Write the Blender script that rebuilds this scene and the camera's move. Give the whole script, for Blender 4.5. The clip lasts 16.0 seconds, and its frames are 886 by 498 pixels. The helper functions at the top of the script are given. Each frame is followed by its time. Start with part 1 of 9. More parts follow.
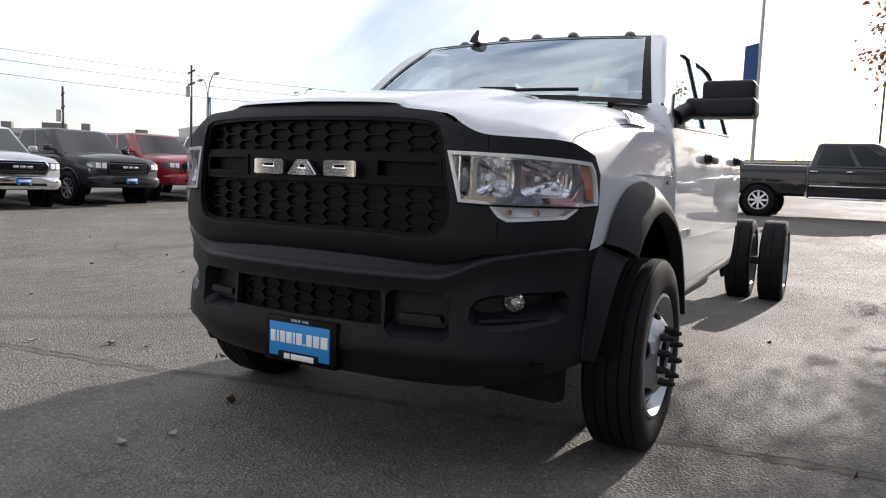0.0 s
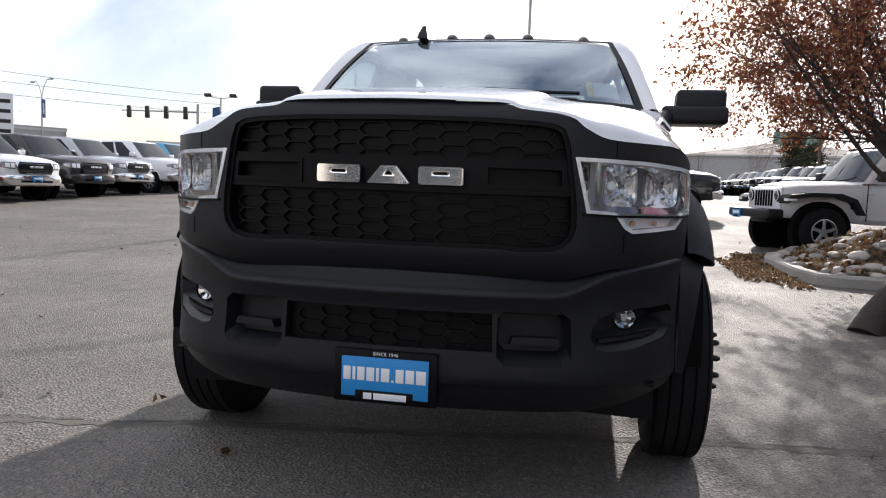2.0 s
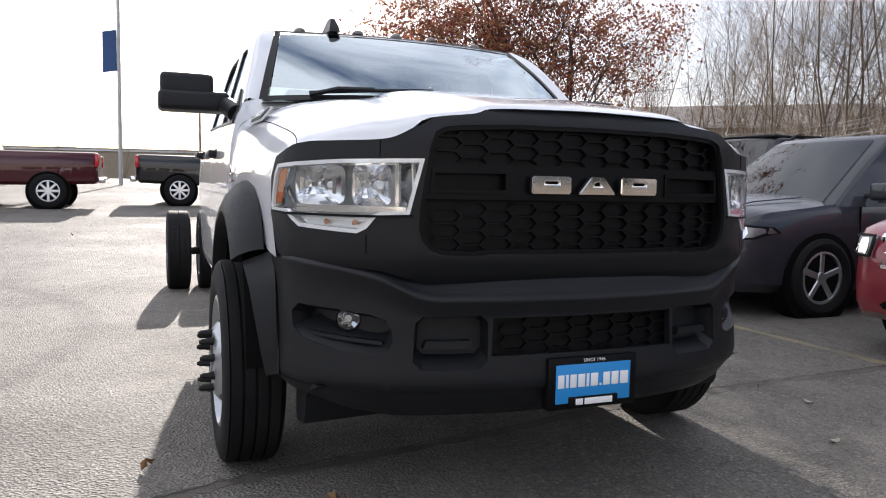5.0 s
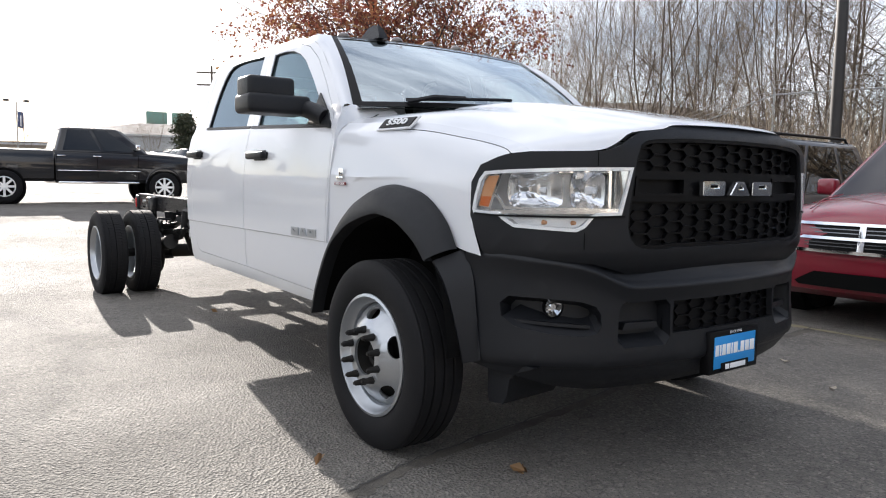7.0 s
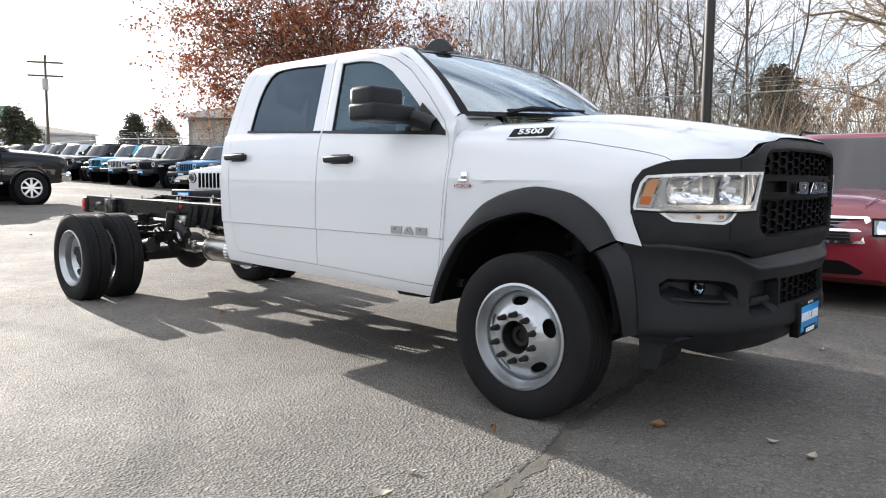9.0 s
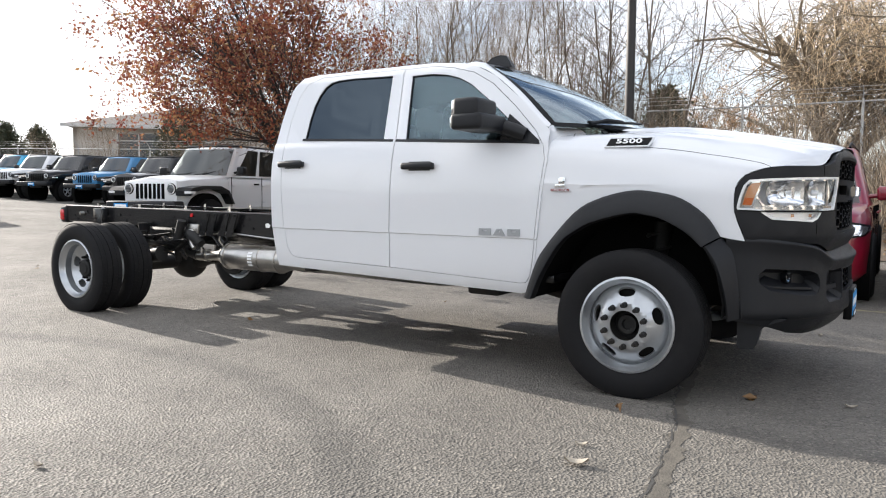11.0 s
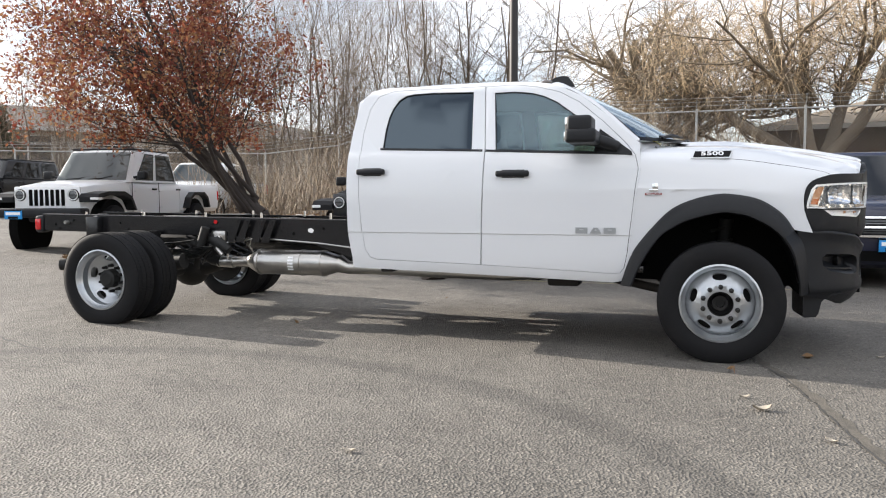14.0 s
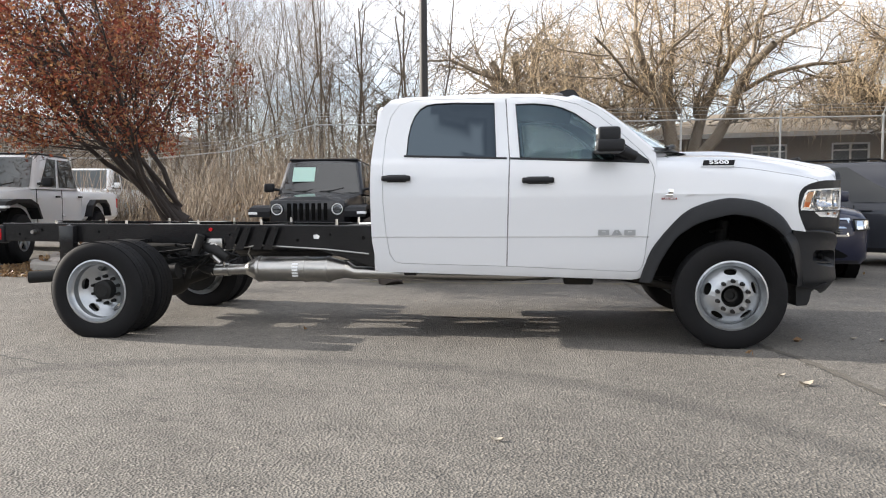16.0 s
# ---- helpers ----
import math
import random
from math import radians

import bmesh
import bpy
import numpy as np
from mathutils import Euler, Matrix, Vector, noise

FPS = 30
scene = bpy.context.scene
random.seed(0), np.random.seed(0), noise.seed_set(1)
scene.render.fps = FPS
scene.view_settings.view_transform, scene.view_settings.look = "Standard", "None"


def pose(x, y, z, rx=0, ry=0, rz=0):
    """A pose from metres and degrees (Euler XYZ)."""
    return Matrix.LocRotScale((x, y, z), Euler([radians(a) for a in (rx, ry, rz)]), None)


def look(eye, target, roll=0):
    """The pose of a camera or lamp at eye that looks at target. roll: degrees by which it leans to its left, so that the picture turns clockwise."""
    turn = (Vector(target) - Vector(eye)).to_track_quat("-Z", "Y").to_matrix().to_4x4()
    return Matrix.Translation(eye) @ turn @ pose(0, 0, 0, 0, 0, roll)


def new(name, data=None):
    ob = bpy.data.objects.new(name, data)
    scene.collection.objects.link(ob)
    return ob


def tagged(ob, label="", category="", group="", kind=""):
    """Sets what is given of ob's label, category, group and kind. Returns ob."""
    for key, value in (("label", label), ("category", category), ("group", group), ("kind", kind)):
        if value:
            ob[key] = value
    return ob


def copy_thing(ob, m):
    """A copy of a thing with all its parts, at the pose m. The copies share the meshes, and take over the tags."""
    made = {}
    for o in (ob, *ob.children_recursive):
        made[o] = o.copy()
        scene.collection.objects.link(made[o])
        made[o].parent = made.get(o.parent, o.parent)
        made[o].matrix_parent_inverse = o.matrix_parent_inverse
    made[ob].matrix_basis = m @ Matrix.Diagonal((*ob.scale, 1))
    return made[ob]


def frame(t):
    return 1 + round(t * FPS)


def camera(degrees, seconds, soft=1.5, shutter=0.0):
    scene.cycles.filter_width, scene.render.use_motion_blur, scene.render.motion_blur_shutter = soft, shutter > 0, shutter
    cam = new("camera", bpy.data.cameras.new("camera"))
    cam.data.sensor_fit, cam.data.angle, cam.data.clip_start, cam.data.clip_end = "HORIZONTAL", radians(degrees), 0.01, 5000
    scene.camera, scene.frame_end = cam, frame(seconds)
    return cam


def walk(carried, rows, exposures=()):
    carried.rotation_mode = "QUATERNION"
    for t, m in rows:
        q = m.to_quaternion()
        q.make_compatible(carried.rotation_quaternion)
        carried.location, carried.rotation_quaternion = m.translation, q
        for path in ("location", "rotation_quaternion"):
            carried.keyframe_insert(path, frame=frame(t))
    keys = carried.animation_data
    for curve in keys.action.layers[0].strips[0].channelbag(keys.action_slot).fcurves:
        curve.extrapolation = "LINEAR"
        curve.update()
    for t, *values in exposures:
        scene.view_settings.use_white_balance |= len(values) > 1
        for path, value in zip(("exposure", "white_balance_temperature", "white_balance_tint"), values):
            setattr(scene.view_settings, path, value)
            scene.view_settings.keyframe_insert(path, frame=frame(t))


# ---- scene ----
cam = camera(62.09, 16.0, soft=1.1)
# seconds, then x, y, z in metres and the three turns in degrees
ROWS = [
    (0.0, 3.103, 1.782, 1.107, 84.50, -2.16, 119.40),
    (0.5, 3.172, 1.548, 1.091, 84.76, -2.08, 116.32),
    (1.0, 3.218, 1.253, 1.098, 84.95, -1.97, 112.01),
    (1.5, 3.233, 0.953, 1.098, 84.94, -2.02, 107.37),
    (2.0, 3.235, 0.618, 1.096, 85.15, -2.01, 101.14),
    (2.5, 3.233, 0.312, 1.088, 85.30, -1.77, 96.20),
    (3.0, 3.219, -0.020, 1.095, 85.40, -1.56, 90.37),
    (3.5, 3.183, -0.329, 1.099, 85.52, -1.31, 85.00),
    (4.0, 3.150, -0.677, 1.114, 85.45, -1.19, 78.87),
    (6.5, 2.777, -2.336, 1.125, 84.72, -1.03, 56.98),
    (7.0, 2.662, -2.681, 1.143, 84.70, -0.83, 53.74),
    (7.5, 2.534, -2.992, 1.153, 84.51, -0.67, 50.83),
    (8.0, 2.386, -3.319, 1.180, 84.46, -0.48, 47.48),
    (8.5, 2.241, -3.634, 1.172, 84.41, -0.38, 44.68),
    (9.0, 2.054, -3.971, 1.157, 84.57, -0.46, 41.61),
    (11.5, 1.048, -5.167, 1.093, 85.76, -0.38, 30.06),
    (12.0, 0.798, -5.420, 1.108, 85.68, -0.25, 27.16),
    (12.5, 0.572, -5.649, 1.109, 85.69, -0.07, 25.04),
    (13.0, 0.312, -5.877, 1.116, 85.80, 0.04, 22.88),
    (13.5, 0.063, -6.066, 1.119, 85.84, 0.08, 20.94),
    (14.0, -0.221, -6.251, 1.119, 85.82, 0.17, 18.31),
    (14.5, -0.482, -6.408, 1.109, 85.85, 0.25, 16.26),
    (15.0, -0.774, -6.553, 1.119, 85.99, 0.34, 14.25),
    (15.5, -1.059, -6.657, 1.111, 86.14, 0.35, 11.72),
    (16.0, -1.401, -6.760, 1.117, 86.28, 0.44, 7.57),
]
walk(cam, [(t, pose(*row)) for t, *row in ROWS],
     exposures=[(0, 0.55, 6450, 13), (2, 0.58, 6400, 14), (4, 0.86, 6400, 14), (6.5, 0.92, 6400, 12), (9, 1.09, 6400, 10), (11.5, 1.09, 6500, 10), (16, 1.08, 6550, 10)])

# ---- light ----
SUN_EL, SUN_AZ = 20.5, 172.5   # degrees; azimuth counted from +x towards +y
to_sun = Vector((math.cos(radians(SUN_EL)) * math.cos(radians(SUN_AZ)),
                 math.cos(radians(SUN_EL)) * math.sin(radians(SUN_AZ)), math.sin(radians(SUN_EL))))
sun = new("sun", bpy.data.lights.new("sun", "SUN"))
sun.data.energy, sun.data.angle, sun.data.color = 5.0, radians(0.6), (1.0, 0.93, 0.84)
sun.matrix_world = look((0, 0, 30), Vector((0, 0, 30)) - to_sun)

world = bpy.data.worlds.new("sky")
scene.world = world
world.use_nodes = True
wn, wl = world.node_tree.nodes, world.node_tree.links
wn.clear()
sky = wn.new("ShaderNodeTexSky")
sky.sky_type, sky.sun_disc = "NISHITA", False
sky.sun_elevation, sky.sun_rotation = radians(SUN_EL), radians(90 - SUN_AZ)
sky.air_density, sky.dust_density, sky.altitude = 1.0, 2.2, 950
co = wn.new("ShaderNodeTexCoord")
mp = wn.new("ShaderNodeMapping")
mp.inputs["Scale"].default_value = (1.0, 1.0, 2.2)
cl = wn.new("ShaderNodeTexNoise")
cl.inputs["Scale"].default_value, cl.inputs["Detail"].default_value, cl.inputs["Roughness"].default_value = 1.6, 7, 0.56
cl.inputs["Distortion"].default_value = 0.5
ramp = wn.new("ShaderNodeValToRGB")
ramp.color_ramp.elements[0].position, ramp.color_ramp.elements[1].position = 0.33, 0.60
cloud = wn.new("ShaderNodeMix")
cloud.data_type = "RGBA"
cloud.inputs["B"].default_value = (11.8, 12.0, 12.5, 1)
bg = wn.new("ShaderNodeBackground")
bg.inputs["Strength"].default_value = 0.084
out = wn.new("ShaderNodeOutputWorld")
mul = wn.new("ShaderNodeMath")
mul.operation = "MULTIPLY"
mul.inputs[1].default_value = 0.92
wl.new(co.outputs["Generated"], mp.inputs["Vector"])
wl.new(mp.outputs["Vector"], cl.inputs["Vector"])
# the cover is thinner on the side away from the street
thin = wn.new("ShaderNodeVectorMath")
thin.operation = "DOT_PRODUCT"
thin.inputs[1].default_value = (0.30, 0.92, 0.25)
wl.new(co.outputs["Generated"], thin.inputs[0])
thr = wn.new("ShaderNodeMapRange")
thr.inputs["From Min"].default_value, thr.inputs["From Max"].default_value = 0.1, 0.95
thr.inputs["To Min"].default_value, thr.inputs["To Max"].default_value = 0.0, 0.11
wl.new(thin.outputs["Value"], thr.inputs["Value"])
less = wn.new("ShaderNodeMath")
less.operation = "SUBTRACT"
wl.new(cl.outputs["Fac"], less.inputs[0])
wl.new(thr.outputs["Result"], less.inputs[1])
wl.new(less.outputs["Value"], ramp.inputs["Fac"])
wl.new(ramp.outputs["Color"], mul.inputs[0])
wl.new(mul.outputs["Value"], cloud.inputs["Factor"])
wl.new(sky.outputs["Color"], cloud.inputs["A"])
wl.new(cloud.outputs["Result"], bg.inputs["Color"])
wl.new(bg.outputs["Background"], out.inputs["Surface"])


# ---- materials ----
def material(name, color, rough=0.5, metal=0.0, grain=0.0, size=40.0, bump=0.0, stain=0.0, coat=0.0, second=None, coord="Object"):
    """A surface with a base colour, fine grain and larger stains, and a bump."""
    m = bpy.data.materials.new(name)
    m.use_nodes = True
    n, l = m.node_tree.nodes, m.node_tree.links
    p = n["Principled BSDF"]
    p.inputs["Roughness"].default_value, p.inputs["Metallic"].default_value = rough, metal
    p.inputs["Base Color"].default_value = (*color, 1)
    if coat:
        p.inputs["Coat Weight"].default_value, p.inputs["Coat Roughness"].default_value = coat, 0.03
    if grain or bump or stain:
        tc = n.new("ShaderNodeTexCoord")
        fine = n.new("ShaderNodeTexNoise")
        fine.inputs["Scale"].default_value, fine.inputs["Detail"].default_value = size, 6
        l.new(tc.outputs[coord], fine.inputs["Vector"])
        big = n.new("ShaderNodeTexNoise")
        big.inputs["Scale"].default_value, big.inputs["Detail"].default_value = size / 14, 4
        l.new(tc.outputs[coord], big.inputs["Vector"])
        a = n.new("ShaderNodeMix")
        a.data_type = "RGBA"
        lo = tuple(c * (1 - grain) for c in color)
        hi = tuple(min(1, c * (1 + grain)) for c in color)
        a.inputs["A"].default_value, a.inputs["B"].default_value = (*lo, 1), (*hi, 1)
        l.new(fine.outputs["Fac"], a.inputs["Factor"])
        b = n.new("ShaderNodeMix")
        b.data_type = "RGBA"
        b.inputs["B"].default_value = (*(second or tuple(c * 0.6 for c in color)), 1)
        sr = n.new("ShaderNodeMapRange")
        sr.inputs["From Min"].default_value, sr.inputs["From Max"].default_value = 0.48, 0.72
        sr.inputs["To Max"].default_value = stain
        l.new(big.outputs["Fac"], sr.inputs["Value"])
        l.new(sr.outputs["Result"], b.inputs["Factor"])
        l.new(a.outputs["Result"], b.inputs["A"])
        l.new(b.outputs["Result"], p.inputs["Base Color"])
        rr = n.new("ShaderNodeMapRange")
        rr.inputs["To Min"].default_value, rr.inputs["To Max"].default_value = rough * 0.85, min(1, rough * 1.15)
        l.new(big.outputs["Fac"], rr.inputs["Value"])
        l.new(rr.outputs["Result"], p.inputs["Roughness"])
        if bump:
            bn = n.new("ShaderNodeBump")
            bn.inputs["Strength"].default_value, bn.inputs["Distance"].default_value = bump, 0.004
            l.new(fine.outputs["Fac"], bn.inputs["Height"])
            l.new(bn.outputs["Normal"], p.inputs["Normal"])
    return m


def glass(name, tint, rough=0.0, solid=0.5, shine=0.055, haze=0.0, cast=(1, 1, 1)):
    """Tinted window glass: a sharp gloss over a partly clear, partly dark sheet; haze mixes in a pale translucent film
    that brightens the pane.
    """
    m = bpy.data.materials.new(name)
    m.use_nodes = True
    n, l = m.node_tree.nodes, m.node_tree.links
    n.remove(n["Principled BSDF"])
    clear, dark, gloss = n.new("ShaderNodeBsdfTransparent"), n.new("ShaderNodeBsdfDiffuse"), n.new("ShaderNodeBsdfGlossy")
    clear.inputs["Color"].default_value = (*tint, 1)
    dark.inputs["Color"].default_value = (0.01, 0.011, 0.012, 1)
    gloss.inputs["Roughness"].default_value, gloss.inputs["Color"].default_value = rough, (*cast, 1)
    body, top, lw = n.new("ShaderNodeMixShader"), n.new("ShaderNodeMixShader"), n.new("ShaderNodeLayerWeight")
    pw, sc = n.new("ShaderNodeMath"), n.new("ShaderNodeMath")
    lw.inputs["Blend"].default_value = 0.5
    pw.operation, sc.operation = "POWER", "MULTIPLY_ADD"
    pw.inputs[1].default_value, sc.inputs[1].default_value, sc.inputs[2].default_value = 5.0, 0.94 - shine, shine
    l.new(lw.outputs["Facing"], pw.inputs[0])
    l.new(pw.outputs[0], sc.inputs[0])
    body.inputs["Fac"].default_value = solid
    l.new(clear.outputs[0], body.inputs[1])
    l.new(dark.outputs[0], body.inputs[2])
    l.new(sc.outputs[0], top.inputs["Fac"])
    # added pale film: backlit by the sun, it lifts the pane's brightness
    if haze:
        film, veil = n.new("ShaderNodeBsdfTranslucent"), n.new("ShaderNodeMixShader")
        film.inputs["Color"].default_value, veil.inputs["Fac"].default_value = (0.8, 0.78, 0.75, 1), haze
        l.new(body.outputs[0], veil.inputs[1])
        l.new(film.outputs[0], veil.inputs[2])
        body = veil
    l.new(body.outputs[0], top.inputs[1])
    l.new(gloss.outputs[0], top.inputs[2])
    l.new(top.outputs[0], n["Material Output"].inputs["Surface"])
    return m


def asphalt_material():
    """Worn parking-lot asphalt: pale stones in a grey binder, sealed patches, tyre arcs and hairline cracks."""
    m = bpy.data.materials.new("asphalt")
    m.use_nodes = True
    n, l = m.node_tree.nodes, m.node_tree.links
    p = n["Principled BSDF"]
    tc = n.new("ShaderNodeTexCoord")

    def noise_tex(scale, detail=5, rough=0.6):
        t = n.new("ShaderNodeTexNoise")
        t.inputs["Scale"].default_value, t.inputs["Detail"].default_value, t.inputs["Roughness"].default_value = scale, detail, rough
        l.new(tc.outputs["Object"], t.inputs["Vector"])
        return t

    def mix(fac, a, b, blend="MIX"):
        x = n.new("ShaderNodeMix")
        x.data_type, x.blend_type = "RGBA", blend
        for s, v in (("Factor", fac), ("A", a), ("B", b)):
            if isinstance(v, (int, float)):
                x.inputs[s].default_value = v
            elif isinstance(v, tuple):
                x.inputs[s].default_value = v
            else:
                l.new(v, x.inputs[s])
        return x.outputs["Result"]

    def span(v, a, b, c=0.0, d=1.0):
        r = n.new("ShaderNodeMapRange")
        r.inputs["From Min"].default_value, r.inputs["From Max"].default_value = a, b
        r.inputs["To Min"].default_value, r.inputs["To Max"].default_value = c, d
        l.new(v, r.inputs["Value"])
        return r.outputs["Result"]

    stones = n.new("ShaderNodeTexVoronoi")
    stones.inputs["Scale"].default_value = 78
    l.new(tc.outputs["Object"], stones.inputs["Vector"])
    grit, mid, wide, patchy = noise_tex(85, 4), noise_tex(14, 7, 0.7), noise_tex(0.55, 5), noise_tex(3.2, 6, 0.65)
    base = mix(span(mid.outputs["Fac"], 0.3, 0.7), (0.112, 0.103, 0.092, 1), (0.160, 0.148, 0.131, 1))
    base = mix(span(wide.outputs["Fac"], 0.42, 0.68), base, (0.190, 0.176, 0.155, 1))
    base = mix(span(patchy.outputs["Fac"], 0.40, 0.60, 0.32, 0.0), base, (0.062, 0.058, 0.052, 1))
    chip = span(stones.outputs["Color"], 0.62, 0.95)
    base = mix(span(chip, 0, 1, 0, 0.75), base, (0.28, 0.255, 0.22, 1))
    base = mix(span(grit.outputs["Fac"], 0.34, 0.46, 0.75, 0.0), base, (0.015, 0.015, 0.014, 1))
    # broken net of fine cracks between the stones
    warp = n.new("ShaderNodeVectorMath")
    warp.operation = "MULTIPLY_ADD"
    warp.inputs[1].default_value = (0.05, 0.05, 0.0)
    wob = noise_tex(9, 3)
    l.new(wob.outputs["Color"], warp.inputs[0])
    l.new(tc.outputs["Object"], warp.inputs[2])
    net = n.new("ShaderNodeTexVoronoi")
    net.feature = "DISTANCE_TO_EDGE"
    net.inputs["Scale"].default_value = 17
    l.new(warp.outputs["Vector"], net.inputs["Vector"])
    broken = n.new("ShaderNodeMath")
    broken.operation = "MULTIPLY"
    l.new(span(net.outputs["Distance"], 0.02, 0.09, 0.50, 0.0), broken.inputs[0])
    l.new(span(noise_tex(6.5, 4).outputs["Fac"], 0.42, 0.62), broken.inputs[1])
    base = mix(broken.outputs["Value"], base, (0.028, 0.026, 0.023, 1))
    # dark tyre arc left by a turning truck
    dist = n.new("ShaderNodeVectorMath")
    dist.operation = "DISTANCE"
    flat = n.new("ShaderNodeVectorMath")
    flat.operation = "MULTIPLY"
    flat.inputs[1].default_value = (1, 1, 0)
    l.new(tc.outputs["Object"], flat.inputs[0])
    l.new(flat.outputs["Vector"], dist.inputs[0])
    dist.inputs[1].default_value = (-2.95, -5.3, 0)
    away = n.new("ShaderNodeMath")
    away.operation = "SUBTRACT"
    away.inputs[1].default_value = 3.5
    l.new(dist.outputs["Value"], away.inputs[0])
    near = n.new("ShaderNodeMath")
    near.operation = "ABSOLUTE"
    l.new(away.outputs["Value"], near.inputs[0])
    parts_xyz = n.new("ShaderNodeSeparateXYZ")
    l.new(tc.outputs["Object"], parts_xyz.inputs[0])
    upper = n.new("ShaderNodeMath")
    upper.operation = "MULTIPLY"
    l.new(span(near.outputs["Value"], 0.05, 0.16, 0.30, 0.0), upper.inputs[0])
    l.new(span(parts_xyz.outputs["Y"], -5.2, -3.6), upper.inputs[1])
    base = mix(upper.outputs["Value"], base, (0.025, 0.025, 0.025, 1))
    l.new(base, p.inputs["Base Color"])
    l.new(span(wide.outputs["Fac"], 0.3, 0.7, 0.86, 0.72), p.inputs["Roughness"])
    p.inputs["Specular IOR Level"].default_value = 0.4
    b1, b2 = n.new("ShaderNodeBump"), n.new("ShaderNodeBump")
    b1.inputs["Strength"].default_value, b1.inputs["Distance"].default_value = 0.9, 0.009
    b2.inputs["Strength"].default_value, b2.inputs["Distance"].default_value = 0.22, 0.010
    l.new(stones.outputs["Distance"], b1.inputs["Height"])
    l.new(mid.outputs["Fac"], b2.inputs["Height"])
    l.new(b1.outputs["Normal"], b2.inputs["Normal"])
    l.new(b2.outputs["Normal"], p.inputs["Normal"])
    return m


M = {
    "asphalt": asphalt_material(),
    "white_paint": material("white_paint", (0.70, 0.715, 0.74), 0.35, coat=1.0),
    "black_plastic": material("black_plastic", (0.0095, 0.0103, 0.0125), 0.44, grain=0.12, size=600, bump=0.15),
    "flare_plastic": material("flare_plastic", (0.0105, 0.0112, 0.013), 0.55, grain=0.12, size=600, bump=0.15),
    "mesh_plastic": material("mesh_plastic", (0.0035, 0.0035, 0.0042), 0.42),
    "void": material("void", (0.004, 0.004, 0.004), 0.9),
    "frame_paint": material("frame_paint", (0.008, 0.008, 0.009), 0.22, grain=0.2, size=30, stain=0.3, second=(0.02, 0.02, 0.02)),
    "dark_iron": material("dark_iron", (0.02, 0.02, 0.02), 0.6, 0.3, grain=0.3, size=40, bump=0.3, stain=0.5, second=(0.05, 0.04, 0.03)),
    "rubber": material("rubber", (0.0085, 0.0085, 0.0095), 0.72, grain=0.2, size=120, bump=0.2, stain=0.2, second=(0.028, 0.026, 0.024)),
    "silver_rim": material("silver_rim", (0.44, 0.46, 0.48), 0.30, 0.75, grain=0.06, size=60),
    "chrome": material("chrome", (0.86, 0.87, 0.88), 0.07, 1.0),
    "lamp_silver": material("lamp_silver", (0.94, 0.95, 0.96), 0.20, 0.30, grain=0.05, size=90),
    "reflector": material("reflector", (0.74, 0.75, 0.77), 0.14, 1.0),
    "steel": material("steel", (0.46, 0.45, 0.43), 0.30, 1.0, grain=0.12, size=25, stain=0.35, second=(0.35, 0.30, 0.24)),
    "lens": glass("lens", (0.95, 0.96, 0.97), 0.0, 0.0),
    # cast puts a bluer sky's colour into the reflections of the truck's glass
    "tint_glass": glass("tint_glass", (0.03, 0.035, 0.045), 0.0, 0.6, 0.085, cast=(0.66, 0.84, 1.0)),
    "clear_glass": glass("clear_glass", (0.64, 0.73, 0.71), 0.0, 0.03, 0.085, cast=(0.70, 0.87, 1.0)),
    "screen_glass": glass("screen_glass", (0.70, 0.76, 0.76), 0.0, 0.02, 0.42, 0.28, cast=(0.85, 0.95, 1.0)),
    "amber": material("amber", (0.50, 0.115, 0.02), 0.2, coat=0.6),
    "amber_clear": material("amber_clear", (0.55, 0.27, 0.13), 0.2, coat=0.6),
    "red_lens": material("red_lens", (0.55, 0.01, 0.015), 0.2, coat=0.6),
    "interior": material("interior", (0.035, 0.036, 0.04), 0.8, grain=0.2, size=80),
    "plate_blue": material("plate_blue", (0.02, 0.27, 0.66), 0.4),
    "letter_white": material("letter_white", (0.85, 0.86, 0.87), 0.4),
    "sticker_yellow": material("sticker_yellow", (0.80, 0.65, 0.05), 0.5),
    "badge_red": material("badge_red", (0.22, 0.03, 0.03), 0.4),
    "lamp_grey": material("lamp_grey", (0.20, 0.21, 0.22), 0.2, 0.7),
    "mirror": material("mirror", (0.9, 0.9, 0.9), 0.02, 1.0),
}
M["mesh_plastic"].node_tree.nodes["Principled BSDF"].inputs["Specular IOR Level"].default_value = 0.16
for k, v in (("rubber", 0.2), ("black_plastic", 0.30), ("flare_plastic", 0.3), ("dark_iron", 0.3)):
    M[k].node_tree.nodes["Principled BSDF"].inputs["Specular IOR Level"].default_value = v
M["void"].node_tree.nodes["Principled BSDF"].inputs["Specular IOR Level"].default_value = 0.1


# ---- building blocks ----
def thing(name, label, category, place=(0, 0, 0), turn=0.0, group="", kind=""):
    """A top-level thing: an Empty at its base, under which its parts hang."""
    ob = new(name)
    ob.empty_display_size = 0.2
    ob.matrix_world = pose(*place, 0, 0, turn)
    return tagged(ob, label, category, group, kind)


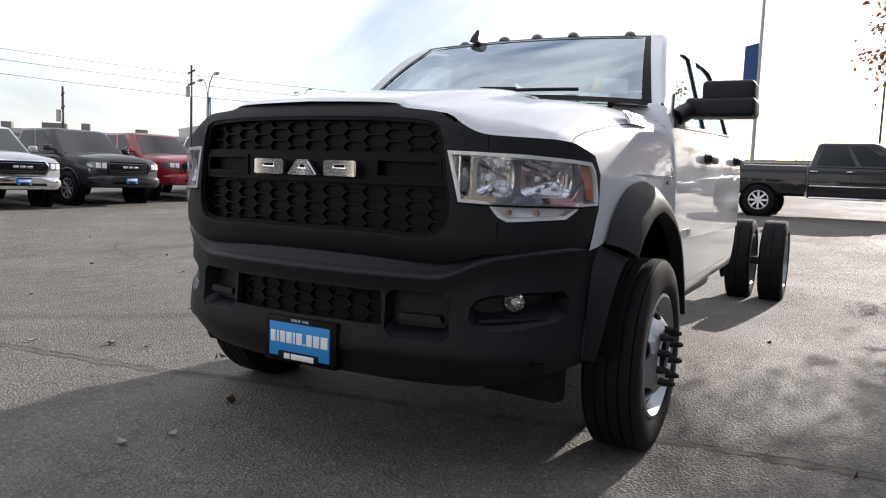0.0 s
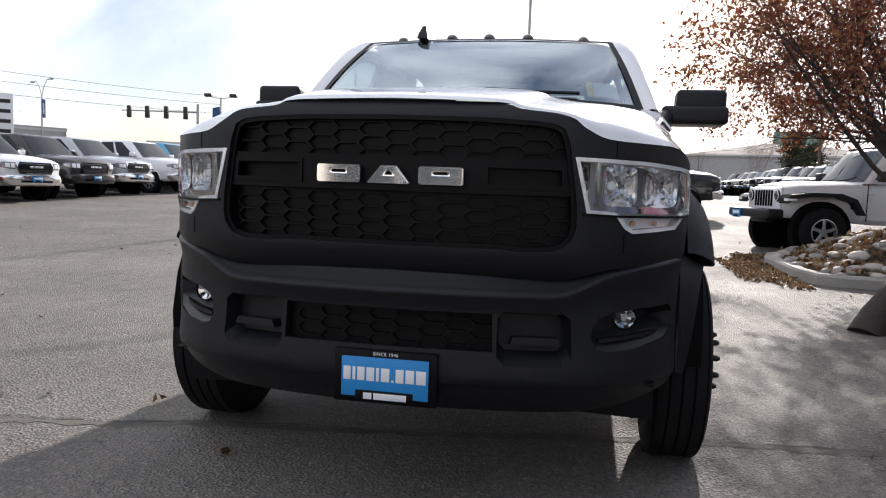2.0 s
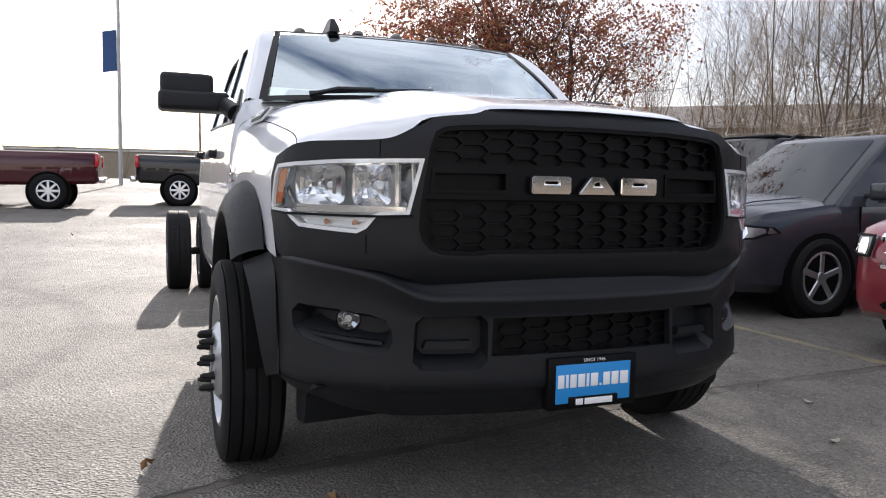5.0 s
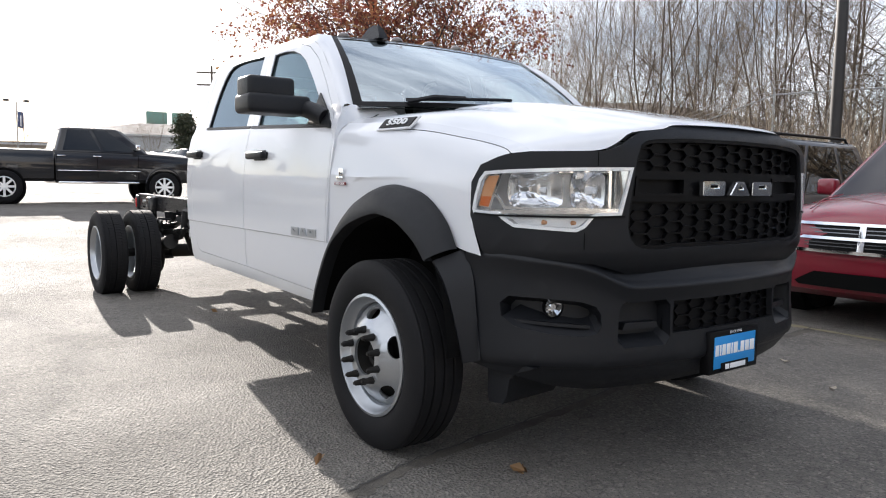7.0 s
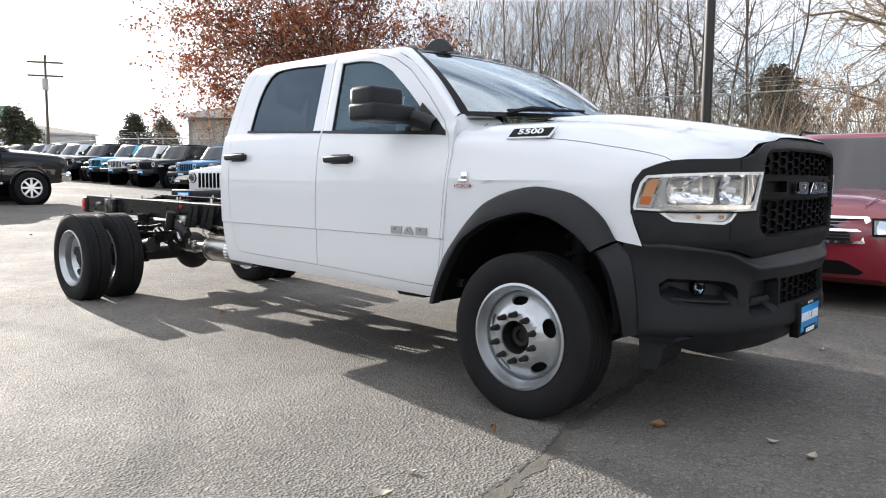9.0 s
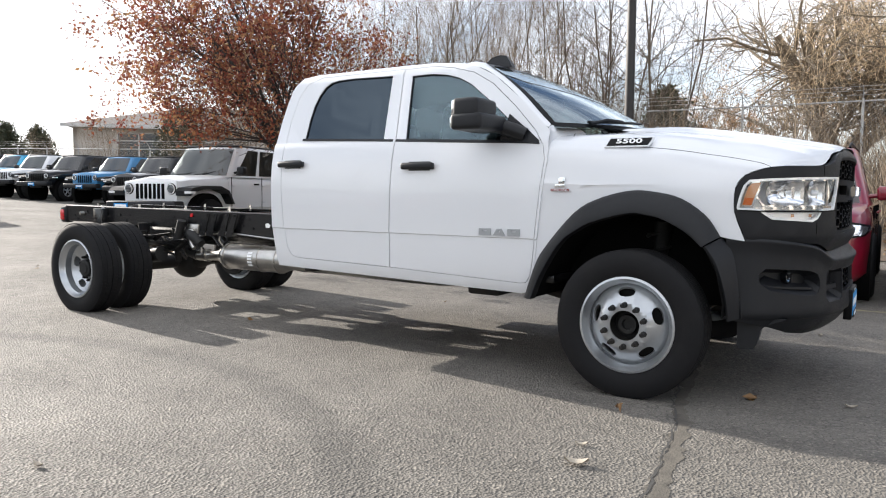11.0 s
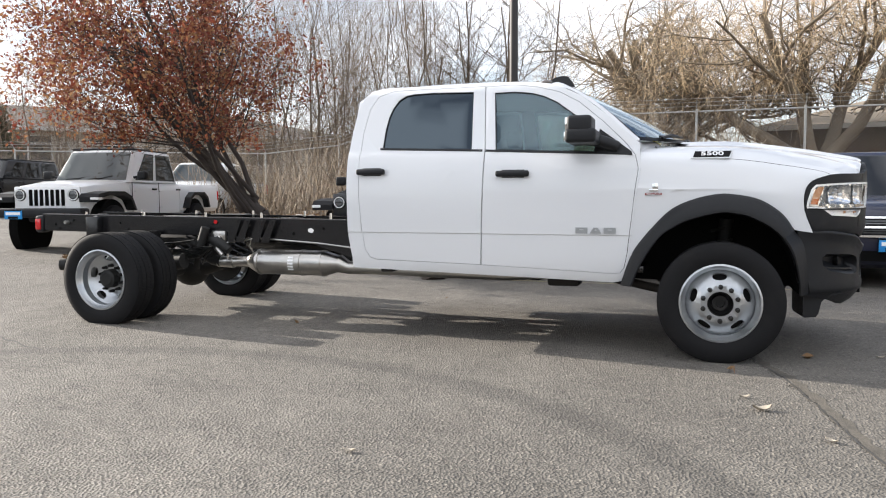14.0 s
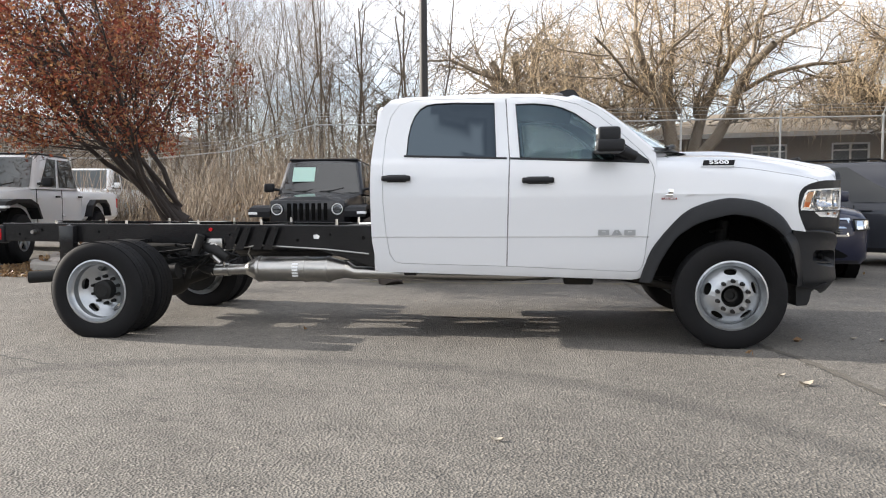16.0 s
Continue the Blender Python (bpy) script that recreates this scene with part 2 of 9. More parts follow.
def part(name, bm, mat, parent=None, label="", smooth=40, at=None):
    """One mesh object made of bm, under parent; edges sharper than smooth degrees stay sharp."""
    me = bpy.data.meshes.new(name)
    bm.normal_update()
    bm.to_mesh(me)
    bm.free()
    for f in me.polygons:
        f.use_smooth = smooth > 0
    if smooth > 0:
        me.set_sharp_from_angle(angle=radians(smooth))
    me.materials.append(mat)
    ob = new(name, me)
    if parent:
        ob.parent = parent
    if at:
        ob.matrix_basis = at
    if label:
        tagged(ob, label)
    return ob


def box(bm, x0, x1, y0, y1, z0, z1, bevel=0.0, seg=2, m=None):
    """Adds a box with bevelled edges to bm."""
    t = bmesh.new()
    bmesh.ops.create_cube(t, size=1)
    bmesh.ops.scale(t, vec=(abs(x1 - x0), abs(y1 - y0), abs(z1 - z0)), verts=t.verts)
    if bevel:
        bmesh.ops.bevel(t, geom=t.edges[:], offset=bevel, segments=seg, profile=0.5, affect="EDGES")
    bmesh.ops.translate(t, vec=((x0 + x1) / 2, (y0 + y1) / 2, (z0 + z1) / 2), verts=t.verts)
    if m is not None:
        t.transform(m)
    join(bm, t)
    return bm


def join(bm, other):
    """Adds the mesh other to bm."""
    me = bpy.data.meshes.new("tmp")
    other.to_mesh(me)
    other.free()
    bm.from_mesh(me)
    bpy.data.meshes.remove(me)
    return bm


def frame_of(a, b):
    """A turn whose z runs from a to b, placed at a."""
    d = Vector(b) - Vector(a)
    return Matrix.Translation(a) @ d.to_track_quat("Z", "Y").to_matrix().to_4x4()


def rod(bm, a, b, r0, r1=None, seg=12, caps=True):
    """A straight rod or cone from a to b."""
    r1 = r0 if r1 is None else r1
    t = bmesh.new()
    bmesh.ops.create_cone(t, cap_ends=caps, segments=seg, radius1=r0, radius2=r1, depth=1)
    bmesh.ops.translate(t, vec=(0, 0, 0.5), verts=t.verts)
    bmesh.ops.scale(t, vec=(1, 1, (Vector(b) - Vector(a)).length), verts=t.verts)
    t.transform(frame_of(a, b))
    return join(bm, t)


def tube(bm, pts, r, seg=10):
    """A bent tube through pts; r is one radius or one for each point."""
    rs = r if isinstance(r, (list, tuple)) else [r] * len(pts)
    pts = [Vector(p) for p in pts]
    rings = []
    for i, p in enumerate(pts):
        d = (pts[min(i + 1, len(pts) - 1)] - pts[max(i - 1, 0)]).normalized()
        q = d.to_track_quat("Z", "Y").to_matrix()
        rings.append([bm.verts.new(p + q @ Vector((rs[i] * math.cos(2 * math.pi * k / seg), rs[i] * math.sin(2 * math.pi * k / seg), 0))) for k in range(seg)])
    for a, b in zip(rings, rings[1:]):
        for k in range(seg):
            bm.faces.new((a[k], a[(k + 1) % seg], b[(k + 1) % seg], b[k]))
    bm.faces.new(rings[0][::-1])
    bm.faces.new(rings[-1])
    return bm


def lathe(bm, profile, seg=48, m=None, close=False):
    """Turns (radius, height) points round the y axis; height runs along y."""
    rings = []
    for r, h in profile:
        rings.append([bm.verts.new((r * math.cos(2 * math.pi * k / seg), h, r * math.sin(2 * math.pi * k / seg))) for k in range(seg)])
    pairs = list(zip(rings, rings[1:])) + ([(rings[-1], rings[0])] if close else [])
    fs = []
    for a, b in pairs:
        for k in range(seg):
            fs.append(bm.faces.new((a[k], b[k], b[(k + 1) % seg], a[(k + 1) % seg])))
    if m is not None:
        bmesh.ops.transform(bm, matrix=m, verts=[v for ring in rings for v in ring])
    return bm


def panel(outline, holes=(), to3d=None, us=(), vs=(), thick=0.0, outward=(0, 0, 1)):
    """A sheet from a flat outline with holes, cut into strips at us and vs, bent by to3d(u, v) and thickened inwards."""
    bm = bmesh.new()
    edges = []
    for loop in (outline, *holes):
        vsx = [bm.verts.new((u, v, 0)) for u, v in loop]
        edges += [bm.edges.new((vsx[i], vsx[(i + 1) % len(vsx)])) for i in range(len(vsx))]
    bmesh.ops.triangle_fill(bm, edges=edges, use_beauty=True, use_dissolve=False)
    for u in us:
        bmesh.ops.bisect_plane(bm, geom=bm.verts[:] + bm.edges[:] + bm.faces[:], plane_co=(u, 0, 0), plane_no=(1, 0, 0))
    for v in vs:
        bmesh.ops.bisect_plane(bm, geom=bm.verts[:] + bm.edges[:] + bm.faces[:], plane_co=(0, v, 0), plane_no=(0, 1, 0))
    if to3d:
        for v in bm.verts:
            v.co = to3d(v.co.x, v.co.y)
    bm.normal_update()
    s = sum((f.normal * f.calc_area() for f in bm.faces), Vector())
    if s.dot(Vector(outward)) < 0:
        bmesh.ops.reverse_faces(bm, faces=bm.faces[:])
        bm.normal_update()
    if thick:
        bmesh.ops.solidify(bm, geom=bm.faces[:], thickness=thick)
    return bm


def grid_sheet(f, us, vs):
    """A sheet of quads f(u, v) over the values us and vs."""
    bm = bmesh.new()
    g = [[bm.verts.new(f(u, v)) for v in vs] for u in us]
    for i in range(len(us) - 1):
        for j in range(len(vs) - 1):
            bm.faces.new((g[i][j], g[i + 1][j], g[i + 1][j + 1], g[i][j + 1]))
    return bm


def mirrored(bm):
    """The mirror image of bm across the y = 0 plane."""
    t = bm.copy()
    bmesh.ops.scale(t, vec=(1, -1, 1), verts=t.verts)
    bmesh.ops.reverse_faces(t, faces=t.faces[:])
    return t


def smooth_line(pts, n):
    """n points on a soft curve through pts (2D or 3D)."""
    p = [np.array(q, float) for q in pts]
    p = [2 * p[0] - p[1]] + p + [2 * p[-1] - p[-2]]
    out_pts, segs = [], len(p) - 3
    for k in range(n):
        s = k / (n - 1) * segs
        i = min(int(s), segs - 1)
        t = s - i
        a, b, c, d = p[i:i + 4]
        out_pts.append(tuple(0.5 * (2 * b + (c - a) * t + (2 * a - 5 * b + 4 * c - d) * t ** 2 + (3 * b - a - 3 * c + d) * t ** 3)))
    return out_pts


def interp(x, xs, ys):
    return float(np.interp(x, xs, ys))


def text_mesh(words, size, extrude=0.002, align="CENTER", bold=0.0, spacing=1.0):
    """Lettering in the built-in font as a mesh, in the xy plane, centred."""
    cu = bpy.data.curves.new("letters", "FONT")
    cu.body, cu.size, cu.extrude, cu.align_x, cu.align_y, cu.offset, cu.space_character = words, size, extrude, align, "CENTER", bold, spacing
    ob = bpy.data.objects.new("letters", cu)
    me = bpy.data.meshes.new_from_object(ob)
    bm = bmesh.new()
    bm.from_mesh(me)
    bpy.data.objects.remove(ob)
    bpy.data.meshes.remove(me)
    return bm


# ---- ground ----
def ground_height(x, y):
    """The lot is level round the truck, climbs gently towards -x, and ends in a planted bank towards +y."""
    h = 0.030 * math.log1p(math.exp(min(60, (-x - 5.5) / 1.2))) * 1.2
    h = min(h, 1.15)
    if x > -13:
        k = min(1, max(0, (y - 9.3) / 6.5)) * min(1, max(0, (x + 13) / 3))
        h += 1.25 * k * k * (3 - 2 * k)
    return h


def build_ground():
    xs = sorted(set([-400, -250, -150, -100, -75, -60, -50, 60, 100, 200, 400] + list(np.arange(-42, 40, 1.0))))
    ys = sorted(set([-400, -250, -150, -100, -70, -50, 50, 80, 150, 250, 400] + list(np.arange(-34, 34, 1.0))))
    bm = grid_sheet(lambda x, y: (x, y, ground_height(x, y)), xs, ys)
    return tagged(part("ground", bm, M["asphalt"]), "worn grey asphalt of a car lot", "ground", kind="structure")


build_ground()

# ---- the truck: front axle at x = 0, nose towards +x ----
SIDE_Z = [0.48, 0.54, 0.60, 0.70, 0.831, 0.837, 1.00, 1.15, 1.30, 1.40, 1.436, 1.46, 1.90, 1.94, 1.97]
SIDE_Y = [0.945, 0.975, 0.990, 0.998, 1.0015, 1.0095, 1.012, 1.010, 0.998, 0.978, 0.966, 0.950, 0.818, 0.795, 0.755]


def side_y(z):
    return interp(z, SIDE_Z, SIDE_Y)


def side_map(off=0.0):
    return lambda x, z: Vector((x, -(side_y(z) + off), z))


CAB_EDGE = [(-2.70, 0.555), (-2.742, 0.80), (-2.752, 1.20), (-2.75, 1.45), (-2.735, 1.62), (-2.712, 1.77), (-2.675, 1.88), (-2.61, 1.945), (-2.50, 1.966),
            (-1.45, 1.966), (-1.275, 1.945), (-1.10, 1.905), (-0.96, 1.835), (-0.77, 1.685), (-0.586, 1.518), (-0.535, 1.475),
            (-0.528, 1.30), (-0.548, 1.15), (-0.60, 0.66), (-0.618, 0.52), (-0.70, 0.50)]
FRONT_DOOR = [(-1.662, 0.605), (-1.640, 1.43), (-1.676, 1.935), (-1.45, 1.938), (-1.285, 1.912), (-1.12, 1.868), (-0.97, 1.785), (-0.79, 1.632), (-0.63, 1.475), (-0.566, 1.39),
              (-0.546, 1.30), (-0.566, 1.15), (-0.614, 0.70), (-0.632, 0.61), (-0.66, 0.572), (-0.70, 0.566)]
REAR_DOOR = [(-2.50, 0.625), (-2.558, 0.640), (-2.598, 0.70), (-2.622, 0.85), (-2.645, 1.10), (-2.650, 1.40), (-2.640, 1.62), (-2.605, 1.80), (-2.54, 1.895), (-2.42, 1.935),
             (-1.685, 1.938), (-1.6485, 1.43), (-1.6705, 0.605)]
FRONT_WINDOW = [(-1.605, 1.884), (-1.45, 1.886), (-1.33, 1.872), (-1.23, 1.844), (-1.13, 1.795), (-0.948, 1.660), (-0.81, 1.545), (-0.70, 1.445), (-0.69, 1.412), (-1.566, 1.450)]
REAR_WINDOW = [(-2.468, 1.480), (-2.460, 1.628), (-2.443, 1.725), (-2.415, 1.800), (-2.370, 1.862), (-2.318, 1.892), (-2.25, 1.904), (-2.10, 1.908), (-1.770, 1.898), (-1.748, 1.454)]
US = [-2.5, -2.3, -2.1, -1.9, -1.5, -1.3, -1.1, -0.9, -0.75, -0.65]
VS = SIDE_Z[1:-1]


def grown(loop, d):
    """loop moved outwards by about d from its middle line."""
    n = len(loop)
    area = sum(loop[i][0] * loop[(i + 1) % n][1] - loop[(i + 1) % n][0] * loop[i][1] for i in range(n))
    res = []
    for i in range(n):
        a, b, c = Vector(loop[i - 1]), Vector(loop[i]), Vector(loop[(i + 1) % n])
        t1, t2 = (b - a).normalized(), (c - b).normalized()
        n1, n2 = Vector((t1.y, -t1.x)), Vector((t2.y, -t2.x))
        m = (n1 + n2) / max(0.4, 1 + n1.dot(n2))
        m *= 1 if area > 0 else -1
        res.append(tuple(b + m * d))
    return res


truck = thing("truck", "white crew-cab chassis truck with bare black frame rails", "truck")
BOTH = ((1, "right"), (-1, "left"))


def both(name, make, mat, parent=truck, label="", smooth=40):
    """The part on the right-hand side and its mirror image on the left."""
    bm = make()
    other = mirrored(bm)
    return part(name, bm, mat, parent, label, smooth), part(name, other, mat, parent, label, smooth)


def cab_side():
    return panel(CAB_EDGE, [grown(FRONT_DOOR, 0.0035), grown(REAR_DOOR, 0.0035)], side_map(), US, VS, 0.02, (0, -1, 0))


both("cab_side", cab_side, M["white_paint"])
both("door_gap", lambda: panel(grown(CAB_EDGE, -0.02), [grown(FRONT_WINDOW, 0.02), grown(REAR_WINDOW, 0.02)], side_map(-0.022), US, VS, 0.01, (0, -1, 0)), M["void"])
DOORS = []
for shape, hole in ((FRONT_DOOR, FRONT_WINDOW), (REAR_DOOR, REAR_WINDOW)):
    def door_skin(shape=shape, hole=hole):
        bm = panel(shape, [hole], side_map(), US, VS, 0.022, (0, -1, 0))
        return bm
    doors = both("door", door_skin, M["white_paint"])
    DOORS.append(doors)

# window glass with black rubber edges
for k, (hole, g) in enumerate(((FRONT_WINDOW, "clear_glass"), (REAR_WINDOW, "tint_glass"))):
    for d, sgn in zip(DOORS[k], (1, -1)):
        a = panel(grown(hole, 0.006), [], side_map(-0.014), US, VS, 0.004, (0, -1, 0))
        b = panel(grown(hole, 0.004), [grown(hole, -0.006)], side_map(-0.006), US, VS, 0.01, (0, -1, 0))
        if sgn < 0:
            a, b = mirrored(a), mirrored(b)
        w = part("window", a, M[g], d, "dark privacy glass" if k else "lightly tinted clear glass")
        part("rubber_seal", b, M["black_plastic"], d)

# black belt moulding under the windows, handles, body-side lettering blocks
for k, (x0, x1) in enumerate(((-1.64, -0.605), (-2.485, -1.665))):
    for d, sgn in zip(DOORS[k], (1, -1)):
        za, zb = ((1.449, 1.404), (1.479, 1.450))[k]
        bm = panel([(x0, za - 0.008), (x1, zb - 0.008), (x1, zb + 0.006), (x0, za + 0.006)], [], side_map(0.006), (), (1.436, 1.46), 0.014, (0, -1, 0))
        part("belt_moulding", bm if sgn > 0 else mirrored(bm), M["black_plastic"], d)
for k, (x0, x1, z) in enumerate(((-1.548, -1.300, 1.272), (-2.655, -2.420, 1.298))):
    for d, sgn in zip(DOORS[k], (1, -1)):
        bm = bmesh.new()
        box(bm, x0, x1, -1.045, -1.012, z - 0.021, z + 0.023, 0.014, 3)
        box(bm, x0 + 0.01, x0 + 0.05, -1.03, -0.99, z - 0.02, z + 0.02, 0.008)
        box(bm, x1 - 0.05, x1 - 0.01, -1.03, -0.99, z - 0.02, z + 0.02, 0.008)
        box(bm, x0 + 0.04, x1 - 0.04, -1.003, -0.995, z - 0.03, z + 0.03, 0.003)
        part("door_handle", bm if sgn > 0 else mirrored(bm), M["black_plastic"], d, "black plastic pull handle")


def letter_block(kind, w, h, t):
    """A plain chrome block standing in for one letter of a maker's badge."""
    k = 0.0 if kind == "block" else w * 0.32
    loop = [(-w / 2, -h / 2), (w / 2, -h / 2), (w / 2 - k, h / 2), (-w / 2 + k, h / 2)]
    notch = [[(-w * 0.18, h * 0.05), (w * 0.18, h * 0.05), (w * 0.18, h * 0.22), (-w * 0.18, h * 0.22)]] if kind == "block" else [[(-w * 0.1, -h * 0.02), (w * 0.1, -h * 0.02), (w * 0.04, h * 0.22), (-w * 0.04, h * 0.22)]]
    bm = panel(loop, notch, None, (), (), 0, (0, 0, 1))
    bmesh.ops.solidify(bm, geom=bm.faces[:], thickness=-t)
    return bm


for d, sgn in zip(DOORS[0], (1, -1)):
    for j, kind in enumerate(("block", "slope", "block")):
        bm = letter_block(kind, 0.083, 0.042, 0.006)
        bm.transform(pose(-0.925 + 0.098 * j, -1.0125, 0.868, 90, 0, 0))
        part("chrome_badge", bm if sgn > 0 else mirrored(bm), M["silver_rim"], d)

# roof, windscreen, pillars, back wall
ROOF_X = [-2.70, -2.66, -2.58, -2.42, -2.1, -1.7, -1.4, -1.2, -1.09]
ROOF_Z = [1.895, 1.942, 1.975, 1.998, 2.010, 2.010, 2.000, 1.978, 1.957]


def roof_z(x, y):
    t = abs(y) / 0.757
    return interp(x, ROOF_X, ROOF_Z) - 0.022 * t ** 2 - 0.026 * max(0, (t - 0.8) / 0.2) ** 2


def roof_pt(x, y):
    lim = interp(x, [-2.70, -2.61, -2.5, -1.45, -1.275, -1.09], [0.70, 0.74, 0.757, 0.757, 0.745, 0.70])
    return (x, y * lim / 0.757, roof_z(x, y))


ys_roof = [-0.757 + 0.757 * 2 * k / 24 for k in range(25)]
roof = part("roof", grid_sheet(roof_pt, list(np.linspace(-2.70, -1.09, 30)), ys_roof), M["white_paint"], truck, "", 60)


def screen_pt(v, y):
    """Windscreen: v from the cowl (0) to the roof (1), y from -1 to 1."""
    yb, yt = 0.868 * y, 0.708 * y
    b = Vector((-0.20 - 0.37 * abs(y) ** 2.2, yb, 1.500))
    t = Vector((-1.085 - 0.02 * abs(y) ** 2, yt, 1.955 - 0.018 * y * y))
    p = b.lerp(t, v)
    p.z += 0.018 * math.sin(math.pi * v)
    p.x += 0.02 * math.sin(math.pi * v)
    return p


vs_ws, ys_ws = list(np.linspace(0, 1, 14)), list(np.linspace(-1, 1, 25))
screen = part("windscreen", grid_sheet(screen_pt, vs_ws, ys_ws), M["screen_glass"], truck, "wide curved windscreen", 60)
rim = bmesh.new()
for ya, yb in ((-1.0, -0.958), (0.958, 1.0)):
    join(rim, grid_sheet(lambda v, y: screen_pt(v, y) + Vector((0.004, 0, 0.004)), vs_ws, [ya, yb]))
join(rim, grid_sheet(lambda v, y: screen_pt(v, y) + Vector((0.004, 0, 0.004)), [0.0, 0.02, 0.05], ys_ws))
join(rim, grid_sheet(lambda v, y: screen_pt(v, y) + Vector((0.004, 0, 0.004)), [0.965, 1.0], ys_ws))
part("screen_border", rim, M["mesh_plastic"], screen)
st = grid_sheet(lambda v, y: screen_pt(v, y) + Vector((-0.006, 0, -0.006)), [0.12, 0.17, 0.25, 0.30], [0.74, 0.80, 0.88])
part("price_sticker", st, M["letter_white"], screen, "white and yellow price sticker inside the glass")
st = grid_sheet(lambda v, y: screen_pt(v, y) + Vector((-0.005, 0, -0.005)), [0.12, 0.20, 0.30], [0.70, 0.739])
part("price_sticker", st, M["sticker_yellow"], screen)


def pillar():
    """The strip between the windscreen's edge and the door frame, from cowl to roof."""
    line = smooth_line([(-0.545, 1.49), (-0.60, 1.525), (-0.77, 1.685), (-0.96, 1.835), (-1.10, 1.905), (-1.20, 1.928)], 14)
    bm = bmesh.new()
    rows = []
    for k, (x, z) in enumerate(line):
        e = screen_pt(k / 13, -1.0)
        o = Vector((x, -side_y(z), z))
        mid = (e + o) / 2 + Vector((0.012, -0.008, 0.016))
        rows.append([bm.verts.new(q) for q in (o, o.lerp(mid, 0.5) + Vector((0.004, -0.004, 0.004)), mid, e + Vector((0.0, 0, 0.006)))])
    for a, b in zip(rows, rows[1:]):
        for j in range(3):
            bm.faces.new((a[j], a[j + 1], b[j + 1], b[j]))
    bm.normal_update()
    if sum((f.normal.x + f.normal.z for f in bm.faces)) < 0:
        bmesh.ops.reverse_faces(bm, faces=bm.faces[:])
    return bm


both("pillar", pillar, M["white_paint"], smooth=60)


def cowl_side():
    """White corner between the hood's rear edge, the door and the foot of the pillar."""
    top = [Vector((-0.535, -0.952, 1.462)), Vector((-0.545, -0.944, 1.490)), Vector((-0.555, -0.88, 1.509)), Vector((-0.56, -0.80, 1.508)), Vector((-0.47, -0.72, 1.50))]
    low = [Vector((-0.535, -0.972, 1.350)), Vector((-0.535, -0.945, 1.392)), Vector((-0.53, -0.905, 1.421)), Vector((-0.50, -0.835, 1.446)), Vector((-0.41, -0.705, 1.463))]
    bm = bmesh.new()
    rows = [[bm.verts.new(a.lerp(b, t) + Vector((0.006, -0.004, 0.004)) * math.sin(math.pi * t)) for t in (0, 0.33, 0.66, 1)] for a, b in zip(low, top)]
    for p, q in zip(rows, rows[1:]):
        for j in range(3):
            bm.faces.new((p[j], q[j], q[j + 1], p[j + 1]))
    bm.normal_update()
    if sum(f.normal.z - f.normal.y for f in bm.faces) < 0:
        bmesh.ops.reverse_faces(bm, faces=bm.faces[:])
    return bm


both("cowl_side", cowl_side, M["white_paint"], smooth=60)
part("cab_back", panel([(-0.94, 0.56), (0.94, 0.56), (0.99, 1.2), (0.93, 1.5), (0.80, 1.86), (0.70, 1.90), (-0.70, 1.90), (-0.80, 1.86), (-0.93, 1.5), (-0.99, 1.2)],
     [[(-0.62, 1.48), (0.62, 1.48), (0.55, 1.84), (-0.55, 1.84)]], lambda y, z: Vector((-2.735 + 0.03 * max(0, z - 1.5), y, z)), (), (), 0.03, (-1, 0, 0)), M["white_paint"], truck)
part("rear_window", panel([(-0.63, 1.47), (0.63, 1.47), (0.56, 1.85), (-0.56, 1.85)], [], lambda y, z: Vector((-2.72 + 0.03 * max(0, z - 1.5), y, z)), (), (), 0.004, (-1, 0, 0)), M["clear_glass"], truck)
part("cab_floor", box(bmesh.new(), -2.70, -0.50, -0.93, 0.93, 0.57, 0.62, 0.01), M["frame_paint"], truck)

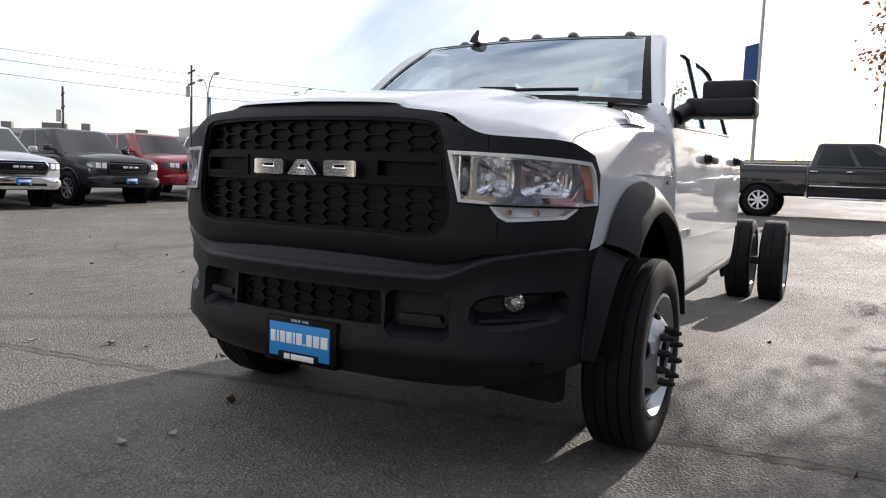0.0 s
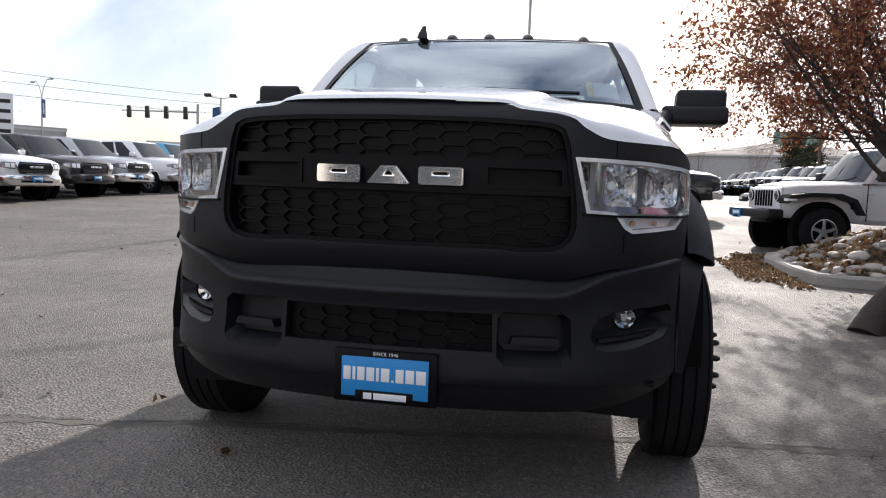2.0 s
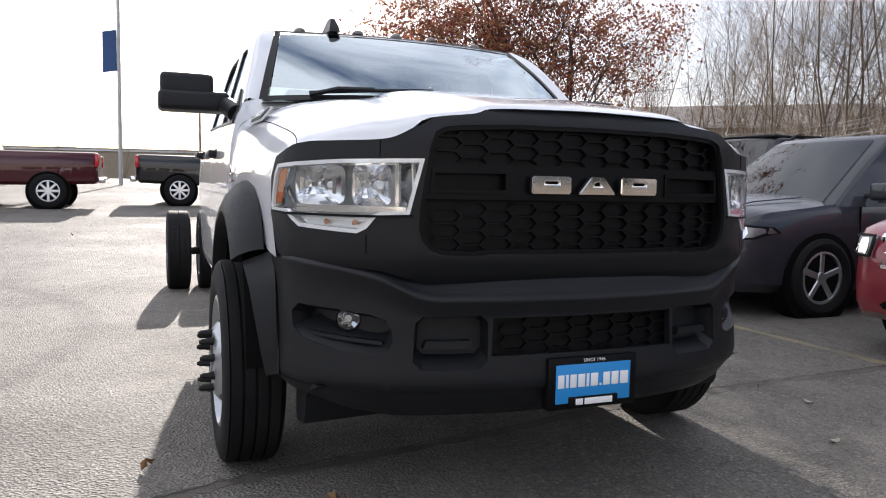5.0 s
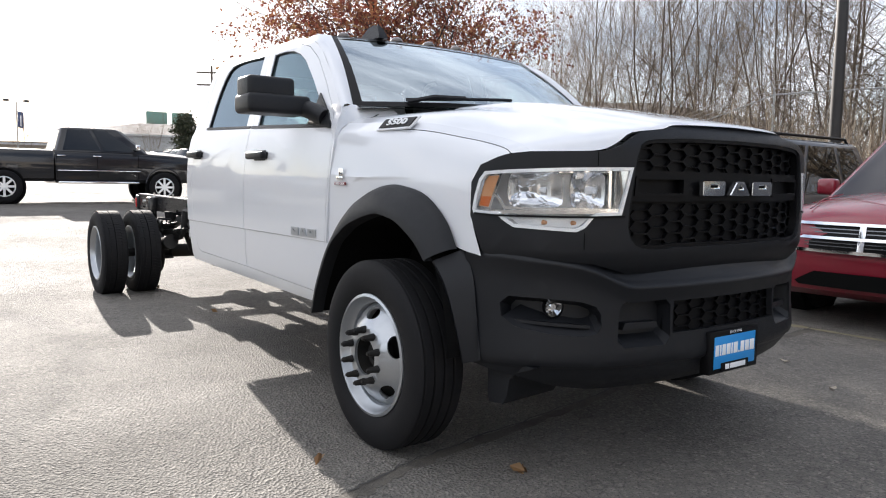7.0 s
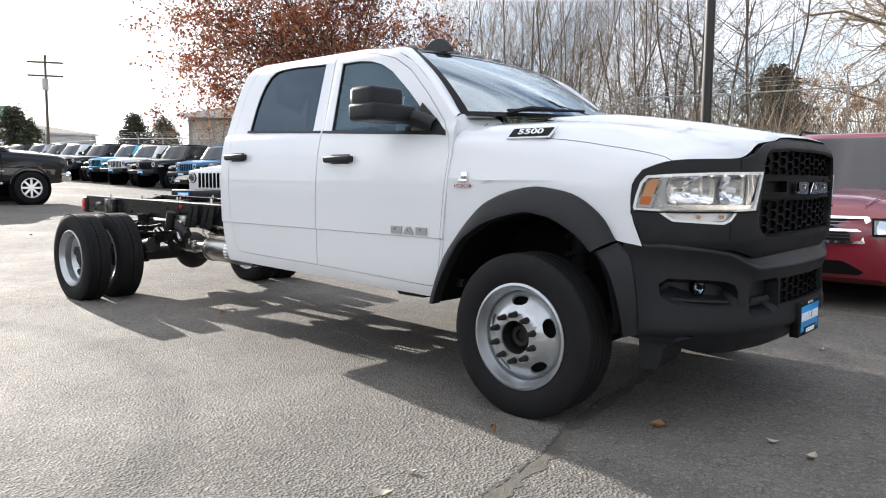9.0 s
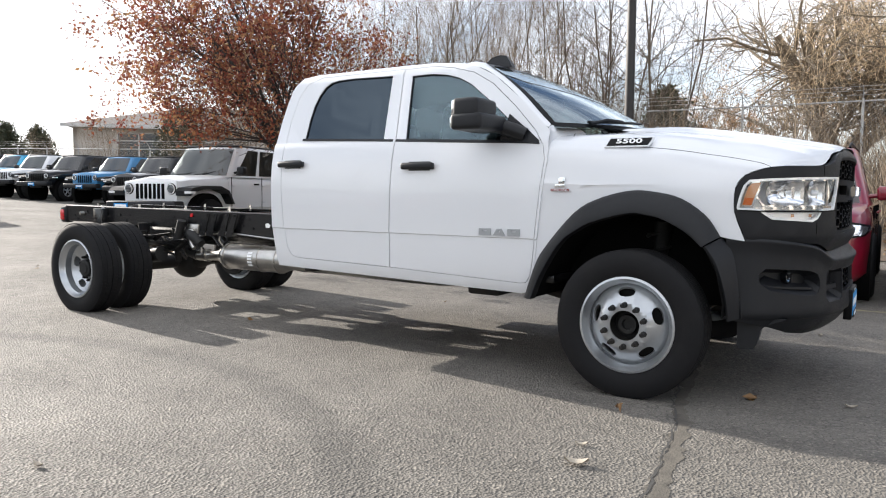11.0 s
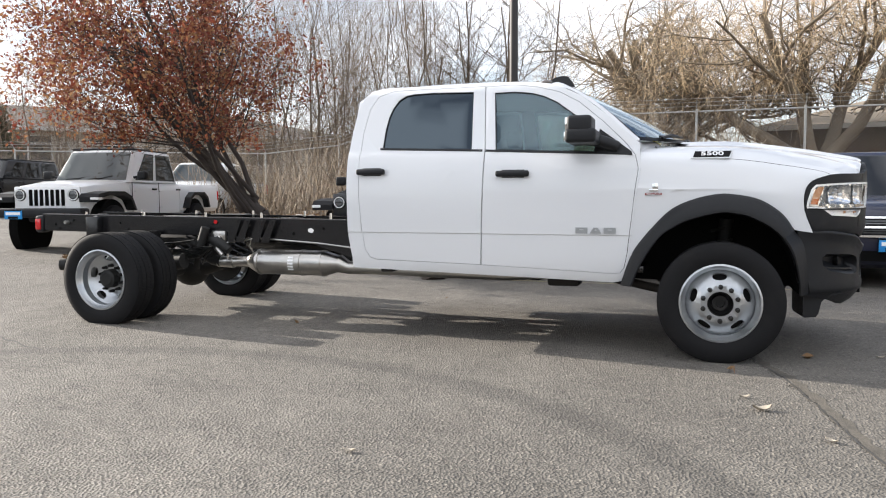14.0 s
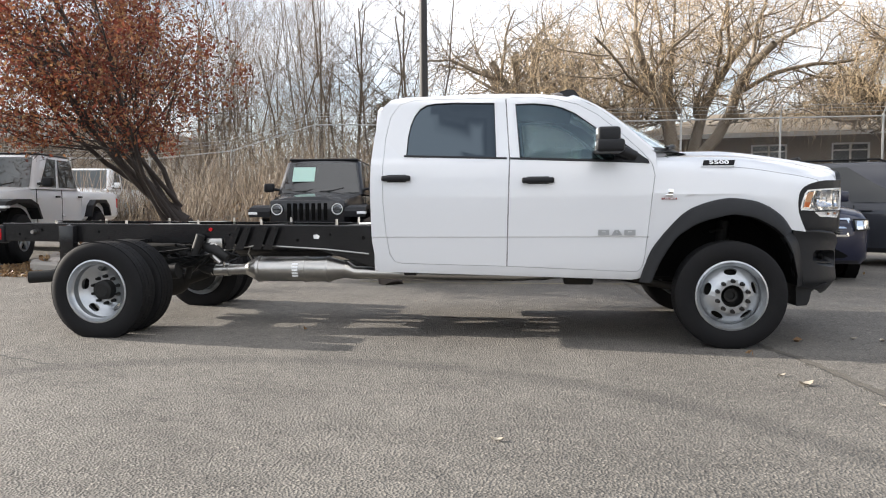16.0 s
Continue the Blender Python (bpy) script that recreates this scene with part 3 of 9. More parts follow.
# hood and fenders from lengthwise rails, one half and its mirror image
RAILS = [
    [(-0.215, 0.0, 1.520), (0.1, 0.0, 1.518), (0.5, 0.0, 1.464), (0.80, 0.0, 1.412), (0.918, 0.0, 1.387), (0.955, 0.0, 1.370)],
    [(-0.23, 0.25, 1.518), (0.1, 0.25, 1.515), (0.5, 0.24, 1.461), (0.795, 0.235, 1.408), (0.913, 0.232, 1.383), (0.950, 0.23, 1.366)],
    [(-0.26, 0.405, 1.510), (0.1, 0.40, 1.504), (0.5, 0.385, 1.452), (0.78, 0.37, 1.402), (0.900, 0.364, 1.377), (0.937, 0.362, 1.360)],
    [(-0.29, 0.470, 1.490), (0.1, 0.460, 1.480), (0.5, 0.435, 1.430), (0.76, 0.418, 1.385), (0.890, 0.410, 1.361), (0.926, 0.408, 1.345)],
    [(-0.33, 0.560, 1.474), (0.1, 0.56, 1.463), (0.5, 0.55, 1.412), (0.74, 0.548, 1.370), (0.868, 0.548, 1.343), (0.902, 0.548, 1.327)],
    [(-0.36, 0.610, 1.470), (0.1, 0.61, 1.459), (0.5, 0.60, 1.404), (0.735, 0.60, 1.356), (0.852, 0.60, 1.325), (0.890, 0.600, 1.294)],
    [(-0.38, 0.655, 1.466), (0.1, 0.655, 1.455), (0.5, 0.65, 1.397), (0.73, 0.65, 1.344), (0.836, 0.652, 1.309), (0.876, 0.652, 1.267)],
    [(-0.40, 0.70, 1.462), (0.1, 0.70, 1.450), (0.5, 0.70, 1.389), (0.72, 0.70, 1.336), (0.816, 0.704, 1.301), (0.856, 0.705, 1.257)],
    [(-0.50, 0.835, 1.446), (0.1, 0.82, 1.426), (0.45, 0.80, 1.364), (0.65, 0.79, 1.318), (0.750, 0.794, 1.288), (0.790, 0.795, 1.254)],
    [(-0.54, 0.915, 1.415), (0.05, 0.890, 1.389), (0.4, 0.868, 1.336), (0.57, 0.862, 1.304), (0.682, 0.868, 1.276), (0.722, 0.875, 1.252)],
    [(-0.541, 0.960, 1.372), (0.05, 0.935, 1.345), (0.38, 0.915, 1.300), (0.51, 0.911, 1.278), (0.600, 0.916, 1.258), (0.640, 0.922, 1.241)],
    [(-0.541, 0.984, 1.310), (0.05, 0.965, 1.285), (0.28, 0.953, 1.254), (0.40, 0.949, 1.236), (0.50, 0.947, 1.217), (0.548, 0.946, 1.205)],
    [(-0.556, 1.004, 1.16), (0.0, 0.991, 1.160), (0.26, 0.979, 1.152), (0.38, 0.972, 1.147), (0.46, 0.966, 1.142), (0.505, 0.962, 1.140)],
    [(-0.561, 1.004, 1.12), (-0.30, 0.998, 1.13), (0.0, 0.992, 1.135), (0.25, 0.983, 1.09), (0.42, 0.973, 1.04), (0.505, 0.966, 1.015)],
    [(-0.625, 0.990, 0.56), (-0.44, 0.995, 0.90), (-0.05, 0.992, 1.065), (0.22, 0.982, 0.99), (0.42, 0.974, 0.895), (0.560, 0.960, 0.868)],
]


def front_clip(rails, sgn):
    cols = [smooth_line(r, 31) for r in rails]
    across = [smooth_line([c[j] for c in cols], 3 * (len(cols) - 1) + 1) for j in range(31)]
    cols = [[row[i] for row in across] for i in range(len(across[0]))]
    bm = bmesh.new()
    g = [[bm.verts.new((x, sgn * y, z)) for x, y, z in c] for c in cols]
    for i in range(len(g) - 1):
        for j in range(30):
            q = (g[i][j], g[i][j + 1], g[i + 1][j + 1], g[i + 1][j])
            bm.faces.new(q if sgn < 0 else q[::-1])
    return bm


hood = bmesh.new()
for sgn in (1, -1):
    join(hood, front_clip(RAILS[:10], sgn))
bmesh.ops.remove_doubles(hood, verts=hood.verts, dist=0.0005)
bmesh.ops.recalc_face_normals(hood, faces=hood.faces)
part("hood", hood, M["white_paint"], truck, "white hood with a raised centre dome", 60)
for sgn in (-1, 1):
    part("fender", front_clip(RAILS[9:], sgn), M["white_paint"], truck, "", 60)
# shut line between hood and fender
gap_a, gap_b = smooth_line(RAILS[9], 31), smooth_line(RAILS[10], 31)
line = [Vector(gap_a[k]).lerp(Vector(gap_b[k]), 0.75) for k in range(5, 31)]
line = [Vector((-0.44, 0.80, 1.458)), Vector((-0.425, 0.86, 1.432)), Vector((-0.40, 0.905, 1.402))] + line
for sgn in (-1, 1):
    part("hood_gap", tube(bmesh.new(), [(p.x, sgn * (p.y + 0.0005), p.z) for p in line], 0.0024, 6), M["void"], truck)
# black cowl between hood and windscreen, with wipers
part("cowl", grid_sheet(lambda y, v: (-0.20 - 0.37 * abs(y / 0.868) ** 2.2 + v * 0.10 - 0.02, y, 1.492 - 0.004 * v), list(np.linspace(-0.86, 0.86, 24)), [0, 0.5, 1.0]), M["black_plastic"], truck)
for y0, y1 in ((-0.66, -0.10), (0.0, 0.56)):
    bm = bmesh.new()
    tube(bm, [screen_pt(0.045 + 0.05 * k, (y0 + (y1 - y0) * k) / 0.868) + Vector((0.012, 0, 0.016)) for k in np.linspace(0, 1, 8)], 0.009, 6)
    tube(bm, [screen_pt(0.03, y0 / 0.868) + Vector((0.02, 0, 0.012)), screen_pt(0.05, (y0 + 0.12) / 0.868) + Vector((0.02, 0, 0.03)), screen_pt(0.07, (y0 + 0.28) / 0.868) + Vector((0.014, 0, 0.02))], 0.012, 6)
    part("wiper", bm, M["black_plastic"], truck)

# side vent badge with its number
for sgn in (-1, 1):
    base = Matrix.Translation((-0.07, sgn * 0.9215, 1.3855)) @ pose(0, 0, 0, 0, 0, 0 if sgn < 0 else 180) @ pose(0, 0, 0, 52, 0, 2.4 if sgn < 0 else -2.4)
    loop = [(-0.132, -0.034), (0.116, -0.034), (0.140, 0.034), (-0.112, 0.034)]
    bm = panel(loop, [], None, (), (), 0)
    bmesh.ops.solidify(bm, geom=bm.faces[:], thickness=-0.008)
    v = part("vent_badge", bm, M["white_paint"], truck, "", at=base)
    bm = panel(grown(loop, -0.009), [], None, (), (), 0)
    bmesh.ops.solidify(bm, geom=bm.faces[:], thickness=-0.012)
    part("black_inlay", bm, M["mesh_plastic"], v)
    bm = text_mesh("5500", 0.050, 0.002, bold=0.001, spacing=1.02)
    bmesh.ops.scale(bm, vec=(1.45, 0.9, 1), verts=bm.verts)
    bmesh.ops.translate(bm, vec=(0.003, 0.0, 0.0145), verts=bm.verts)
    part("number", bm, M["letter_white"], v, smooth=0)
    # engine badge on the front fender: a plain chrome mark over a lettered red bar
    e = Matrix.Translation((-0.44, sgn * 1.007, 1.135)) @ pose(0, 0, 0, 0, 0, 0 if sgn < 0 else 180) @ pose(0, 0, 0, 90, 0, 0)
    bm = bmesh.new()
    box(bm, -0.008, 0.03, 0.01, 0.06, 0, 0.005, 0.002)
    box(bm, -0.03, 0.03, 0.005, 0.022, 0, 0.006, 0.002)
    b = part("engine_badge", bm, M["chrome"], truck, "", at=e)
    part("badge_bar", box(bmesh.new(), -0.056, 0.056, -0.019, -0.005, 0, 0.004, 0.001), M["badge_red"], b)
    bm = text_mesh("TURBO DIESEL", 0.0155, 0.0006)
    bmesh.ops.translate(bm, vec=(0, -0.0125, 0.005), verts=bm.verts)
    part("badge_text", bm, M["letter_white"], b, smooth=0)


# ---- nose: plan lines of fascia and bumper, by length from the middle ----
def plan_line(pts):
    fine = smooth_line(pts, 60)
    s = [0.0]
    for a, b in zip(fine, fine[1:]):
        s.append(s[-1] + math.hypot(b[0] - a[0], b[1] - a[1]))
    xs, ysx = [p[0] for p in fine], [p[1] for p in fine]

    def at(u, off=0.0):
        a = abs(u)
        x, y = interp(a, s, xs), interp(a, s, ysx)
        e = 0.01
        tx, ty = interp(a + e, s, xs) - interp(a - e, s, xs), interp(min(a + e, s[-1]), s, ysx) - interp(max(a - e, 0), s, ysx)
        if a < e:
            tx, ty = 0.0, 1.0
        k = math.hypot(tx, ty) or 1
        nx, ny = ty / k, -tx / k
        return Vector((x + nx * off, math.copysign(1, u) * (y + ny * off), 0))

    def by_y(y):
        return interp(y, ysx, s)

    def by_x(x):
        return interp(-x, [-q for q in xs], s)
    return at, by_y, by_x, s[-1]


f_at, f_y, f_x, f_end = plan_line([(0.985, 0.0), (0.975, 0.30), (0.943, 0.55), (0.895, 0.68), (0.81, 0.80), (0.70, 0.888), (0.60, 0.944), (0.48, 0.975)])
b_at, b_y, b_x, b_end = plan_line([(0.998, 0.0), (0.984, 0.28), (0.945, 0.50), (0.907, 0.62), (0.855, 0.725), (0.775, 0.825), (0.69, 0.895), (0.59, 0.942), (0.45, 0.965)])


def nose_map(z_off=((0.80, -0.050), (0.84, -0.022), (0.875, -0.005), (0.90, 0.0), (1.20, 0.0), (1.28, -0.003), (1.32, -0.012), (1.35, -0.028), (1.37, -0.048)), extra=0.0, line=f_at):
    zs, os_ = [a for a, _ in z_off], [b for _, b in z_off]

    def f(u, z):
        p = line(u, interp(z, zs, os_) + extra)
        p.z = z
        return p
    return f


half_top = [(0, 1.368), (f_y(0.23), 1.364), (f_y(0.362), 1.358), (f_y(0.408), 1.343), (f_y(0.50), 1.334), (f_y(0.548), 1.324), (f_y(0.600), 1.292), (f_y(0.652), 1.265), (f_y(0.705), 1.255), (f_y(0.795), 1.252), (f_y(0.875), 1.249), (f_x(0.640), 1.239)]
half_side = [(f_x(0.548), 1.205), (f_x(0.506), 1.140), (f_x(0.504), 1.015), (f_x(0.560), 0.885), (f_x(0.60), 0.872), (f_y(0.80), 0.862), (f_y(0.70), 0.852), (f_y(0.62), 0.828), (f_y(0.56), 0.812), (0, 0.812)]
right = smooth_line(half_top, 3 * (len(half_top) - 1) + 1) + half_side
FASCIA = right + [(-u, z) for u, z in right[::-1][1:-1]]
g_half = [(0, 1.316), (0.30, 1.313), (0.46, 1.305), (0.515, 1.298), (0.545, 1.282), (0.562, 1.235), (0.578, 1.130), (0.590, 1.05), (0.592, 0.985), (0.582, 0.950), (0.556, 0.920), (0.515, 0.906), (0.42, 0.902), (0.36, 0.908), (0, 0.906)]
GRILLE = g_half + [(-u, z) for u, z in g_half[::-1][1:-1]]
LAMP = [(f_y(0.577), 1.198), (f_y(0.80), 1.193), (f_x(0.66), 1.185), (f_x(0.57), 1.178), (f_x(0.545), 1.150), (f_x(0.526), 1.090), (f_x(0.517), 1.042), (f_x(0.522), 1.028), (f_x(0.62), 1.024), (f_y(0.925), 1.006),
        (f_y(0.905), 0.982), (f_y(0.76), 0.970), (f_y(0.735), 0.985), (f_y(0.712), 1.018), (f_y(0.698), 1.025), (f_y(0.618), 1.030)]
f_us = list(np.arange(-1.2, 1.2, 0.06))
f_vs = [0.82, 0.83, 0.84, 0.855, 0.87, 0.885, 0.90, 1.0, 1.1, 1.2, 1.25, 1.28, 1.30, 1.32, 1.34]
part("fascia", panel(FASCIA, [GRILLE, LAMP, [(-u, z) for u, z in LAMP]], nose_map(), f_us, f_vs, 0.03, (1, 0, 0)), M["black_plastic"], truck, "matt black plastic grille surround")

# parting lines of the plastic mouldings
for sgn in (1, -1):
    for y0, za, zb in ((0.700, 1.204, 1.254), (0.735, 0.905, 0.966)):
        u = f_y(y0)
        part("parting_line", panel([(sgn * (u - 0.0016), za), (sgn * (u + 0.0016), za), (sgn * (u + 0.0016), zb), (sgn * (u - 0.0016), zb)], [], nose_map(extra=0.0012), (), (), 0.002, (1, 0, 0)), M["void"], truck)

# grille: dark cavity, honeycomb bars, middle bar with maker's blocks
part("grille_cavity", panel(grown(GRILLE, 0.03), [], nose_map(((0.8, -0.050), (1.4, -0.050))), f_us, f_vs, 0.01, (1, 0, 0)), M["mesh_plastic"], truck)


def inside(u, v, loop):
    hit = False
    for i in range(len(loop)):
        (x1, y1), (x2, y2) = loop[i - 1], loop[i]
        if (y1 > v) != (y2 > v) and u < (x2 - x1) * (v - y1) / (y2 - y1) + x1:
            hit = not hit
    return hit


def honeycomb(loop, cw, ch, bar, off0, off1, z_skip=()):
    """Flat six-sided cells over loop, each a raised ring; off0 and off1 are its back and front depth."""
    bm = bmesh.new()
    lo_u, hi_u, lo_v, hi_v = min(p[0] for p in loop), max(p[0] for p in loop), min(p[1] for p in loop), max(p[1] for p in loop)
    f0, f1, fm = (nose_map(((0.3, o), (1.4, o))) for o in (off0, off1, (off0 + off1) / 2))
    if hi_v < 0.8:
        f0, f1, fm = (nose_map(((0.3, o), (1.4, o)), 0, b_at) for o in (off0, off1, off0))
    row, v = 0, lo_v + ch / 2
    while v < hi_v + ch / 2:
        u = lo_u - cw + (cw * 0.5 if row % 2 else 0)
        while u < hi_u + cw:
            if inside(u, v, loop) and not any(a < v < b for a, b in z_skip):
                def ring(kx, kz, f):
                    q = [(-0.5, 0), (-0.30, 0.5), (0.30, 0.5), (0.5, 0), (0.30, -0.5), (-0.30, -0.5)]
                    return [bm.verts.new(f(u + a * kx, v + b * kz)) for a, b in q]
                kx, kz = cw / 1.6, ch * 2
                o, i = ring(kx, kz, f1), ring(kx - bar * 1.5, kz - bar, f1)
                back = ring(kx - bar * 1.9, kz - bar * 1.4, f0)
                for k in range(6):
                    j = (k + 1) % 6
                    bm.faces.new((o[k], o[j], i[j], i[k]))
                    bm.faces.new((i[k], i[j], back[j], back[k]))
            u += cw
        row, v = row + 1, v + ch
    bmesh.ops.recalc_face_normals(bm, faces=bm.faces)
    return bm


part("grille_mesh", honeycomb(GRILLE, 0.176, 0.0225, 0.006, -0.049, -0.034, ((1.070, 1.195),)), M["mesh_plastic"], truck, "black honeycomb grille", 20)
tagged(bpy.data.objects["grille_mesh"], kind="stuff")
bm = panel(grown(GRILLE, 0.004), [grown(GRILLE, -0.014)], nose_map(((0.8, -0.012), (1.4, -0.012))), f_us, f_vs, 0.03, (1, 0, 0))
part("grille_frame", bm, M["mesh_plastic"], truck)
bar_loop = [(-0.575, 1.078), (0.575, 1.078), (0.563, 1.190), (-0.563, 1.190)]
slots = [[(s * 0.302, 1.098), (s * 0.555, 1.100), (s * 0.550, 1.168), (s * 0.302, 1.170)] for s in (-1, 1)]
part("grille_bar", panel(bar_loop, slots, nose_map(((0.8, -0.020), (1.4, -0.020))), f_us, (), 0.03, (1, 0, 0)), M["mesh_plastic"], truck)
for sl in slots:
    part("slot_frame", panel(grown(sl, 0.002), [grown(sl, -0.010)], nose_map(((0.8, -0.014), (1.4, -0.014))), f_us, (), 0.02, (1, 0, 0)), M["mesh_plastic"], truck)
for j, kind in enumerate(("block", "slope", "block")):
    bm = letter_block(kind, 0.143, 0.056, 0.022)
    bmesh.ops.bevel(bm, geom=[e for e in bm.edges if e.calc_face_angle(0) > 1], offset=0.004, segments=2, affect="EDGES")
    bm.transform(Matrix.Translation((0.980 if j == 1 else 0.974, 0.166 * (j - 1) + 0.002, 1.128)) @ pose(0, 0, 0, 90, 0, 90))
    part("chrome_badge", bm, M["chrome"], truck)

# head lamps: bright bowl, two reflectors, amber corner, turn lamp below, clear cover
for sgn in (1, -1):
    loop = [(sgn * u, z) for u, z in LAMP]
    lamp = part("headlight", panel(grown(loop, 0.012), [], nose_map(((0.8, -0.085), (1.4, -0.085))), f_us, f_vs, 0.01, (1, 0, 0)), M["lamp_silver"], truck, "large clear headlight with chrome reflectors")
    walls = bmesh.new()
    f0, f1 = nose_map(((0.8, -0.085), (1.4, -0.085))), nose_map(((0.8, 0.004), (1.4, 0.004)))
    loop2 = grown(loop, -0.001)
    va, vb = [walls.verts.new(f0(u, z)) for u, z in loop2], [walls.verts.new(f1(u, z)) for u, z in loop2]
    for k in range(len(loop2)):
        walls.faces.new((va[k - 1], va[k], vb[k], vb[k - 1]))
    bmesh.ops.recalc_face_normals(walls, faces=walls.faces)
    part("bowl_wall", walls, M["lamp_silver"], lamp, smooth=50)
    part("chrome_rim", panel(grown(loop, 0.002), [grown(loop, -0.010)], nose_map(((0.8, 0.003), (1.4, 0.003))), f_us, f_vs, 0.012, (1, 0, 0)), M["lamp_silver"], lamp)
    for ya, yb in ((0.662, 0.770), (0.786, 0.912)):
        ua, ub = f_y(ya), f_y(yb)
        bm = bmesh.new()
        cx, cz, ru, rv = (ua + ub) / 2, 1.116, (ub - ua) / 2, 0.064
        rows = []
        for i in range(9):
            rr = i / 8
            rows.append([bm.verts.new(nose_map(((0.8, 0), (1.4, 0)))(sgn * (cx + ru * rr * math.copysign(abs(math.cos(t)) ** 0.42, math.cos(t))), cz + rv * rr * math.copysign(abs(math.sin(t)) ** 0.42, math.sin(t)))
                         + Vector((-0.078 + 0.058 * rr ** 2 + 0.007 * (int(9 + 9 * rr * math.cos(t)) % 2), 0, 0))) for t in np.linspace(0, 2 * math.pi, 32, endpoint=False)])
        for a, b in zip(rows[1:], rows[2:]):
            for k in range(32):
                bm.faces.new((a[k], a[(k + 1) % 32], b[(k + 1) % 32], b[k]))
        bmesh.ops.recalc_face_normals(bm, faces=bm.faces)
        part("reflector", bm, M["reflector"], lamp, smooth=12)
        c = nose_map(((0.8, -0.055), (1.4, -0.055)))(sgn * cx, cz)
        part("bulb", rod(bmesh.new(), c, c + Vector((0.03, 0, 0)), 0.016, 0.012), M["letter_white"], lamp)
    fin_loop = [(sgn * f_y(0.578), 1.188), (sgn * f_y(0.652), 1.184), (sgn * f_y(0.648), 1.046), (sgn * f_y(0.612), 1.044)]
    part("chrome_fin", panel(fin_loop, [], lambda u, z: f_at(u, -0.010 - 0.75 * max(0.0, abs(u) - f_y(0.58))) + Vector((0, 0, z)), [sgn * f_y(q) for q in (0.60, 0.62, 0.64)], (), 0.006, (1, 0, 0)), M["chrome"], lamp)
    gk = [(sgn * f_y(0.604), 1.030), (sgn * f_y(0.70), 1.0255), (sgn * f_x(0.62), 1.0245), (sgn * f_x(0.525), 1.029), (sgn * f_x(0.525), 1.0225), (sgn * f_x(0.62), 1.0175), (sgn * f_y(0.70), 1.018), (sgn * f_y(0.606), 1.023)]
    part("gasket", panel(gk, [], nose_map(((0.8, 0.007), (1.4, 0.007))), f_us, (), 0.012, (1, 0, 0)), M["mesh_plastic"], lamp)
    amb = [(sgn * f_x(0.622), 1.166), (sgn * f_x(0.584), 1.163), (sgn * f_x(0.566), 1.143), (sgn * f_x(0.549), 1.090), (sgn * f_x(0.541), 1.052), (sgn * f_x(0.583), 1.050), (sgn * f_x(0.598), 1.10)]
    part("corner_lamp", panel(amb, [], nose_map(((0.8, -0.006), (1.4, -0.006))), f_us, f_vs, 0.01, (1, 0, 0)), M["amber_clear"], lamp, "amber corner reflector")
    amb2 = [(sgn * f_x(0.594), 1.088), (sgn * f_x(0.551), 1.088), (sgn * f_x(0.544), 1.055), (sgn * f_x(0.582), 1.053)]
    part("corner_bulb", panel(amb2, [], nose_map(((0.8, -0.004), (1.4, -0.004))), f_us, f_vs, 0.006, (1, 0, 0)), M["amber"], lamp)
    trn = [(sgn * f_y(0.725), 1.015), (sgn * f_y(0.752), 0.982), (sgn * f_y(0.895), 0.990), (sgn * f_y(0.915), 1.012)]
    part("turn_lamp", panel(trn, [], nose_map(((0.8, -0.02), (1.4, -0.02))), f_us, f_vs, 0.01, (1, 0, 0)), M["lamp_silver"], lamp)
    part("chrome_frame", panel(grown(amb, 0.010), [grown(amb, 0.001)], nose_map(((0.8, -0.003), (1.4, -0.003))), f_us, f_vs, 0.008, (1, 0, 0)), M["chrome"], lamp)
    bezel = [(sgn * f_y(0.655), 1.183), (sgn * f_y(0.93), 1.176), (sgn * f_y(0.945), 1.110), (sgn * f_y(0.925), 1.050), (sgn * f_y(0.655), 1.048)]
    part("chrome_bezel", panel(grown(bezel, 0.006), [grown(bezel, -0.004)], nose_map(((0.8, -0.014), (1.4, -0.014))), f_us, f_vs, 0.012, (1, 0, 0)), M["chrome"], lamp)
    for q in (0.768, 0.842):
        c = nose_map(((0.8, -0.010), (1.4, -0.010)))(sgn * f_y(q), 1.0)
        part("turn_bulb", rod(bmesh.new(), c - Vector((0.004, 0, 0)), c + Vector((0.010, 0, 0)), 0.009, 0.007), M["amber_clear"], lamp)
    div = [(sgn * f_y(0.63), 1.034), (sgn * f_x(0.60), 1.028), (sgn * f_x(0.60), 1.040), (sgn * f_y(0.625), 1.052)]
    part("chrome_divider", panel(div, [], nose_map(((0.8, -0.004), (1.4, -0.004))), f_us, f_vs, 0.02, (1, 0, 0)), M["chrome"], lamp)
    cover = part("lens_cover", panel(loop, [], nose_map(((0.8, 0.006), (1.4, 0.006))), f_us, f_vs, 0.0, (1, 0, 0)), M["lens"], lamp)
    cover.visible_shadow = False

# bumper
LEDGE_S, LEDGE_Z = [0, 0.53, 0.575, 0.62, 0.70, 0.76, 0.85, 1.05, 1.3], [0.765, 0.766, 0.772, 0.789, 0.826, 0.842, 0.857, 0.874, 0.872]


def ledge_lift(u, w):
    """How far the bumper's lines are drawn up at u: all of it at the ledge, none below the pockets."""
    k = min(1.0, max(0.0, (w - 0.57) / 0.17))
    return (interp(abs(u), LEDGE_S, LEDGE_Z) - 0.765) * k * k * (3 - 2 * k)


def level(u, z):
    """The line w that stands at height z at u."""
    a, b = z - 0.15, z + 0.01
    for _ in range(30):
        m = (a + b) / 2
        a, b = (m, b) if m + ledge_lift(u, m) < z else (a, m)
    return (a + b) / 2


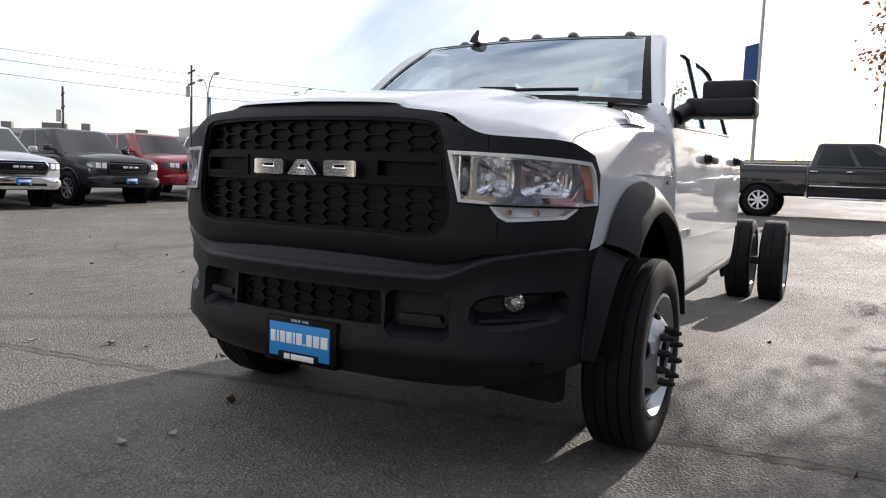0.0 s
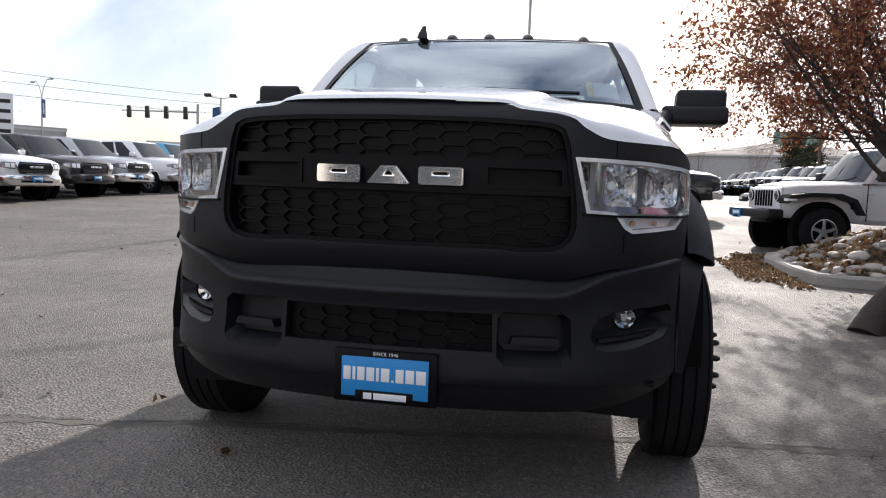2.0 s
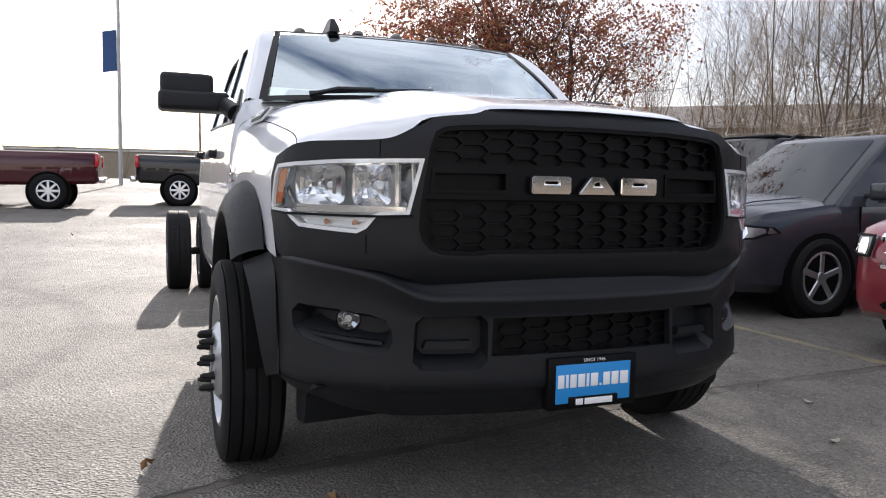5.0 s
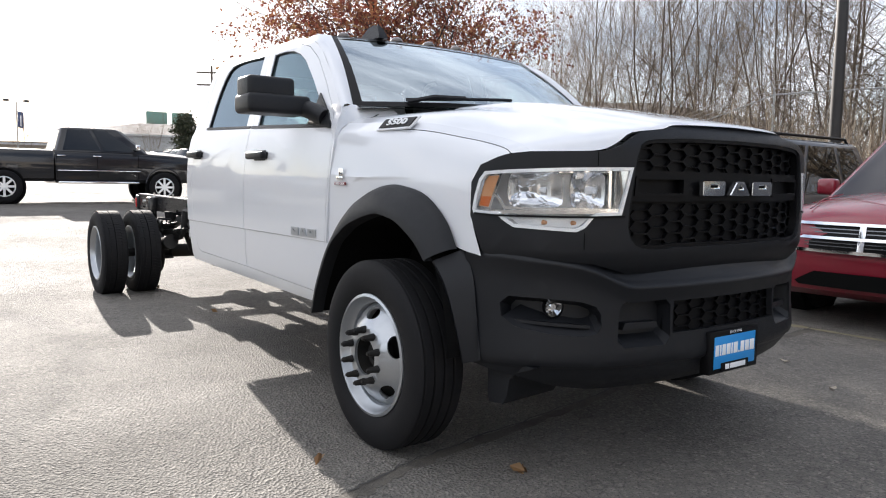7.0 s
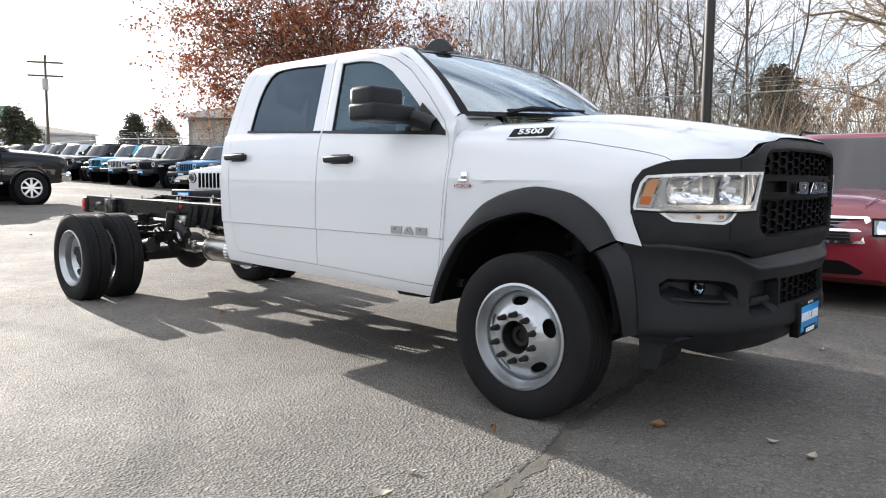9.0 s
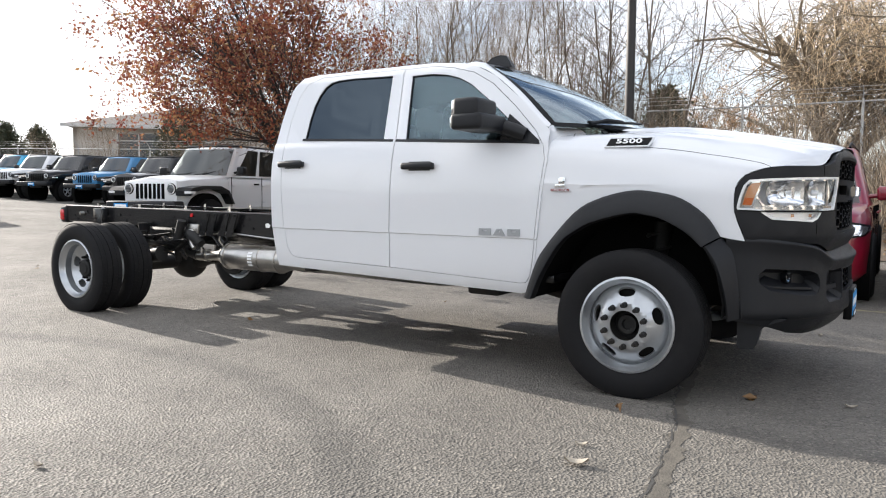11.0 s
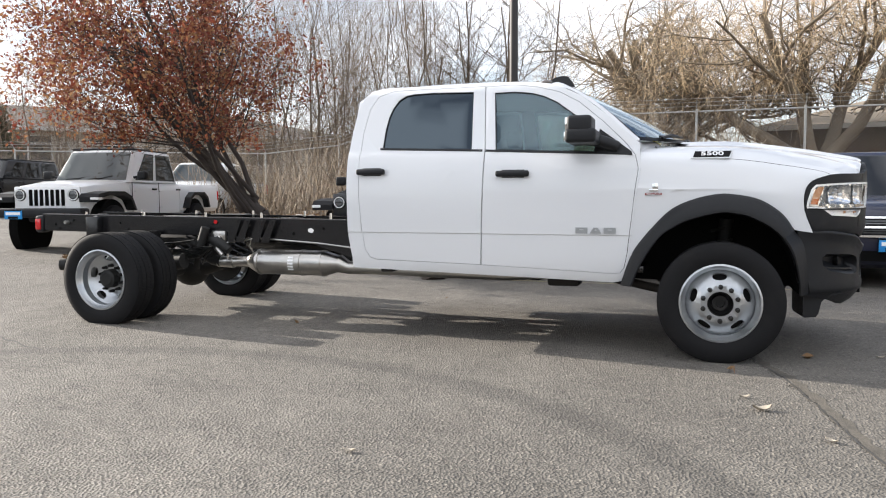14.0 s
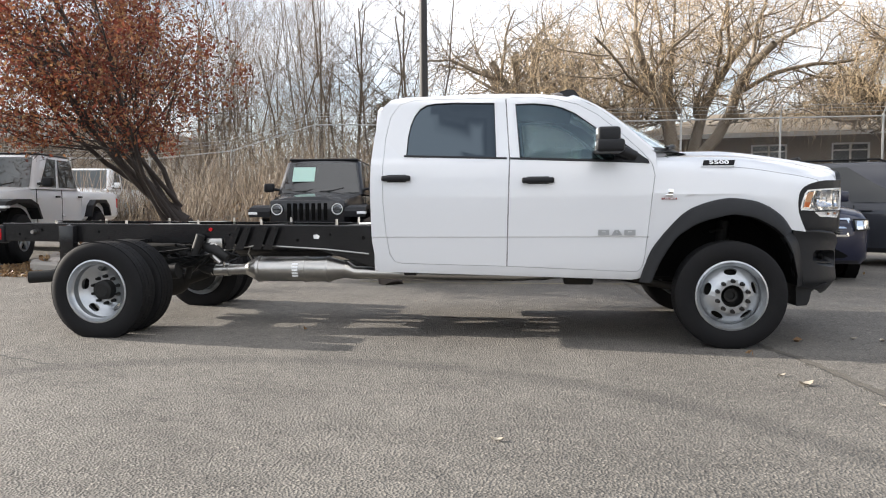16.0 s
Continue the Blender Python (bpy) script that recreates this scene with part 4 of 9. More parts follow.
def bumper_pt(u, w, extra=0.0):
    z = w + ledge_lift(u, w)
    zl = 0.765
    o = interp(w, [0.33, 0.365, 0.40, 0.445, 0.462, 0.475, 0.50, 0.62, zl - 0.06, zl - 0.025, zl - 0.008, zl, zl + 0.008, zl + 0.018, zl + 0.045, zl + 0.07, zl + 0.11],
               [-0.16, -0.105, -0.062, -0.030, -0.022, -0.006, -0.002, -0.012, -0.014, -0.004, 0.002, 0.001, -0.006, -0.018, -0.040, -0.052, -0.075])
    if abs(u) > b_y(0.86):
        o *= max(0.25, 1 - (abs(u) - b_y(0.86)) * 2.2)
    p = b_at(u, o + extra)
    p.z = z
    return p


ue = b_x(0.47)
bt = [(0, 0.862), (0.5, 0.862), (0.62, 0.88), (0.72, 0.915), (ue - 0.15, 0.915), (ue, 0.892), (ue, 0.60), (ue - 0.03, 0.455), (b_y(0.90), 0.425), (b_y(0.80), 0.385), (b_y(0.66), 0.366), (0, 0.366)]
bt = [(u, level(u, z)) for u, z in bt]
BUMPER = bt + [(-u, z) for u, z in bt[::-1][1:-1]]
low = [(-0.350, 0.582), (0.350, 0.582), (0.345, 0.703), (-0.345, 0.703)]
hook = [(0.362, 0.568), (0.388, 0.540), (0.575, 0.540), (0.604, 0.565), (0.598, 0.678), (0.572, 0.704), (0.385, 0.711), (0.362, 0.690)]
fog = [(b_y(0.655), 0.625), (b_y(0.672), 0.596), (b_y(0.71), 0.586), (b_y(0.80), 0.592), (b_y(0.90), 0.616), (b_y(0.925), 0.650), (b_y(0.928), 0.700), (b_y(0.912), 0.728), (b_y(0.80), 0.722), (b_y(0.72), 0.712), (b_y(0.675), 0.694), (b_y(0.658), 0.665)]
fog = [(u, level(u, z)) for u, z in fog]
mir = lambda loop: [(-u, z) for u, z in loop]
b_us = sorted(set([round(q, 3) for q in np.arange(-1.4, 1.4, 0.05)] + [round(s * q, 3) for q in np.arange(0.50, 1.10, 0.02) for s in (-1, 1)]))
b_vs = [0.375, 0.385, 0.40, 0.42, 0.445, 0.455, 0.462, 0.468, 0.475, 0.5, 0.53, 0.56, 0.60, 0.64, 0.68, 0.705, 0.72, 0.74, 0.75, 0.757, 0.765, 0.769, 0.773, 0.778, 0.783, 0.79, 0.80, 0.81, 0.82, 0.835, 0.85, 0.86]
bumper = part("bumper", panel(BUMPER, [low, hook, mir(hook), fog, mir(fog)], bumper_pt, b_us, b_vs, 0.025, (1, 0, 0)), M["black_plastic"], truck, "matt black plastic front bumper", 50)
part("lower_mesh", honeycomb(low, 0.168, 0.0222, 0.006, -0.050, -0.036), M["mesh_plastic"], bumper, "", 20)
part("lower_cavity", panel(grown(low, 0.02), [], lambda u, z: bumper_pt(u, z, -0.040), b_us, (), 0.01, (1, 0, 0)), M["mesh_plastic"], bumper)
for sgn in (1, -1):
    for loop, nm in ((hook, "hook_pocket"), (fog, "fog_pocket")):
        lp = loop if sgn > 0 else mir(loop)
        bm = panel(grown(lp, 0.012), [], lambda u, z: bumper_pt(u, z, -0.062 if nm == "hook_pocket" else -0.075), b_us, b_vs, 0.01, (1, 0, 0))
        deep = -0.062 if nm == "hook_pocket" else -0.075
        va = [bm.verts.new(bumper_pt(u, z + (0.030 if z < 0.62 else -0.004), deep)) for u, z in grown(lp, -0.010)]
        vb = [bm.verts.new(bumper_pt(u, z, -0.002)) for u, z in grown(lp, 0.001)]
        for k in range(len(lp)):
            bm.faces.new((va[k - 1], va[k], vb[k], vb[k - 1]))
        part(nm, bm, M["black_plastic"], bumper, smooth=30)
    lp = hook if sgn > 0 else mir(hook)
    part("tow_shelf", panel([(sgn * 0.405, 0.604), (sgn * 0.572, 0.602), (sgn * 0.562, 0.626), (sgn * 0.415, 0.628)], [], lambda u, z: bumper_pt(u, z, -0.018), (), (), 0.05, (1, 0, 0)), M["black_plastic"], bumper)
    c = bumper_pt(sgn * b_y(0.815), level(b_y(0.815), 0.683), -0.080)
    d = Vector((1.0, sgn * 0.22, 0)).normalized()
    fl = part("fog_lamp", rod(bmesh.new(), c, c + d * 0.030, 0.034, 0.040, 24, False), M["mesh_plastic"], bumper, "small round clear fog lamp")
    bowl = bmesh.new()
    for k in range(12):
        a0, a1 = 2 * math.pi * k / 12, 2 * math.pi * (k + 1) / 12
        side_v = d.cross(Vector((0, 0, 1))).normalized()
        ring = lambda r, t, a: c + d * t + (side_v * math.cos(a) + Vector((0, 0, 1)) * math.sin(a)) * r
        q = [ring(0.036, 0.024, a0), ring(0.036, 0.024, a1), ring(0.018, 0.008 + 0.006 * (k % 2), a1), ring(0.018, 0.008 + 0.006 * (k % 2), a0)]
        bowl.faces.new([bowl.verts.new(p) for p in q])
    rod(bowl, c + d * 0.006, c + d * 0.022, 0.019, 0.012, 10)
    part("fog_reflector", bowl, M["chrome"], fl, smooth=0)
    part("fog_cover", rod(bmesh.new(), c + d * 0.026, c + d * 0.031, 0.038, 0.034, 24), M["lens"], fl)
    part("fog_shelf", panel([(sgn * b_y(0.69), 0.612), (sgn * b_y(0.905), 0.628), (sgn * b_y(0.905), 0.640), (sgn * b_y(0.69), 0.624)], [], lambda u, z: bumper_pt(u, level(u, z), -0.022), [sgn * b_y(q) for q in (0.74, 0.79, 0.84, 0.88)], (), 0.05, (1, 0, 0)), M["black_plastic"], bumper)
# air deflectors hanging under the bumper's ends
for sgn in (1, -1):
    bm = panel([(0.503, 0.47), (0.506, 0.315), (0.515, 0.298), (0.585, 0.303), (0.602, 0.33), (0.617, 0.405), (0.64, 0.43), (0.74, 0.47)], [], lambda u, v: Vector((u + 0.02, sgn * (0.885 - 0.10 * max(0, u - 0.5)), v)), (), (), 0, (0, sgn, 0))
    bmesh.ops.solidify(bm, geom=bm.faces[:], thickness=0.30)
    part("air_deflector", bm, M["black_plastic"], bumper, smooth=30)
bm = box(bmesh.new(), 0.960, 1.004, -0.160, 0.181, 0.394, 0.568, 0.006)
holder = part("plate_holder", bm, M["mesh_plastic"], bumper)
plate = part("plate", box(bmesh.new(), 1.0045, 1.007, -0.133, 0.154, 0.416, 0.545, 0.001), M["plate_blue"], holder, "blue dealer plate with white writing bars")
bm = text_mesh("SINCE 1946", 0.0155, 0.0005, spacing=1.1)
bm.transform(Matrix.Translation((1.005, 0.012, 0.556)) @ pose(0, 0, 0, 90, 0, 90))
part("small_text", bm, M["letter_white"], plate, smooth=0)
w = [0.024, 0.010, 0.024, 0.026, 0.010, 0.028, 0.008, 0.026, 0.028, 0.032]
y = -0.126
for k, wk in enumerate(w):
    h0, h1 = (0.468, 0.476) if k == 6 else (0.468, 0.512)
    part("writing_bar", box(bmesh.new(), 1.0065, 1.0082, y, y + wk, h0, h1, 0.001), M["letter_white"], plate)
    y += wk + 0.0062
part("plate_tab", box(bmesh.new(), 1.0065, 1.0095, -0.085, 0.105, 0.400, 0.437, 0.003), M["mesh_plastic"], plate)
for y0, y1 in ((-0.058, -0.030), (-0.024, 0.084)):
    part("writing_bar", box(bmesh.new(), 1.009, 1.0105, y0, y1, 0.409, 0.430, 0.001), M["letter_white"], plate)

# wheel-arch flares
ARCH_OUT = smooth_line([(-0.655, 0.490), (-0.594, 0.675), (-0.530, 0.79), (-0.352, 0.997), (-0.205, 1.080), (-0.04, 1.122), (0.08, 1.120), (0.235, 1.085), (0.37, 0.995), (0.447, 0.887)], 34)
ARCH_IN = smooth_line([(-0.575, 0.490), (-0.515, 0.640), (-0.40, 0.824), (-0.30, 0.900), (-0.205, 0.948), (-0.015, 0.997), (0.09, 0.990), (0.173, 0.970), (0.295, 0.905), (0.372, 0.835)], 34)


def flare():
    bm = bmesh.new()
    rows = []
    for (xo, zo), (xi, zi) in zip(ARCH_OUT, ARCH_IN):
        row = []
        for t, y in ((0, 0.985), (0.02, 1.008), (0.15, 1.035), (0.45, 1.070), (0.8, 1.090), (0.97, 1.090), (1.0, 1.080), (1.03, 1.03)):
            row.append(bm.verts.new((xo + (xi - xo) * t, -y, zo + (zi - zo) * t)))
        rows.append(row)
    for a, b in zip(rows, rows[1:]):
        for j in range(len(a) - 1):
            bm.faces.new((a[j], b[j], b[j + 1], a[j + 1]))
    bmesh.ops.recalc_face_normals(bm, faces=bm.faces)
    bmesh.ops.solidify(bm, geom=bm.faces[:], thickness=0.006)
    return bm


both("flare", flare, M["flare_plastic"], label="dark grey plastic wheel-arch flare", smooth=50)


def flare_front():
    """The lower front piece of the arch, between flare and bumper."""
    a = smooth_line([(0.449, 0.883), (0.505, 0.80), (0.530, 0.68), (0.545, 0.56), (0.555, 0.47)], 12)
    b = smooth_line([(0.374, 0.831), (0.425, 0.75), (0.463, 0.635), (0.482, 0.53), (0.490, 0.45)], 12)
    bm = bmesh.new()
    rows = []
    for i, ((xo, zo), (xi, zi)) in enumerate(zip(a, b)):
        k = 0.022 * i / 11
        rows.append([bm.verts.new((xo + (xi - xo) * t, -y, zo + (zi - zo) * t)) for t, y in ((0, 0.956), (0.12, 0.972 - k), (0.45, 1.008 - k * 2), (0.85, 1.052 - k * 3), (1.0, 1.050 - k * 3), (1.04, 0.97))])
    for p, q in zip(rows, rows[1:]):
        for j in range(5):
            bm.faces.new((p[j], q[j], q[j + 1], p[j + 1]))
    bmesh.ops.recalc_face_normals(bm, faces=bm.faces)
    bmesh.ops.solidify(bm, geom=bm.faces[:], thickness=0.006)
    return bm


both("flare_lower", flare_front, M["black_plastic"], smooth=50)


def arch_liner():
    bm = bmesh.new()
    loop = ARCH_IN + [(0.44, 0.70), (0.475, 0.54), (0.47, 0.47)]
    rows = [[bm.verts.new((x * 1.01, -y, z + 0.004)) for y in (1.05, 0.9, 0.75, 0.60)] for x, z in loop]
    for p, q in zip(rows, rows[1:]):
        for j in range(3):
            bm.faces.new((p[j], q[j], q[j + 1], p[j + 1]))
    bm.faces.new([r[3] for r in rows])
    return bm


both("arch_liner", arch_liner, M["void"], smooth=60)

# roof lamps and antenna fin
for y in (-0.545, -0.225, 0.0, 0.225, 0.545):
    x = -1.17 - 0.32 * y * y
    z = roof_z(x, y)
    bm = bmesh.new()
    bmesh.ops.create_uvsphere(bm, u_segments=16, v_segments=8, radius=0.5)
    bmesh.ops.scale(bm, vec=(0.095, 0.068, 0.052), verts=bm.verts)
    bmesh.ops.bisect_plane(bm, geom=bm.verts[:] + bm.edges[:] + bm.faces[:], plane_co=(0, 0, -0.004), plane_no=(0, 0, -1), clear_outer=True)
    bmesh.ops.translate(bm, vec=(x, y, z + 0.004), verts=bm.verts)
    part("clearance_lamp", bm, material("smoked_lens", (0.10, 0.085, 0.075), 0.15, coat=0.8) if y == -0.545 else bpy.data.materials["smoked_lens"], truck, "small smoked amber roof lamp")
fin = panel([(-0.13, -0.01), (0.12, -0.01), (0.085, 0.02), (0.03, 0.066), (-0.03, 0.078), (-0.075, 0.070), (-0.115, 0.02)], [], lambda u, v: Vector((-1.20 + u * -1, -0.385, roof_z(-1.2, -0.385) + v)), (), (), 0, (0, -1, 0))
bmesh.ops.solidify(fin, geom=fin.faces[:], thickness=0.05)
bmesh.ops.translate(fin, vec=(0, -0.025 if sum(v.co.y for v in fin.verts) / len(fin.verts) > -0.385 else 0.025, 0), verts=fin.verts)
for v in fin.verts:
    k = 1 - 0.75 * max(0, v.co.z - roof_z(-1.2, -0.385)) / 0.08
    v.co.y = -0.385 + (v.co.y + 0.385) * k * 1.25
part("antenna_fin", fin, M["black_plastic"], truck, "black shark-fin antenna", 30)


def mirror():
    bm = bmesh.new()
    t = bmesh.new()
    box(t, -0.995, -0.830, -1.300, -1.050, 1.525, 1.648, 0.024, 4)
    box(t, -1.005, -0.800, -1.310, -0.975, 1.464, 1.560, 0.024, 4)
    box(t, -0.985, -0.845, -1.285, -1.060, 1.50, 1.60, 0.006, 2)
    join(bm, t)
    tube(bm, [(-0.885, -1.03, 1.510), (-0.83, -0.995, 1.500), (-0.76, -0.975, 1.475), (-0.69, -0.955, 1.447)], [0.043, 0.045, 0.047, 0.044], 12)
    sail = panel([(-0.85, 1.426), (-0.585, 1.392), (-0.592, 1.418), (-0.66, 1.47), (-0.815, 1.585)], [], side_map(0.010), (), (1.40, 1.436, 1.46), 0.03, (0, -1, 0))
    join(bm, sail)
    return bm


mirrors = both("tow_mirror", mirror, M["black_plastic"], label="black plastic trailer-tow mirror", smooth=50)
for mo, sgn in zip(mirrors, (-1, 1)):
    # glass stands proud of the housing so its bright edges give the rim's sun glint
    bm = box(bmesh.new(), -1.008, -0.990, sgn * 1.066, sgn * 1.286, 1.552, 1.636, 0.006)
    part("mirror_glass", bm, M["mirror"], mo)
    bm = box(bmesh.new(), -1.014, -1.000, sgn * 1.05, sgn * 1.290, 1.480, 1.540, 0.005)
    part("mirror_glass", bm, M["mirror"], mo)

# ---- wheels ----
R_T, R_RIM = 0.405, 0.252


def tyre_mesh(width, ribs=5, blocks=False):
    """A tyre centred on the origin, turning round y."""
    w = width / 2
    pr = [(R_RIM - 0.004, -w * 0.78), (R_RIM + 0.012, -w * 0.86), (R_RIM + 0.035, -w * 0.96), (R_RIM + 0.075, -w), (R_T - 0.045, -w * 0.97), (R_T - 0.018, -w * 0.90), (R_T - 0.006, -w * 0.82)]
    n = ribs
    tread = []
    for k in range(n):
        a, b = -w * 0.80 + w * 1.6 * k / n, -w * 0.80 + w * 1.6 * (k + 1) / n
        g = w * 0.045
        tread += [(R_T - 0.013, a + g * 0.4), (R_T - 0.001, a + g), (R_T, (a + b) / 2), (R_T - 0.001, b - g), (R_T - 0.013, b - g * 0.4)]
    pr = pr + tread + [(r, -h) for r, h in pr[::-1]]
    bm = lathe(bmesh.new(), pr, 72)
    bmesh.ops.recalc_face_normals(bm, faces=bm.faces)
    return bm


def tread_blocks(width):
    """Cross lugs of the drive tyres."""
    bm = bmesh.new()
    w = width / 2
    for k in range(84):
        a = 2 * math.pi * k / 84
        for y0, y1, da in ((-0.80, -0.47, 0.0), (-0.44, -0.03, 0.03), (0.03, 0.44, 0.0), (0.47, 0.80, 0.03)):
            m = pose(0, 0, 0, 0, math.degrees(a + da), 0)
            box(bm, -0.0128, 0.0128, y0 * w, y1 * w, R_T - 0.012, R_T + 0.0015, 0, 1, m)
    return bm


def rim_mesh(depth, holes=5, hub_r=0.082, out_r=R_RIM):
    """Steel wheel facing -y: the barrel, the lip and the disc with hand holes. depth(r) gives how far the disc stands behind the lip."""
    bm = lathe(bmesh.new(), [(R_RIM + 0.010, 0.0), (R_RIM + 0.010, -0.006), (R_RIM - 0.002, -0.010), (R_RIM - 0.010, 0.004), (R_RIM - 0.016, 0.02), (R_RIM - 0.030, 0.035), (R_RIM - 0.034, 0.10), (R_RIM - 0.03, 0.175), (R_RIM - 0.01, 0.20), (R_RIM + 0.006, 0.205)], 64)
    circ = lambda r, n, cx=0, cy=0: [(cx + r * math.cos(2 * math.pi * k / n), cy + r * math.sin(2 * math.pi * k / n)) for k in range(n)]
    hs = [circ(hub_r, 28)]
    for k in range(holes):
        a = 2 * math.pi * k / holes + 0.35
        hs.append([(0.178 * math.cos(a) - q * math.sin(a) * 0.048 + p * math.cos(a) * 0.024, 0.178 * math.sin(a) + q * math.cos(a) * 0.048 + p * math.sin(a) * 0.024)
                   for p, q in [(math.cos(t), math.copysign(abs(math.sin(t)) ** 0.75, math.sin(t))) for t in np.linspace(0, 2 * math.pi, 14, endpoint=False)]])
    disc = panel(circ(R_RIM - 0.030, 64), hs, lambda u, v: Vector((u, depth(math.hypot(u, v)), v)), [-0.19, -0.16, -0.12, -0.08, -0.04, 0, 0.04, 0.08, 0.12, 0.16, 0.19], [-0.19, -0.16, -0.12, -0.08, -0.04, 0, 0.04, 0.08, 0.12, 0.16, 0.19], 0.012, (0, -1, 0))
    join(bm, disc)
    bmesh.ops.recalc_face_normals(bm, faces=bm.faces)
    return bm


front_depth = lambda r: interp(r, [0.06, 0.125, 0.140, 0.165, 0.19, 0.205, 0.222], [-0.028, -0.028, -0.020, 0.006, 0.024, 0.036, 0.060])
rear_depth = lambda r: interp(r, [0.06, 0.125, 0.140, 0.165, 0.19, 0.205, 0.222], [0.150, 0.150, 0.145, 0.130, 0.112, 0.10, 0.085])


def make_wheel(name, x, y, side, kind):
    """A wheel at its hub. side -1: its outer face looks to -y. kind: front, outer, inner."""
    turn = 0 if side < 0 else 180
    wh = part(name, tyre_mesh(0.230, 4 if kind == "front" else 4), M["rubber"], truck, "black rubber tyre on a silver steel rim", 30)
    wh.matrix_basis = pose(x, y, R_T - 0.005, 0, 0, turn)
    if kind != "front":
        part("tread", tread_blocks(0.230), M["rubber"], wh, smooth=0)
    rim_ob = part("rim", rim_mesh(front_depth if kind == "front" else rear_depth), M["silver_rim"], wh, "silver steel rim with oval hand holes", 35)
    rim_ob.matrix_basis = pose(0, -0.098, 0)
    d0 = -0.028 if kind == "front" else 0.150
    for k in range(10):
        a = 2 * math.pi * (k + 0.5) / 10
        cx, cz = 0.1125 * math.cos(a), 0.1125 * math.sin(a)
        nut = bmesh.new()
        rod(nut, (cx, d0 + 0.004, cz), (cx, d0 - 0.016, cz), 0.017, 0.015, 8)
        rod(nut, (cx, d0 - 0.014, cz), (cx, d0 - 0.044, cz), 0.0135, 0.012, 8)
        rod(nut, (cx, d0 - 0.042, cz), (cx, d0 - 0.052, cz), 0.009, 0.007, 8)
        part("lug_nut", nut, M["dark_iron"], rim_ob, smooth=30)
    hub = bmesh.new()
    if kind == "front":
        lathe(hub, [(0.0, 0.040), (0.028, 0.040), (0.030, 0.022), (0.050, 0.020), (0.056, 0.06), (0.082, 0.065), (0.084, -0.02), (0.088, -0.02)], 28)
    else:
        lathe(hub, [(0.0, 0.066), (0.052, 0.066), (0.060, 0.074), (0.078, 0.08), (0.084, 0.16), (0.09, 0.2)], 28)
    part("hub", hub, M["dark_iron"], rim_ob, smooth=40)
    if kind == "front":
        bk = lathe(bmesh.new(), [(0.0, 0.10), (0.20, 0.10)], 32)
        part("brake_disc", bk, M["dark_iron"], rim_ob)
    return wh


for side in (-1, 1):
    make_wheel("front_wheel", 0.0, side * 1.002, side, "front")
    make_wheel("rear_wheel", -5.014, side * 1.090, side, "outer")
    make_wheel("rear_wheel", -5.014, side * 0.785, side, "inner")


# ---- chassis ----
def rail():
    """A channel-section frame rail, open side inwards, deeper under the cab."""
    top = [(-6.42, 0.945), (-2.55, 0.905), (-0.2, 0.70), (0.75, 0.70)]
    bot = [(-6.42, 0.775), (-4.1, 0.745), (-3.35, 0.690), (-2.85, 0.535), (-0.2, 0.52), (0.75, 0.55)]
    xs = sorted({p[0] for p in top + bot})
    bm = bmesh.new()
    rows = []
    for x in xs:
        zt, zb = interp(x, [p[0] for p in top], [p[1] for p in top]), interp(x, [p[0] for p in bot], [p[1] for p in bot])
        rows.append([bm.verts.new((x, y, z)) for y, z in ((-0.355, zt), (-0.435, zt), (-0.440, zt - 0.006), (-0.440, zb + 0.006), (-0.435, zb), (-0.355, zb), (-0.355, zb + 0.007), (-0.433, zb + 0.007), (-0.433, zt - 0.007), (-0.355, zt - 0.007))])
    for a, b in zip(rows, rows[1:]):
        for j in range(10):
            bm.faces.new((a[j], b[j], b[(j + 1) % 10], a[(j + 1) % 10]))
    bm.faces.new(rows[0])
    bm.faces.new(rows[-1][::-1])
    bmesh.ops.recalc_face_normals(bm, faces=bm.faces)
    return bm


both("frame_rail", rail, M["frame_paint"], label="glossy black frame rail", smooth=30)
for x in (-6.36, -5.55, -4.62, -3.95, -3.15):
    bm = box(bmesh.new(), x - 0.05, x + 0.05, -0.43, 0.43, 0.82, 0.905, 0.012)
    part("crossmember", bm, M["frame_paint"], truck)
for y0, y1 in ((-0.43, -0.30), (0.30, 0.43)):
    part("top_plate", box(bmesh.new(), -4.95, -4.55, y0, y1, 0.925, 0.932, 0.002), M["steel"], truck)
